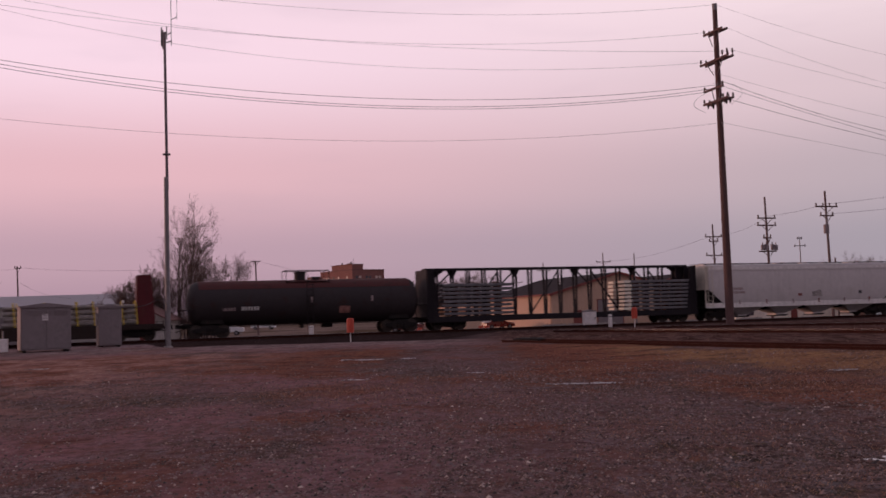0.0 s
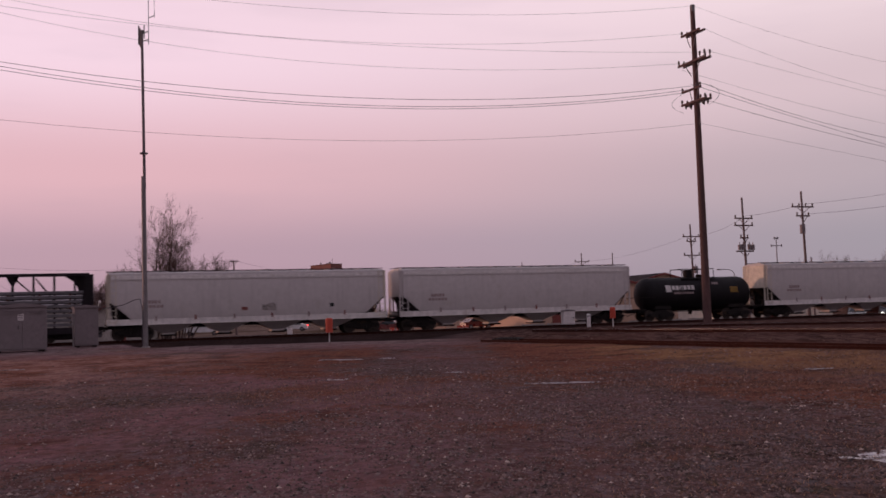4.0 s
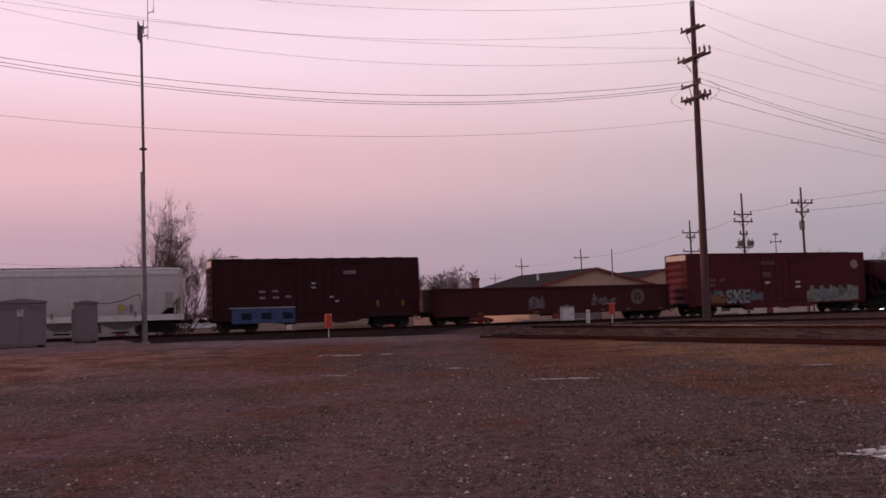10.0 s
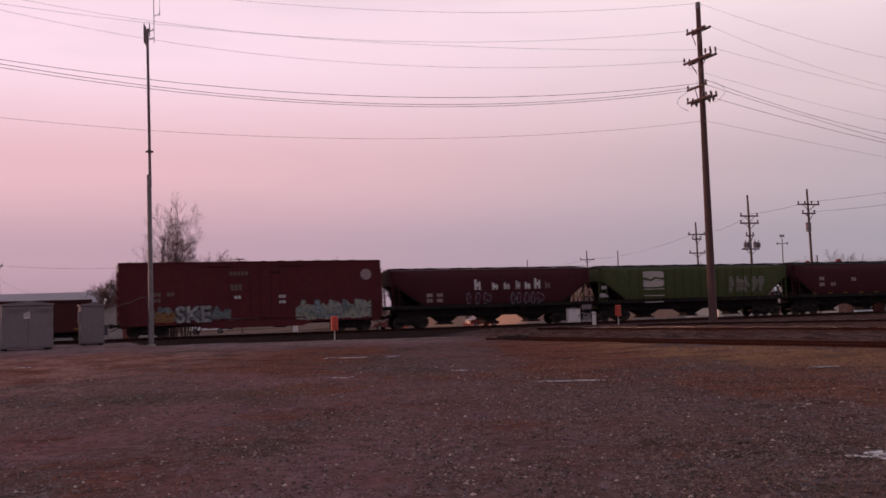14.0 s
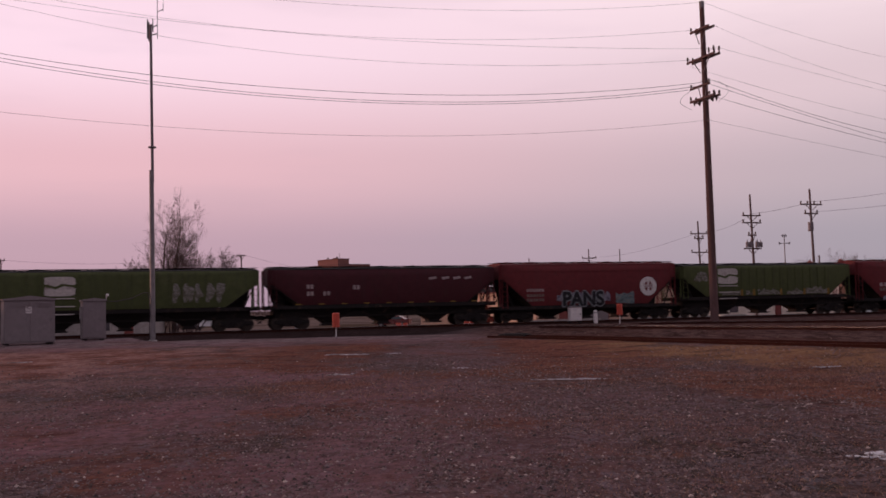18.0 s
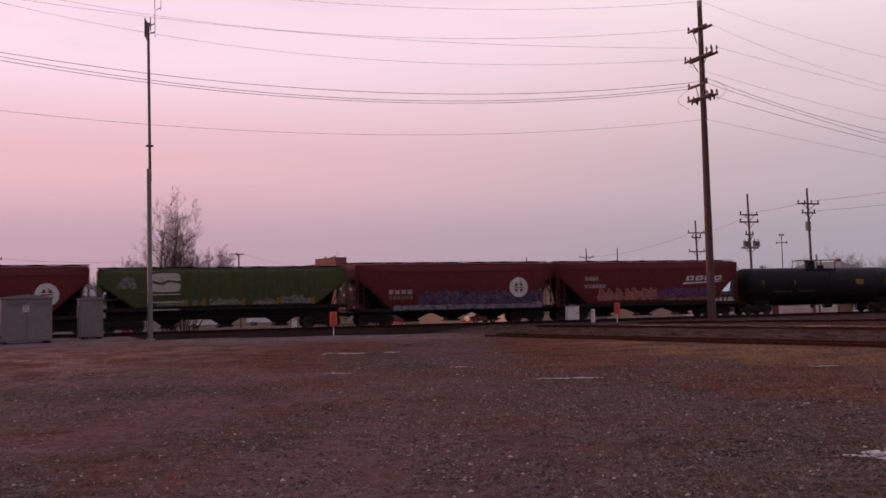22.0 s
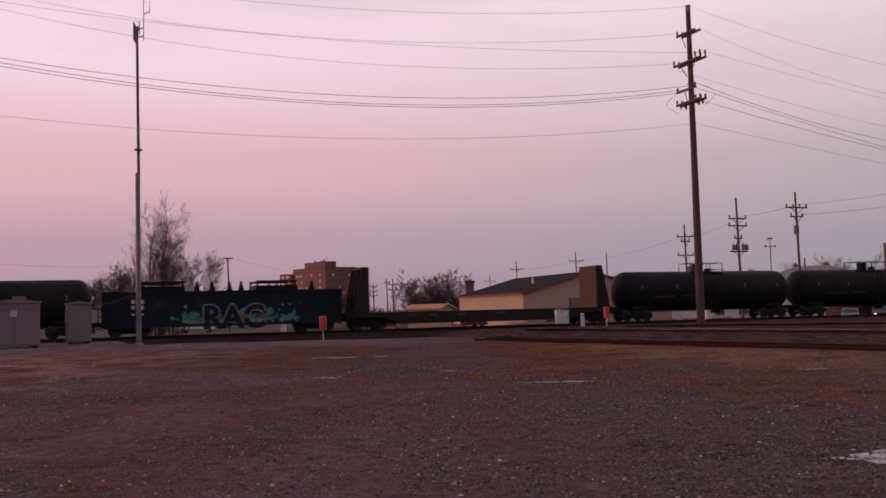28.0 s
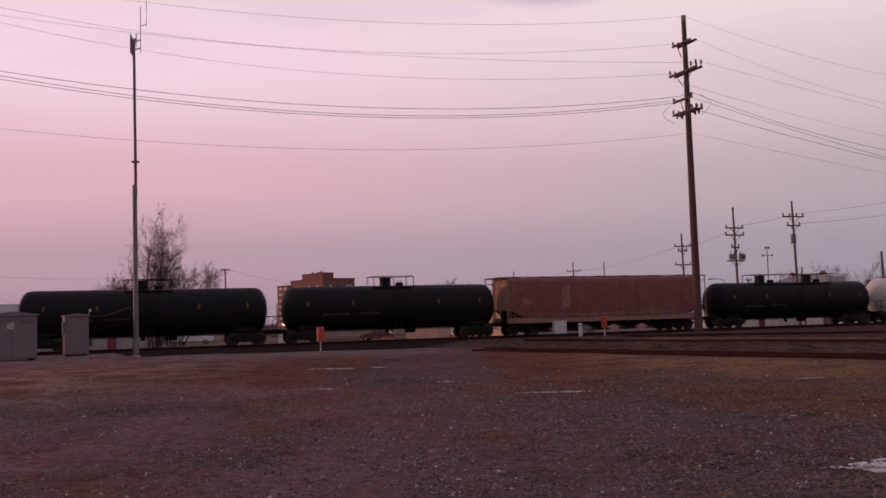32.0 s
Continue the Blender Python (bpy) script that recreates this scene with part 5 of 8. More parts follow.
def car_09():
    q0, q1 = 132.05, 150.2
    c = place(boxcar("boxcar", "tall oxide red boxcar with pale graffiti along the bottom", q0, q1, 5.18, BOX_RED_B, CREAM, door_w=3.4, posts=18), q0, q1, 0.64)
    disc_mark(c, 8.0, 4.05, 0.40, y=-1.605, material=FADED_MARK)
    mural(c, -6.9, 0.2, 1.0, 2.2, MIX_CYAN, 22, y=-1.60, ragged=0.55)
    mural(c, -6.9, -5.3, 0.95, 1.8, MIX_TAN, 23, y=-1.603, ragged=0.5)
    tag, edge = text_mesh("graffiti_word", "SKE", 1.5, MIX_TAG), text_mesh("graffiti_shadow", "SKE", 1.5, SPRAY_BLACK)
    word = part("graffiti_word", tag, None, c, "white bubble letters with a black outline", at=pose(-4.25, -1.675, 1.45))
    for dx, dz in ((-0.06, 0), (0.06, 0), (0, 0.06), (0, -0.06)):
        part("graffiti_edge", edge, None, word, at=pose(dx, 0.014, dz))
    mural(c, 2.8, 8.3, 0.85, 2.3, MIX_CREAM, 24, y=-1.60, ragged=0.3)
    graffiti(c, 3.1, 8.1, 1.2, 2.3, [MIX_CREAM, SPRAY_CYAN, MIX_CREAM, MIX_CYAN], MIX_CYAN, 27, 5, y=-1.63)
    writing(c, -1.1, 4.25, 1.35, 0.28, 5, DIM_MARK, y=-1.672)
    writing(c, -1.3, 3.28, 0.8, 0.42, 3, DIM_MARK, y=-1.672)
    writing(c, 1.5, 4.3, 0.9, 0.14, 1, BOX_RED, y=-1.672)
    for x, z in ((-6.6, 2.9), (-5.7, 2.9), (-6.6, 2.5)):
        writing(c, x, z, 0.55, 0.26, 2, DIM_MARK, y=-1.598)
    for x, z in ((-1.2, 2.6), (1.9, 2.6), (1.9, 2.2)):
        writing(c, x, z, 0.5, 0.2, 2, WHITE_MARK, y=-1.672)


def car_10():
    q0, q1 = 151.0, 167.4
    c, h = hopper("covered_hopper", "brown covered hopper with faded white lettering and grey tags", q0, q1, 4.38, HOP_BROWN, sill_z=1.40, bays=3, cut=2.5, knee=3.2)
    place((c, h), q0, q1, 0.5)
    # a line of large pale letters of a road name, as plain slabs with a slot
    for x, bw, bh, m in ((-1.40, 0.50, 0.80, WHITE_MARK), (0.02, 0.44, 0.52, WHITE_MARK), (0.98, 0.46, 0.52, WORN_PALE), (1.92, 0.34, 0.66, WORN_PALE), (2.72, 0.44, 0.52, WHITE_MARK), (3.55, 0.50, 0.80, WHITE_MARK), (4.42, 0.42, 0.52, DIM_MARK)):
        bm = B()
        box(bm, -0.5 * bw, -0.12 * bw, -0.005, 0.005, 0, bh)
        box(bm, 0.16 * bw, 0.5 * bw, -0.005, 0.005, 0, bh * 0.8)
        box(bm, -0.12 * bw, 0.16 * bw, -0.005, 0.005, bh * 0.30, bh * 0.62)
        part("lettering", bm, m, c, at=pose(x, -1.613, 2.72))
    graffiti(c, -2.3, -0.2, 1.65, 2.5, [HOP_BROWN], MIX_PALE, 31, 3)
    graffiti(c, 1.3, 4.1, 1.6, 2.45, [HOP_BROWN], MIX_PALE, 32, 5)
    for x in (-5.2, -4.4):
        for z in (2.4, 2.0):
            writing(c, x, z, 0.5, 0.26, 2, FADED_MARK)


def green_hopper(q0, q1, seed):
    c, h = hopper("covered_hopper", "green covered hopper with white block emblem and ribbed sides", q0, q1, 4.36, HOP_GREEN, sill_z=1.40, bays=3, cut=2.4, knee=3.2, ribs=16, roof_paint=STEEL_DARK, flat=True)
    place((c, h), q0, q1, 0.42)
    return c, h


def block_emblem(c, x, z):
    """Two rounded white blocks, one over the other, cut through by a dark wave."""
    bm = B()
    ring = [(0.96 * math.copysign(abs(math.cos(u)) ** 0.35, math.cos(u)), 0.64 * math.copysign(abs(math.sin(u)) ** 0.4, math.sin(u))) for u in [j * math.tau / 28 for j in range(28)]]
    prism(bm, [(px if px > -0.8 else -0.96, pz) for px, pz in ring], -0.004, 0.004)
    e = part("block_emblem", bm, WORN_PALE, c, "white block emblem with a dark wave", at=pose(x, -1.668, z))
    bm = B()
    beam(bm, (-0.96, -0.008, 0.08), (-0.25, -0.008, -0.10), 0.01, 0.17)
    beam(bm, (-0.30, -0.009, -0.12), (0.20, -0.009, 0.12), 0.01, 0.17)
    beam(bm, (0.16, -0.010, 0.10), (0.80, -0.010, 0.02), 0.01, 0.14)
    part("emblem_wave", bm, HOP_GREEN, e)
    bm = B()
    prism(bm, [(0.70, 0.0), (0.98, 0.16), (0.98, -0.16)], -0.013, -0.006)
    part("emblem_notch", bm, HOP_GREEN, e)
    for k, w in enumerate((1.85, 1.85, 1.7)):
        mark(c, x, z - 0.80 - 0.52 * k, w, 0.07, WORN_PALE, y=-1.664, name="emblem_line")


def car_11():
    c, h = green_hopper(168.1, 186.1, 1)
    block_emblem(c, -4.1, 3.26)
    graffiti(c, 3.0, 6.7, 1.95, 3.4, [MIX_SCRIBBLE], HOP_GREEN, 41, 5, y=-1.664)
    spray_band(c, -h + 0.25, -h + 0.7, 1.9, 2.8, [SPRAY_WHITE], 42, y=-1.664, n=3)


def car_12():
    q0, q1 = 186.6, 203.9
    c, h = hopper("covered_hopper", "dark maroon covered hopper with a row of small white words", q0, q1, 4.40, HOP_BROWN, sill_z=1.42, bays=3, cut=2.3, knee=3.2, roof_paint=STEEL_DARK)
    place((c, h), q0, q1, 0.5)
    for k, x in enumerate((4.3, 5.3, 6.2, 7.1)):
        mark(c, x - 0.7, 3.5, 0.58, 0.18, FADED_MARK, tilt=-8, name="lettering")
    for x, z in ((-5.6, 3.0), (-5.6, 2.5), (-4.4, 2.5), (-2.2, 2.9)):
        writing(c, x, z, 0.55, 0.3, 2, FADED_MARK)
    for k in range(9):
        mark(c, -h + 2.2 + (2 * h - 4) * k / 8, 1.75, 0.40, 0.08, DULL_YELLOW, y=-1.575, name="reflector")


def red_hopper(q0, q1, label, seed):
    c, h = hopper("covered_hopper", label, q0, q1, 4.58, HOP_RED, sill_z=0.98, bays=3, cut=2.7, knee=3.35, panel=0.5)
    place((c, h), q0, q1, 0.45)
    return c, h


def car_13():
    c, h = red_hopper(204.2, 219.8, "bright red covered hopper with block graffiti and round emblem", 1)
    disc_mark(c, 5.1, 2.63, 0.76, cross=HOP_RED)
    g = text_mesh("graffiti_word", "PANS", 1.5, SPRAY_BLACK)
    o = text_mesh("graffiti_shadow", "PANS", 1.5, SPRAY_GREY)
    word = part("graffiti_word", g, None, c, "black block letters with a grey outline", at=pose(-0.75, -1.63, 1.68))
    for dx, dz in ((-0.09, 0), (0.09, 0), (0, 0.09), (0, -0.09), (0.07, 0.07), (-0.07, -0.07)):
        part("graffiti_edge", o, None, word, at=pose(dx, 0.014, dz))
    mural(c, -3.0, 1.6, 1.5, 2.4, MIX_PALE, 51, y=-1.603, ragged=0.5)
    mural(c, 2.1, 3.8, 1.25, 2.25, MIX_CYAN, 52, y=-1.603, ragged=0.5)
    for z, m in ((2.45, FADED_MARK), (2.05, DIM_MARK), (1.7, DIM_MARK)):
        writing(c, -4.8, z, 1.5, 0.22, 6, m)


def car_14():
    c, h = green_hopper(220.15, 237.3, 2)
    block_emblem(c, -4.1, 3.33)
    for k, (xa, xb, zt) in enumerate(((-4.7, -2.9, 2.2), (-2.4, -1.7, 2.2), (-1.2, 1.0, 2.4), (1.7, 3.4, 2.35), (3.7, 5.9, 2.45))):
        mural(c, xa, xb, 1.72, zt, MIX_SCRIBBLE, 61 + k, y=-1.664, ragged=0.6)
        mark(c, xb + 0.12, 1.95, 0.22, 0.5, DULL_YELLOW, y=-1.664, name="stain")
    mural(c, -7.4, -6.0, 2.9, 3.9, MIX_SCRIBBLE, 68, y=-1.612, ragged=0.6)


def car_15():
    c, h = red_hopper(237.85, 253.6, "red covered hopper with mauve graffiti band and round emblem", 2)
    disc_mark(c, 5.0, 2.63, 0.76, cross=HOP_RED)
    writing(c, -4.4, 2.42, 1.9, 0.32, 4, FADED_MARK)
    writing(c, -4.4, 2.0, 1.9, 0.28, 6, DIM_MARK)
    mural(c, -3.1, 7.0, 1.38, 2.6, MIX_MAUVE, 71, ragged=0.35)
    mural(c, -5.0, 6.9, 1.05, 1.46, MIX_PALE, 72, y=-1.609, ragged=0.2)


def car_16():
    c, h = red_hopper(253.95, 270.75, "red covered hopper with slanted white mark and pink graffiti", 3)
    for k in range(4):
        bm = B()
        x = 3.25 + 0.88 * k
        prism(bm, [(x, 2.94), (x + 0.70, 2.98), (x + 0.82, 3.34), (x + 0.12, 3.30)], -0.004, 0.004)
        part("lettering", bm, WHITE_MARK, c, at=pose(0, -1.612, 0))
        bm = B()
        prism(bm, [(x + 0.22, 3.05), (x + 0.56, 3.07), (x + 0.62, 3.23), (x + 0.28, 3.21)], -0.004, 0.004)
        part("lettering_gap", bm, HOP_RED, c, at=pose(0, -1.618, 0))
    bm = B()
    prism(bm, [(2.95, 2.64), (6.2, 2.80), (6.9, 2.90), (3.05, 2.80)], -0.004, 0.004)
    part("swoosh", bm, WHITE_MARK, c, at=pose(0, -1.612, 0))
    writing(c, -5.3, 3.2, 1.2, 0.3, 4, FADED_MARK)
    writing(c, -5.0, 2.6, 1.9, 0.3, 6, FADED_MARK)
    mural(c, -4.9, 0.7, 1.42, 2.3, MIX_PINK, 81, ragged=0.6, step=0.16)
    graffiti(c, -4.8, 0.6, 1.45, 2.42, [MIX_PINK], SPRAY_TAN, 84, 7)
    mural(c, 0.6, 5.6, 1.42, 2.5, MIX_VIOLET, 82, ragged=0.3)
    mural(c, 1.0, 5.4, 1.36, 1.62, MIX_TAN, 83, y=-1.609, ragged=0.3)


def black_tank(q0, q1, seed, domes=1, body=None, top=4.04, bottom=0.80):
    rnd = random.Random(seed)
    c = place(tank("tank_car", "glossy black tank car with small yellow reflectors and a dome railing" if domes == 1 else "dull black tank car with two dome housings", q0, q1, bottom, top, body or TANK_BLACK, domes), q0, q1, 0.75)
    r, cz, h = (top - bottom) / 2, (top + bottom) / 2, (q1 - q0) / 2
    for k in range(5):
        shell_mark(c, r, cz, -h + 1.6 + (2 * h - 3.2) * k / 4, cz + 0.35, 0.09, 0.34, DULL_YELLOW, "reflector")
    shell_writing(c, r, cz, -h * 0.55, cz - 0.45, 2.0, 0.16, 6, GHOST_MARK)
    shell_writing(c, r, cz, -h * 0.25, cz - 0.42, 1.6, 0.14, 5, GHOST_MARK)
    return c, r, cz, h


def car_17():
    c, r, cz, h = black_tank(271.6, 287.75, 3, top=3.93, bottom=0.74)
    shell_mark(c, r, cz, h * 0.45, cz + 0.3, 0.75, 0.45, DULL_YELLOW, "placard")
    shell_mark(c, r, cz, h - 1.4, cz + 0.4, 1.0, 0.5, STEEL_DARK, "placard")


def car_18():
    q0, q1 = 288.35, 304.75
    c = place(gondola("gondola", "dark blue gondola with bright letter graffiti and rim stakes", q0, q1, 2.98, TEAL, posts=2, floor=1.0), q0, q1, 0.5)
    h = (q1 - q0) / 2
    for x, w in ((-h + 3.9, 2.9), (h - 4.7, 2.9)):
        bm = B()
        for y in (-1.45, 1.45):
            beam(bm, (x - w / 2, y, 3.62), (x + w / 2, y, 3.62), 0.12, 0.14)
            for dx in (-w / 2, 0, w / 2):
                beam(bm, (x + dx, y, 3.0), (x + dx * 0.9, y, 3.62), 0.12, 0.12)
        box(bm, x - w / 2, x + w / 2, -1.3, 1.3, 3.02, 3.35)
        part("rim_rack", bm, STEEL_DARK, c)
    for x in (-h + 6.2, -h + 7.2, -h + 8.4, -h + 9.2, h - 2.2):
        bm = B()
        for y in (-1.45,):
            prism(bm, [(x - 0.22, 3.0), (x + 0.22, 3.0), (x + 0.05, 3.66), (x - 0.05, 3.66)], y - 0.06, y + 0.06)
        part("rim_stake", bm, STEEL_DARK, c)
    words = text_mesh("graffiti_word", "RAC", 2.15, SPRAY_BLACK)
    glow = text_mesh("graffiti_shadow", "RAC", 2.15, SPRAY_CYAN)
    word = part("graffiti_word", words, None, c, "large dark letters with a pale outline and sea green blotches", at=pose(0.5, -1.56, 1.12))
    for dx, dz in ((-0.11, 0.02), (0.10, 0), (0, 0.10), (-0.08, -0.09)):
        part("graffiti_edge", glow, None, word, at=pose(dx, 0.014, dz))
    rnd = random.Random(9)
    for x0, x1, n in ((-3.9, -1.7, 13), (2.7, 5.1, 13), (-1.4, 2.4, 7)):
        for i in range(n):
            bm = B()
            x, z, rr = rnd.uniform(x0, x1), rnd.uniform(0.85, 2.05), rnd.uniform(0.07, 0.30) * (1 if i < 5 else 0.6)
            rod(bm, (x, -1.533 - 0.0004 * i, z), (x, -1.535 - 0.0004 * i, z), rr, n=12)
            part("graffiti_dot", bm, MIX_SEA if i % 3 else SPRAY_GREEN, c, "sea green sprayed dot")
    mural(c, -3.0, 4.8, 0.85, 1.75, MIX_SEA, 91, y=-1.529, ragged=0.7)
    mural(c, -2.9, 2.6, 0.78, 1.12, MIX_CREAM, 92, y=-1.531, ragged=0.5)
    for x, w in ((-0.6, 0.5), (1.15, 0.6), (2.6, 0.5)):
        mural(c, x - w / 2, x + w / 2, 1.05, 1.4, DULL_YELLOW, 95, y=-1.572, ragged=0.5)
    for z in (2.35, 1.95, 1.5):
        writing(c, -h + 2.3, z, 0.85, 0.24 if z > 1.6 else 0.1, 3, WHITE_MARK, y=-1.545)


def car_19():
    q0, q1 = 305.1, 327.3
    c = place(bulkhead_flat("bulkhead_flat_car", "empty brown bulkhead flat car with tall tan end bulkheads", q0, q1, 1.24, 4.55, BULK_TAN, FLAT_BROWN), q0, q1, 0.4)
    h = (q1 - q0) / 2
    for x in (-h + 5, -h + 6.6, h - 5.4, 1.0, -2.2):
        mark(c, x, 0.98, 0.7, 0.20, GHOST_MARK, y=-1.568)


def car_20():
    black_tank(328.05, 344.5, 5)


def car_21():
    black_tank(345.6, 362.0, 6)


def car_22():
    q0, q1 = 362.7, 380.2
    c, h = hopper("covered_hopper", "rusty faded red covered hopper with tan sills and end walkway", q0, q1, 4.47, HOP_RUST, HOP_TAN, sill_z=0.92, sill_h=0.45, bays=5, cut=1.3, knee=1.95, sill_paint=HOP_TAN, flat=True, bay_paint=STEEL_DARK)
    place((c, h), q0, q1, 0.75)
    for sgn in (-1, 1):
        bm = B()
        for y in (-1.4, 1.4):
            for x in (h - 0.1, h + 0.55):
                beam(bm, (sgn * x, y, 1.1), (sgn * x, y, 4.45), 0.06, 0.06)
            beam(bm, (sgn * (h - 0.4), y, 4.45), (sgn * (h + 0.6), y, 4.45), 0.08, 0.08)
            beam(bm, (sgn * (h - 0.4), y, 4.05), (sgn * (h + 0.6), y, 4.05), 0.06, 0.06)
        box(bm, *sorted((sgn * (h - 0.4), sgn * (h + 0.6))), -1.4, 1.4, 4.45, 4.5)
        part("end_walkway", bm, HOP_TAN, c)
    mark(c, 4.4, 1.6, 0.3, 0.5, DULL_YELLOW, name="stain")
    for x in (-5.4, -3.2, -0.9, 1.4, 3.4, 5.9):
        mark(c, x, 1.62, 0.14, 0.34, DULL_YELLOW, name="reflector")
    pale = spray_mix("faded_pale_streak", [(0.27, 0.10, 0.094), (0.35, 0.18, 0.165), (0.42, 0.27, 0.24)], 1.2, (1.4, 1, 0.3))
    mural(c, -4.1, -3.3, 1.9, 4.0, pale, 5, ragged=0.15)
    mural(c, -6.2, 6.2, 1.32, 1.75, spray_mix("tan_grime", [(0.27, 0.10, 0.094), (0.32, 0.18, 0.13)], 1.0), 6, ragged=0.6)


def car_23():
    c, r, cz, h = black_tank(381.95, 398.4, 7, domes=2, body=TANK_BLACK, top=3.80, bottom=0.64)


def car_24():
    q0, q1 = 399.6, 415.0
    place(tank("tank_car", "white tank car with grey grime on its lower half", q0, q1, 0.66, 4.0, TANK_WHITE), q0, q1, 0.8)


for build in (car_00, car_01, car_02, car_03, car_04, car_05, car_06, car_07, car_08, car_09, car_10, car_11, car_12, car_13, car_14, car_15, car_16, car_17, car_18, car_19, car_20, car_21, car_22, car_23, car_24):
    build()


# ---- beside the tracks ----
POLE_WOOD = surface("pole_wood", (0.120, 0.066, 0.064), rough=0.9, vary=0.3, grain=7, stretch=(4, 4, 0.4), bump=0.4, second=(0.06, 0.045, 0.045))
FAR_POLE = surface("weathered_pole", (0.17, 0.115, 0.112), rough=0.9, vary=0.25, grain=5, bump=0.2)
MAST_STEEL = surface("galvanised_mast", (0.23, 0.205, 0.215), rough=0.6, metal=0.4, vary=0.2, grain=4, bump=0.1)
MAST_DARK = surface("antenna_dark", (0.162, 0.133, 0.148), rough=0.6, metal=0.3, vary=0.2, grain=4)
CABINET = surface("cabinet_aluminium", (0.215, 0.178, 0.19), rough=0.6, metal=0.2, vary=0.12, grain=4, patch=1.0, second=(0.18, 0.15, 0.155), bump=0.06)
WIRE = surface("wire", (0.07, 0.055, 0.065), rough=0.6, vary=0.1, grain=2, bump=0)
WHITE_PAINT = surface("white_post_paint", (0.70, 0.64, 0.64), rough=0.5, vary=0.12, grain=6, bump=0.05)
CONCRETE = surface("concrete", (0.36, 0.32, 0.31), rough=0.9, vary=0.2, grain=6, second=(0.26, 0.23, 0.22), bump=0.3)
INSULATOR = surface("brown_porcelain", (0.10, 0.06, 0.055), rough=0.3, vary=0.15, grain=6, bump=0)


def stand(x, y, rz=0.0, dz=0.0):
    return pose(x, y, ground_z(x, y) + dz - 0.02, 0, 0, rz)


def pole_line():
    """The tall wooden pole with its crossarms, and the wires along the railway."""
    bx, by = 18.05, 71.05
    gz = ground_z(bx, by)
    base = Vector((bx, by, gz))
    m = Matrix.Translation(base) @ Matrix.Rotation(radians(TRACK_ANGLE), 4, "Z")
    p = thing("utility_pole", "tall brown wooden utility pole with four sets of crossarms", "utility pole", m)
    H = 22.8
    lean = -0.08
    bm = B()
    n = 10
    loft(bm, [[Vector((lean * k / n + r * math.cos(a), r * math.sin(a), H * k / n - (0.4 if k == 0 else 0))) for a in [i * math.tau / 14 for i in range(14)]] for k, r in [(k, 0.30 - 0.135 * k / n) for k in range(n + 1)]])
    part("pole", bm, POLE_WOOD, p, smooth_shade=True)
    bm = B()
    rod(bm, (lean, 0, H - 0.45), (lean, 0, H + 0.02), 0.18, n=12)
    part("cap", bm, MAST_STEEL, p, "grey metal sleeve at the top")

    def arms(z, y0, y1, pair, pins, brace=True):
        x = lean * z / H
        for dx in ((-0.22, 0.22) if pair else (-0.20,)):
            bm = B()
            box(bm, x + dx - 0.06, x + dx + 0.06, y0, y1, z - 0.075, z + 0.075)
            a = part("crossarm", bm, POLE_WOOD, p)
            for y, up in pins:
                bm = B()
                rod(bm, (x + dx, y, z + 0.07 if up > 0 else z - 0.07), (x + dx, y, z + up), 0.035, n=6)
                for k in range(3):
                    zz = z + up * (0.45 + 0.2 * k)
                    rod(bm, (x + dx, y, zz), (x + dx, y, zz + 0.07), 0.085 - 0.012 * k, n=8)
                part("insulator", bm, INSULATOR, a)
        if brace:
            for s in (-1, 1):
                bm = B()
                beam(bm, (x - 0.2, 0.18 * s, z - 1.05), (x - 0.2, s * min(abs(y0), abs(y1)) * 0.62, z - 0.08), 0.03, 0.06)
                part("brace", bm, MAST_DARK, p)

    # local y points away from the lot, so an arm's near end has negative y
    arms(20.80, -1.05, 1.22, True, [(1.14, 0.36)])
    arms(18.72, -1.60, 1.78, True, [(-1.52, 0.52), (-0.95, 0.52), (1.70, 0.42)])
    arms(16.75, -0.85, 1.50, False, [(-0.78, 0.3), (-0.3, 0.3), (1.42, 0.3)])
    arms(15.82, -1.42, 1.58, True, [(-1.34, 0.30), (-0.8, 0.34), (-1.0, -0.36), (-0.55, -0.34), (1.5, 0.36), (1.05, -0.36), (0.55, -0.36)], brace=False)
    bm = B()
    for y in (-1.5, 1.7):
        pts = [(lean * 0.72 + (0.5 if y < 0 else -0.6) * math.sin(t * math.pi / 8), y * (1 + 0.35 * math.sin(t * math.pi / 8)), 16.75 - 1.45 * t / 8) for t in range(9)]
        for a, b in zip(pts, pts[1:]):
            rod(bm, a, b, 0.012, n=4, caps=False)
    part("jumper_wire", bm, WIRE, p)
    bm = B()
    box(bm, lean * 0.65 - 0.05, lean * 0.65 + 0.05, -0.32, -0.2, 14.1, 14.25)
    part("cable_bracket", bm, MAST_DARK, p)

    # wires: height over the ground line as a curve of the way along the pole line
    left = [(0.0, 0.00269, 0.157, 22.94), (-1.3, 0.00235, 0.1448, 21.27, 2.1e-5), (1.3, 0.00116, 0.0674, 19.25, 1.4e-5), (-1.6, 0.00233, 0.1158, 19.14, 2.3e-5), (0.6, 0.0030, 0.157, 17.08), (0.1, 0.0034, 0.175, 16.93), (-1.3, 0.00323, 0.1647, 16.93), (0.25, 0.00235, 0.1384, 14.4)]
    right = [(0.0, 0.0039, -0.2478, 22.97), (1.2, 0.0056, -0.320, 20.98), (1.5, 0.0006, -0.172, 19.33), (-1.6, 0.0021, -0.216, 18.64), (0.7, 0.0046, -0.285, 17.21), (-0.6, 0.0012, -0.243, 17.41), (1.0, 0.0017, -0.212, 15.95), (0.25, 0.0004, -0.148, 14.41)]
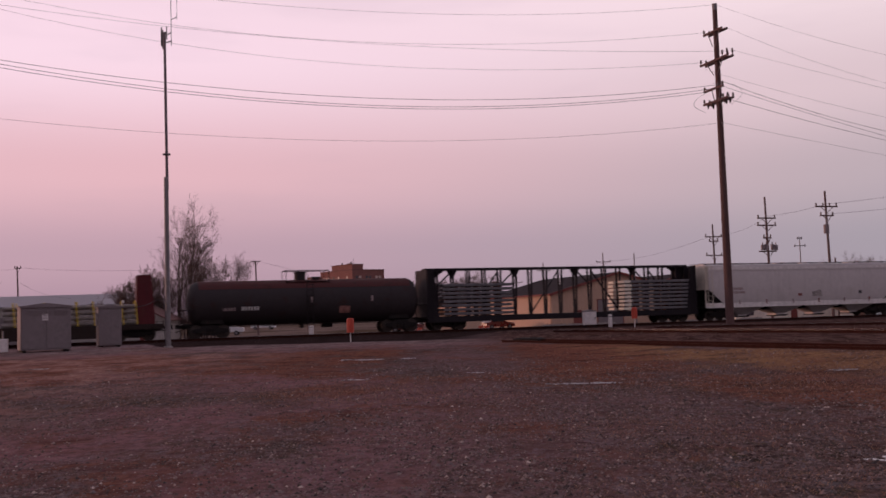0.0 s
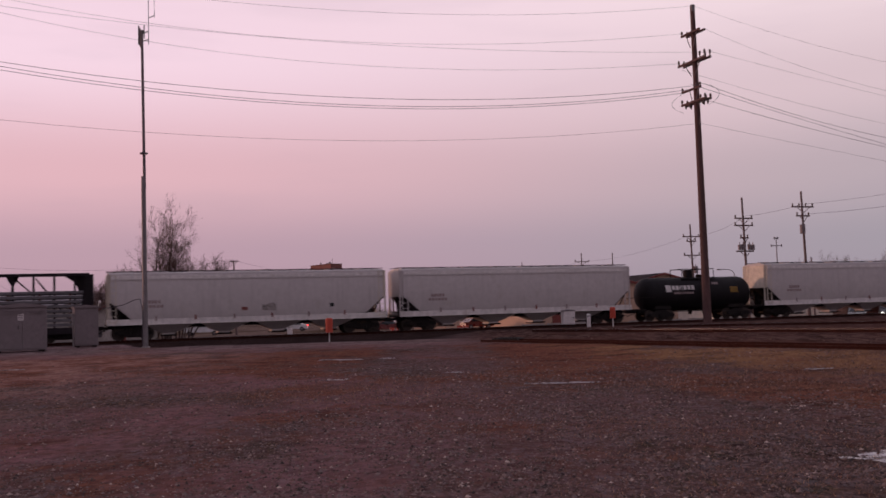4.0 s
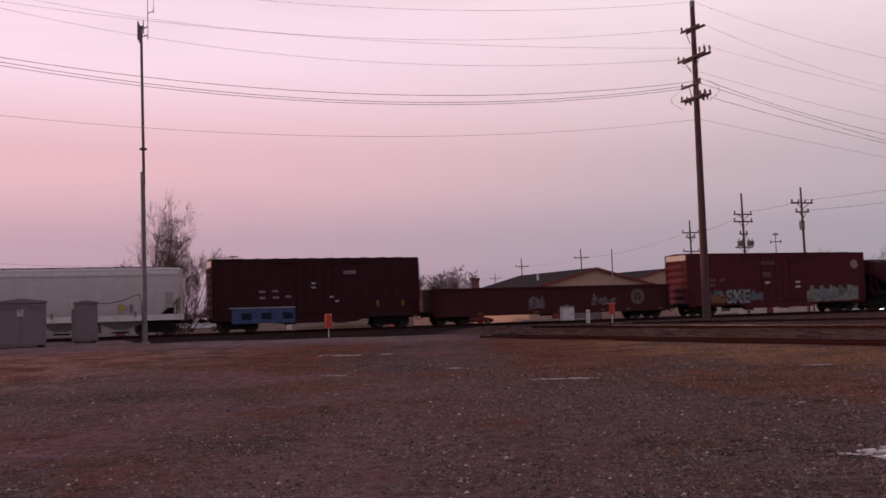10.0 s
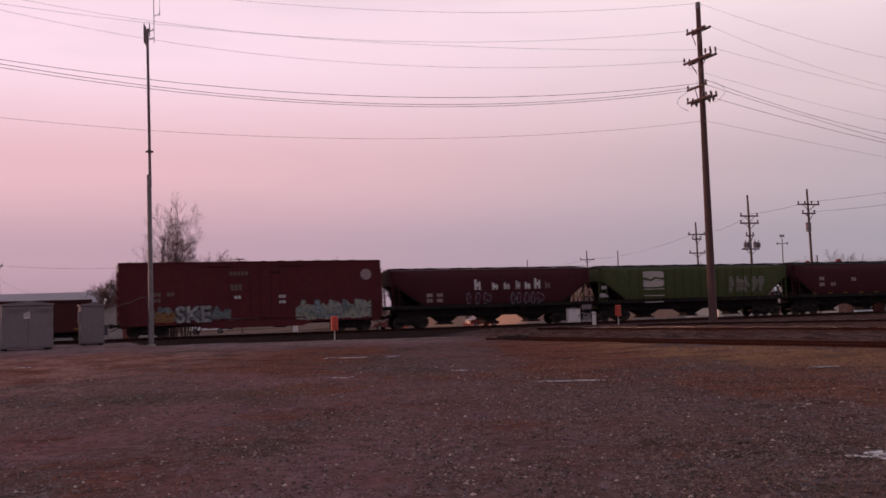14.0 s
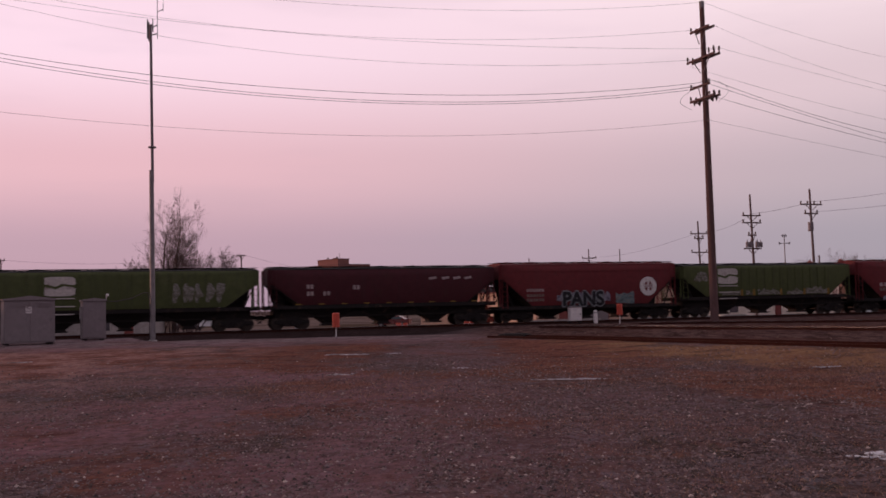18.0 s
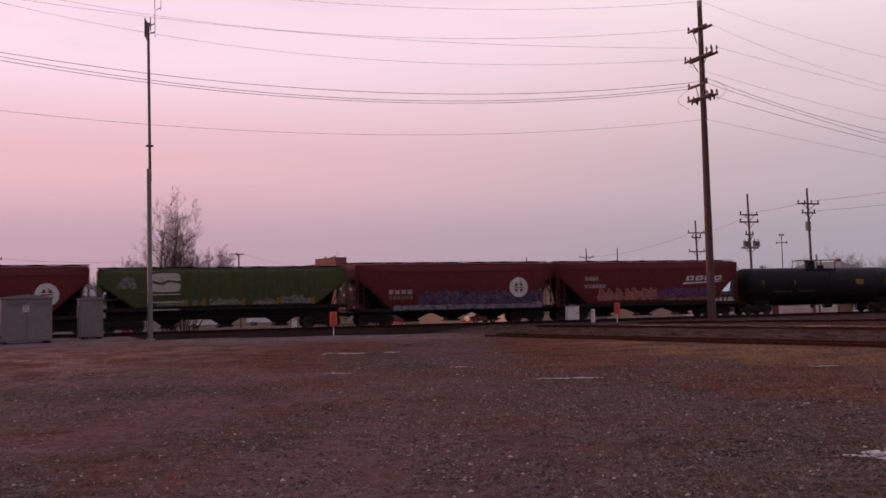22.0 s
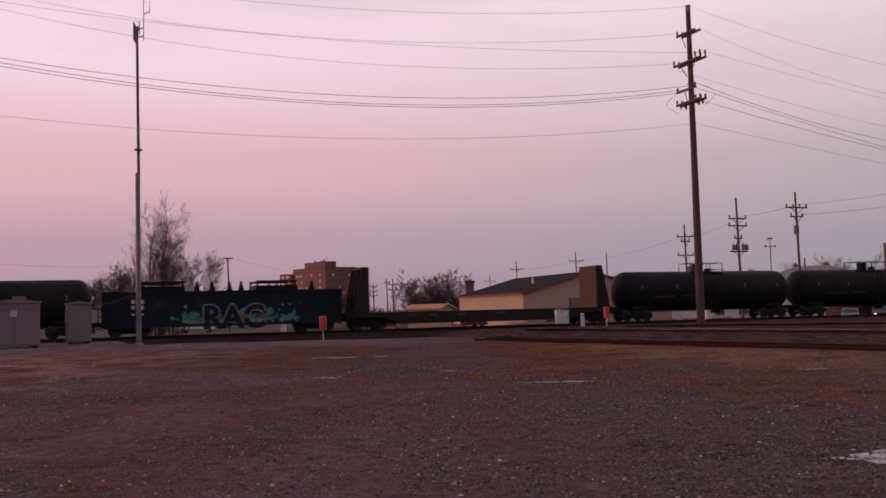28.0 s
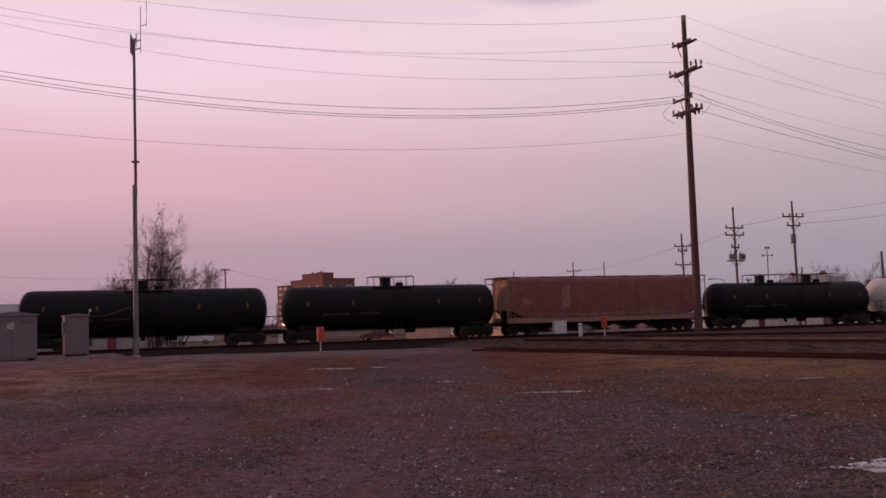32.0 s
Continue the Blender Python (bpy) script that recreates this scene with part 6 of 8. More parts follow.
    for curves, s0, s1, r in ((left, -62, 0, 0.015), (right, 0, 34, 0.015)):
        for off, a, b, c, *more in curves:
            bm = B()
            n = 26
            pts = []
            for i in range(n + 1):
                s = s0 + (s1 - s0) * i / n
                q = base + AXIS * (s + lean * 0.9) + NEAR * off
                pts.append(Vector((q.x, q.y, a * s * s + b * s + c - (more[0] * s * s * (s + 28) if more else 0))))
            string(bm, pts, r if 15 < c < 18 else r * 0.55)
            lone("overhead_wire", bm, WIRE, "thin dark overhead wire sagging between poles", "wire", group="overhead wires")


pole_line()


def radio_mast():
    x, y = -17.21, 56.74
    p = thing("radio_mast", "slim grey steel radio mast with antennas at the top", "mast", stand(x, y))
    lean = -0.045
    bm = B()
    rod(bm, (0, 0, -0.1), (lean * 0.53, 0, 9.7), 0.145, 0.125, n=14)
    low = part("lower_tube", bm, MAST_STEEL, p, smooth_shade=True)
    bm = B()
    rod(bm, (0.06 + lean * 0.5, 0, 9.0), (0.03 + lean, 0, 18.1), 0.085, 0.075, n=12)
    part("upper_tube", bm, MAST_DARK, p, smooth_shade=True)
    bm = B()
    rod(bm, (0.05 + lean * 0.6, 0, 10.98), (0.05 + lean * 0.6, 0, 11.06), 0.22, n=14)
    part("joint_collar", bm, MAST_DARK, p)
    bm = B()
    rod(bm, (0, 0, -0.08), (0, 0, 0.06), 0.24, n=14)
    part("foundation", bm, CONCRETE, p)
    for dx, z0, z1, r in ((-0.18, 17.35, 18.45, 0.042), (-0.10, 17.2, 18.3, 0.04), (0.13, 17.7, 18.5, 0.03)):
        bm = B()
        rod(bm, (lean + dx, 0.1, z0), (lean + dx, 0.1, z1), r, n=8)
        box(bm, lean + min(0, dx), lean + max(0.02, dx), -0.03, 0.12, (z0 + z1) / 2 - 0.05, (z0 + z1) / 2 + 0.05)
        part("panel_antenna", bm, MAST_DARK, p)
    bm = B()
    beam(bm, (lean, 0, 17.9), (lean + 0.42, 0, 18.1), 0.05, 0.05)
    part("side_arm", bm, MAST_DARK, p)
    bm = B()
    beam(bm, (lean, 0, 17.5), (lean + 0.42, 0, 17.6), 0.05, 0.05)
    part("side_arm", bm, MAST_DARK, p)
    bm = B()
    rod(bm, (lean + 0.42, 0, 17.3), (lean + 0.42, 0, 20.0), 0.022, n=6)
    beam(bm, (lean + 0.42, 0, 18.85), (lean + 0.76, 0, 19.0), 0.035, 0.035)
    rod(bm, (lean + 0.76, 0, 18.85), (lean + 0.76, 0, 19.3), 0.018, n=6)
    rod(bm, (lean + 0.76, 0, 19.75), (lean + 0.76, 0, 20.4), 0.018, n=6)
    rod(bm, (lean + 0.76, 0, 19.2), (lean + 0.76, 0, 19.8), 0.01, n=4)
    part("dipole_antenna", bm, MAST_DARK, p)
    # feed line from the cabinet roof to the mast and down it
    bm = B()
    pts = [Vector((-3.55, 0.9, 2.42)), Vector((-3.0, 0.75, 2.32)), Vector((-2.2, 0.5, 2.30)), Vector((-1.3, 0.3, 2.45)), Vector((-0.6, 0.1, 2.72)), Vector((-0.28, -0.05, 2.74)), Vector((-0.14, -0.14, 2.3)), Vector((-0.1, -0.16, 1.5)), Vector((-0.16, -0.15, 0.8)), Vector((-0.12, -0.15, 0.1))]
    for a, b in zip(pts, pts[1:]):
        rod(bm, a, b, 0.022, n=5)
    part("feed_cable", bm, WIRE, p, "black feed cable")


radio_mast()


def cabinet(x, y, rz, w, d, h, label, sign=True, ridge=0.16):
    """A signal equipment house: walls, shallow hipped lid with overhang, doors, vents, skids."""
    c = thing("signal_cabinet", label, "equipment cabinet", stand(x, y, rz), group="trackside cabinets")
    bm = B()
    box(bm, -w, 0, 0, d, 0.10, h - 0.18)
    part("body", bm, CABINET, c, bevel=0.02)
    bm = B()
    loft(bm, [[Vector((-w - 0.06, yy, h - 0.18)), Vector((0.06, yy, h - 0.18)), Vector((0.06, yy, h - 0.10)), Vector((-w / 2, yy, h - 0.10 + ridge)), Vector((-w - 0.06, yy, h - 0.10))] for yy in (-0.07, d + 0.07)])
    part("lid", bm, CABINET, c)
    n = 2 if w > 2 else 1
    for k in range(n):
        bm = B()
        x0 = -w + 0.06 + k * (w - 0.06) / n
        x1 = x0 + (w - 0.18) / n
        box(bm, x0, x1, -0.025, 0.01, 0.18, h - 0.28)
        door = part("door", bm, CABINET, c, bevel=0.01)
        bm = B()
        rod(bm, (x1 - 0.12, -0.07, h * 0.48), (x1 - 0.12, -0.07, h * 0.56), 0.018, n=6)
        box(bm, x1 - 0.16, x1 - 0.08, -0.06, -0.025, h * 0.50, h * 0.54)
        part("handle", bm, MAST_STEEL, door)
        for z in (0.4, h - 0.55):
            bm = B()
            rod(bm, (x0 + 0.01, -0.03, z), (x0 + 0.01, -0.03, z + 0.14), 0.02, n=6)
            part("hinge", bm, MAST_STEEL, door)
    if w > 2:
        for x0, x1 in ((-w * 0.86, -w * 0.52), (-w * 0.34, -w * 0.08)):
            bm = B()
            for i in range(5):
                box(bm, x0, x1, -0.05, -0.02, h - 0.56 + i * 0.05, h - 0.53 + i * 0.05)
            part("vent", bm, CABINET, c, "louvred vent")
    if sign:
        bm = B()
        box(bm, -w * 0.58, -w * 0.46, -0.034, -0.024, h * 0.66, h * 0.66 + 0.34)
        s = part("sign_plate", bm, WHITE_PAINT, c, "small white sign plate")
        bm = B()
        for i in range(3):
            box(bm, -w * 0.57, -w * 0.47, -0.038, -0.034, h * 0.66 + 0.06 + i * 0.09, h * 0.66 + 0.10 + i * 0.09)
        part("lettering", bm, MAST_DARK, s)
    else:
        bm = B()
        box(bm, -w - 0.12, -w + 0.0, 0.1, 0.35, h * 0.52, h * 0.80)
        m = part("meter_box", bm, MAST_STEEL, c)
        bm = B()
        rod(bm, (-w - 0.06, 0.22, 0.0), (-w - 0.06, 0.22, h * 0.52), 0.03, n=6)
        part("conduit", bm, MAST_STEEL, m)
        bm = B()
        rod(bm, (0.03, 0.1, h - 0.2), (0.03, 0.1, h + 0.12), 0.02, n=6)
        rod(bm, (0.03, 0.02, h + 0.14), (0.12, -0.02, h + 0.16), 0.075, n=8)
        part("cabinet_lamp", bm, WHITE_PAINT, c)
    for x0 in (-w + 0.1, -0.25):
        bm = B()
        box(bm, x0, x0 + 0.15, -0.02, d, -0.1, 0.10)
        part("skid", bm, STEEL_DARK, c)


cabinet(-21.35, 53.2, 30, 2.50, 1.7, 2.52, "large grey aluminium signal cabinet with a white sign plate")
cabinet(-20.10, 57.4, 27, 1.28, 1.1, 2.42, "narrow grey signal cabinet with a meter box", sign=False, ridge=0.10)


def pedestal():
    p = thing("cable_pedestal", "small white cable pedestal on a steel post", "pedestal", stand(-24.5, 52.0, 20))
    bm = B()
    box(bm, -0.28, 0.28, -0.2, 0.2, 0.05, 0.75)
    part("housing", bm, WHITE_PAINT, p, bevel=0.03)
    bm = B()
    rod(bm, (0, 0.25, -0.1), (0, 0.25, 1.15), 0.05, n=8)
    part("post", bm, MAST_STEEL, p)


pedestal()


def cable_marker(x, y, rz):
    p = thing("cable_marker", "orange plastic marker sleeve on a pale steel post", "marker post", stand(x, y, rz), group="cable markers")
    bm = B()
    rod(bm, (0, 0, -0.15), (0, 0, 0.75), 0.035, n=8)
    part("post", bm, WHITE_PAINT, p)
    bm = B()
    rod(bm, (0, 0, 0.62), (0, 0, 1.36), 0.21, n=14)
    rod(bm, (0, 0, 1.36), (0, 0, 1.42), 0.21, 0.15, n=14)
    part("sleeve", bm, ORANGE, p, smooth_shade=True)


cable_marker(-6.78, 56.11, 0)
cable_marker(11.72, 73.0, 0)


def white_post(x, y, h, r):
    p = thing("white_post", "short white painted post with a dark cap band", "post", stand(x, y), group="white posts")
    bm = B()
    rod(bm, (0, 0, -0.1), (0, 0, h), r, n=12)
    rod(bm, (0, 0, h), (0, 0, h + 0.04), r, r * 0.6, n=12)
    part("post", bm, WHITE_PAINT, p, smooth_shade=True)
    bm = B()
    rod(bm, (0, 0, h - 0.16), (0, 0, h - 0.10), r + 0.004, n=12)
    part("band", bm, SPRAY_GREY, p)


white_post(10.26, 75.1, 0.93, 0.15)
white_post(-20.85, 130.4, 1.1, 0.33)


def relay_box():
    p = thing("relay_box", "pale grey relay box on four short legs", "relay box", stand(8.75, 75.3, 12))
    bm = B()
    box(bm, -0.46, 0.46, -0.28, 0.28, 0.22, 1.22)
    part("body", bm, WHITE_PAINT, p, bevel=0.02)
    bm = B()
    loft(bm, [[Vector((x, y, z)) for x, z in ((-0.5, 1.22), (0.5, 1.22), (0.5, 1.26), (0, 1.34), (-0.5, 1.26))] for y in (-0.32, 0.32)])
    part("lid", bm, CABINET, p)
    bm = B()
    box(bm, -0.42, 0.42, -0.30, -0.28, 0.28, 1.15)
    d = part("door", bm, WHITE_PAINT, p)
    bm = B()
    box(bm, 0.30, 0.36, -0.33, -0.30, 0.66, 0.78)
    part("handle", bm, STEEL_DARK, d)
    for x in (-0.38, 0.38):
        for y in (-0.22, 0.22):
            bm = B()
            box(bm, x - 0.04, x + 0.04, y - 0.04, y + 0.04, -0.1, 0.23)
            part("leg", bm, STEEL_DARK, p)


relay_box()


def drain_plate():
    x, y = 2.6, 46.2
    p = thing("drain_cover", "dark flat steel cover in the gravel", "drain cover", stand(x, y, -25))
    bm = B()
    box(bm, -0.62, 0.62, -0.5, 0.5, -0.05, 0.13)
    part("frame", bm, STEEL_DARK, p, bevel=0.02)
    bm = B()
    for i in range(6):
        box(bm, -0.5 + i * 0.18, -0.42 + i * 0.18, -0.42, 0.42, 0.13, 0.16)
    part("grating", bm, STEEL_DARK, p)


drain_plate()

# ---- puddles skinned with ice ----
ICE = bpy.data.materials.new("ice_and_meltwater")
ICE.use_nodes = True
_t = ICE.node_tree
_b = _t.nodes["Principled BSDF"]
_n = _t.nodes.new("ShaderNodeTexNoise")
_n.inputs["Scale"].default_value, _n.inputs["Detail"].default_value = 3.0, 5
_c = _t.nodes.new("ShaderNodeTexCoord")
_t.links.new(_c.outputs["Object"], _n.inputs["Vector"])
_t.links.new(mix_rgb(_t, (0.16, 0.14, 0.15), (0.58, 0.56, 0.60), map_range(_t, _n.outputs[0], 0.35, 0.62)), _b.inputs["Base Color"])
_t.links.new(map_range(_t, _n.outputs[0], 0.3, 0.7, 0.12, 0.55), _b.inputs["Roughness"])


def puddle(x, y, rx, ry, seed, holes=0.3):
    """A ragged cluster of flat ice patches."""
    rnd = random.Random(seed)
    bm = B()
    n = int(46 * max(0.6, rx))
    for i in range(n):
        a, q = rnd.uniform(0, math.tau), rnd.uniform(0, 1) ** 0.7
        cx, cy = rx * q * math.cos(a), ry * q * math.sin(a)
        r = rnd.uniform(0.05, 0.20) * max(0.35, 1 - q)
        ring = []
        for j in range(9):
            u = j * math.tau / 9
            px, py = cx + r * rnd.uniform(0.7, 1.3) * 1.9 * math.cos(u) * min(1.4, rx), cy + r * rnd.uniform(0.6, 1.3) * 0.6 * math.sin(u) * min(1.2, max(0.4, ry * 2))
            ring.append(Vector((px, py, 0)))
        z = fine_z(x + cx, y + cy) - 0.012 + 0.0006 * i
        loft(bm, [[Vector((p.x, p.y, -0.02 + z)) for p in ring], [Vector((p.x * 0.995, p.y * 0.995, z)) for p in ring]])
    lone("ice_puddle", bm, ICE, "thin grey ice on a shallow puddle in the gravel", "puddle", pose(x, y, 0), group="icy puddles", kind="structure")


def melting_ice():
    """A larger patch of broken ice, full of holes where stones come through."""
    rnd = random.Random(31)
    bm = B()
    for i in range(1100):
        u, v = rnd.uniform(-1, 1), rnd.uniform(-1, 1)
        edge = abs(v) + max(0.0, -u) ** 2 * 0.75 + 0.35 * noise.noise((u * 3, v * 2, 4))
        if edge > 0.78 or noise.noise((u * 8, v * 4, 9)) > 0.30:
            continue
        cx, cy = 4.95 + 0.85 * u, 10.78 + 0.50 * v
        r = rnd.uniform(0.018, 0.045)
        ring = [Vector((cx + r * rnd.uniform(0.7, 1.4) * math.cos(j * math.tau / 8), cy + r * rnd.uniform(0.7, 1.4) * math.sin(j * math.tau / 8), 0)) for j in range(8)]
        z = fine_z(cx, cy) - 0.017 + 0.000006 * i
        loft(bm, [[Vector((q.x, q.y, z - 0.02)) for q in ring], [Vector((q.x, q.y, z)) for q in ring]])
    lone("ice_puddle", bm, ICE, "broken white ice on a puddle with stones showing through", "puddle", group="icy puddles", kind="structure")


melting_ice()
puddle(-3.9, 34.9, 0.9, 0.28, 2)
puddle(-2.3, 35.0, 0.35, 0.16, 3)
puddle(-2.95, 25.35, 0.38, 0.16, 4)
puddle(2.15, 22.1, 0.62, 0.13, 5, holes=0.52)
puddle(2.85, 22.25, 0.36, 0.12, 6, holes=0.5)
puddle(0.1, 27.1, 0.28, 0.10, 7, holes=0.6)
puddle(8.6, 24.0, 0.4, 0.12, 8)
puddle(-15.0, 34.5, 0.5, 0.15, 10)


# ---- loose stones and dead grass on the lot ----
STONE = bpy.data.materials.new("loose_stone")
STONE.use_nodes = True
_t = STONE.node_tree
_b = _t.nodes["Principled BSDF"]
_g = _t.nodes.new("ShaderNodeNewGeometry")
_t.links.new(ramp(_t, [(0.0, (0.026, 0.016, 0.015)), (0.28, (0.072, 0.043, 0.037)), (0.52, (0.145, 0.074, 0.062)), (0.76, (0.150, 0.110, 0.112)), (0.965, (0.22, 0.148, 0.134)), (1.0, (0.46, 0.36, 0.32))], _g.outputs["Random Per Island"]), _b.inputs["Base Color"])
_b.inputs["Roughness"].default_value = 0.85
DRY = bpy.data.materials.new("dead_grass_blades")
DRY.use_nodes = True
_t = DRY.node_tree
_b = _t.nodes["Principled BSDF"]
_g = _t.nodes.new("ShaderNodeNewGeometry")
_t.links.new(ramp(_t, [(0.0, (0.12, 0.046, 0.032)), (0.5, (0.22, 0.10, 0.063)), (1.0, (0.38, 0.21, 0.12))], _g.outputs["Random Per Island"]), _b.inputs["Base Color"])
_b.inputs["Roughness"].default_value = 0.9


def scatter_mesh(name, verts, faces, material, label, category):
    me = bpy.data.meshes.new(name)
    me.from_pydata(verts, [], faces)
    me.materials.append(material)
    tagged(new(name, me), label, category, kind="stuff")


def lot_points(n, y0, y1, rnd, power=2.0):
    """Places over the part of the lot that the camera overlooks, denser nearby."""
    for _ in range(n):
        y = y0 + (y1 - y0) * rnd.random() ** power
        x = rnd.uniform(-0.50, 0.50) * y
        yield x, y


def grass_cover(x, y):
    """How much of the ground the dead grass covers."""
    patch = noise.noise((x * 0.16 + 9, y * 0.22, 2)) + 0.5 * noise.noise((x * 0.6, y * 0.9, 4))
    strip = (x - 7.44) * 0.855 + (y - 37.2) * 0.52
    left = smooth(23, 31, y) * smooth(48, 39, y) * smooth(-1.5, -6, x)
    right = smooth(20, 28, y + 1.3 * x) * smooth(0.2, -1.6, strip) * smooth(0, 3.5, x)
    return max(0.8 * left, 0.85 * right, 0.34) + 0.85 * patch - 0.30


def scatter():
    rnd = random.Random(77)
    verts, faces = [], []
    base = [(1, 0, 0), (0.3, 0.95, 0), (-0.8, 0.6, 0), (-0.8, -0.6, 0), (0.3, -0.95, 0), (0.1, 0.05, 0.9)]
    tris = [(0, 1, 5), (1, 2, 5), (2, 3, 5), (3, 4, 5), (4, 0, 5)]
    for x, y in lot_points(230000, 7.0, 36, rnd, 1.35):
        drift = noise.noise((x * 0.55 + 3, y * 0.4, 8)) + 0.7 * noise.noise((x * 1.9, y * 1.3, 5))
        bare = (1 - 0.80 * min(1, max(0, grass_cover(x, y)))) * (0.42 + 0.58 * smooth(-4.5, 1.5, x)) * smooth(38, 24, y)
        if rnd.random() > (0.58 + 0.75 * drift) * bare:
            continue
        r = min(0.034, 0.0085 * (1 + 0.022 * y) * math.exp(rnd.gauss(0.08, 0.46)))
        a, k = rnd.uniform(0, math.tau), len(verts)
        z = fine_z(x, y) - 0.02
        for bx, by, bz in base:
            q = r * rnd.uniform(0.75, 1.25)
            verts.append((x + q * (bx * math.cos(a) - by * math.sin(a)), y + q * (bx * math.sin(a) + by * math.cos(a)), z + bz * q * 0.85))
        faces += [tuple(k + i for i in t) for t in tris]
    scatter_mesh("loose_stones", verts, faces, STONE, "scattered grey and pale loose stones on the lot", "gravel")
    verts, faces = [], []
    for x, y in lot_points(60000, 8, 27, rnd, 1.1):
        if rnd.random() * 0.9 > grass_cover(x, y):
            continue
        z = fine_z(x, y) - 0.03
        s = 1 + y * 0.035
        for _ in range(3):
            a, h = rnd.uniform(0, math.tau), rnd.uniform(0.014, 0.042) * (0.6 + 0.030 * y)
            w = 0.0032 * s
            dx, dy = math.cos(a), math.sin(a)
            ox, oy = x + rnd.uniform(-0.3, 0.3) * s, y + rnd.uniform(-0.3, 0.3) * s
            k = len(verts)
            lean = rnd.uniform(1.0, 3.0) * h
            verts += [(ox - dx * w, oy - dy * w, z), (ox + dx * w, oy + dy * w, z), (ox - dy * lean, oy + dx * lean, z + h)]
            faces.append((k, k + 1, k + 2))
    scatter_mesh("dead_grass", verts, faces, DRY, "patches of short dead brown grass", "grass")


scatter()


# ---- behind the railway ----
TAN_WALL = surface("tan_metal_siding", (0.50, 0.33, 0.25), rough=0.7, vary=0.12, grain=3, stretch=(5, 5, 0.5), bump=0.15)
# the orange of the low sun is put into this roof colour
SHED_ROOF_LIT = surface("sunset_lit_roof", (0.55, 0.26, 0.15), rough=0.8, vary=0.25, grain=4, stretch=(1, 1, 6), bump=0.2)
ROOF_GREY = surface("dark_roof", (0.034, 0.027, 0.031), rough=0.95, vary=0.3, grain=3, bump=0.2, spec=0.03)
RED_TRIM = surface("red_trim", (0.21, 0.055, 0.05), rough=0.6, vary=0.15, grain=4, bump=0.05)
BRICK_TRIM = surface("weathered_window_surround", (0.20, 0.115, 0.10), rough=0.8, vary=0.15, grain=3, bump=0.05)
BRICK = surface("red_brick_far", (0.235, 0.102, 0.092), rough=0.9, vary=0.2, grain=2, patch=0.2, bump=0.1)
BRICK_DARK = surface("dark_brick_far", (0.165, 0.082, 0.078), rough=0.9, vary=0.2, grain=2, patch=0.2, bump=0.1)
WINDOW = surface("far_window", (0.10, 0.09, 0.105), rough=0.15, vary=0.3, grain=0.5, spec=0.6, bump=0)
# pale panes: the sky's reflection is put into the base colour
WINDOW_SKY = surface("sky_pale_window", (0.58, 0.44, 0.40), rough=0.5, vary=0.2, grain=0.5, bump=0)
TAN_BRICK = surface("tan_brick_far", (0.235, 0.125, 0.095), rough=0.9, vary=0.45, grain=3, patch=0.5, bump=0.2)
PALE_WALL = surface("pale_plaster", (0.74, 0.65, 0.57), rough=0.8, vary=0.15, grain=3, bump=0.1)
HOUSE_ROOF = surface("worn_grey_shingles", (0.27, 0.235, 0.24), rough=0.95, vary=0.25, grain=3, bump=0.2, spec=0.05)
GREY_ROOF = surface("grey_metal_roof", (0.23, 0.21, 0.24), rough=0.7, vary=0.1, grain=2, stretch=(1, 6, 1), bump=0.1)
BARK = surface("bare_bark", (0.105, 0.072, 0.070), rough=0.95, vary=0.3, grain=6, bump=0.3)
RUST_TWIG = surface("rusty_shrub_twigs", (0.135, 0.058, 0.046), rough=0.95, vary=0.35, grain=4, bump=0)
TWIG = surface("bare_twigs", (0.125, 0.078, 0.074), rough=0.95, vary=0.3, grain=4, bump=0)
CAR_WHITE = surface("white_car_paint", (0.62, 0.60, 0.62), rough=0.3, vary=0.05, grain=2, spec=0.5, bump=0)
CAR_RED = surface("red_car_paint", (0.12, 0.012, 0.012), rough=0.3, vary=0.05, grain=2, spec=0.5, bump=0)
CAR_DARK = surface("dark_car_paint", (0.05, 0.052, 0.06), rough=0.3, vary=0.05, grain=2, spec=0.5, bump=0)
GLASS_DARK = surface("car_glass", (0.02, 0.022, 0.028), rough=0.08, vary=0.1, grain=1, spec=0.6, bump=0)
TYRE = surface("tyre", (0.02, 0.02, 0.02), rough=0.9, vary=0.2, grain=5, bump=0)
HEADLIGHT = glowing("headlight_on", (1.0, 0.90, 0.80), 14.0)
TAILLIGHT = glowing("taillight_on", (1.0, 0.05, 0.04), 4.0)
STREET_GLOW = glowing("street_lamp_glow", (1.0, 0.62, 0.34), 20.0)


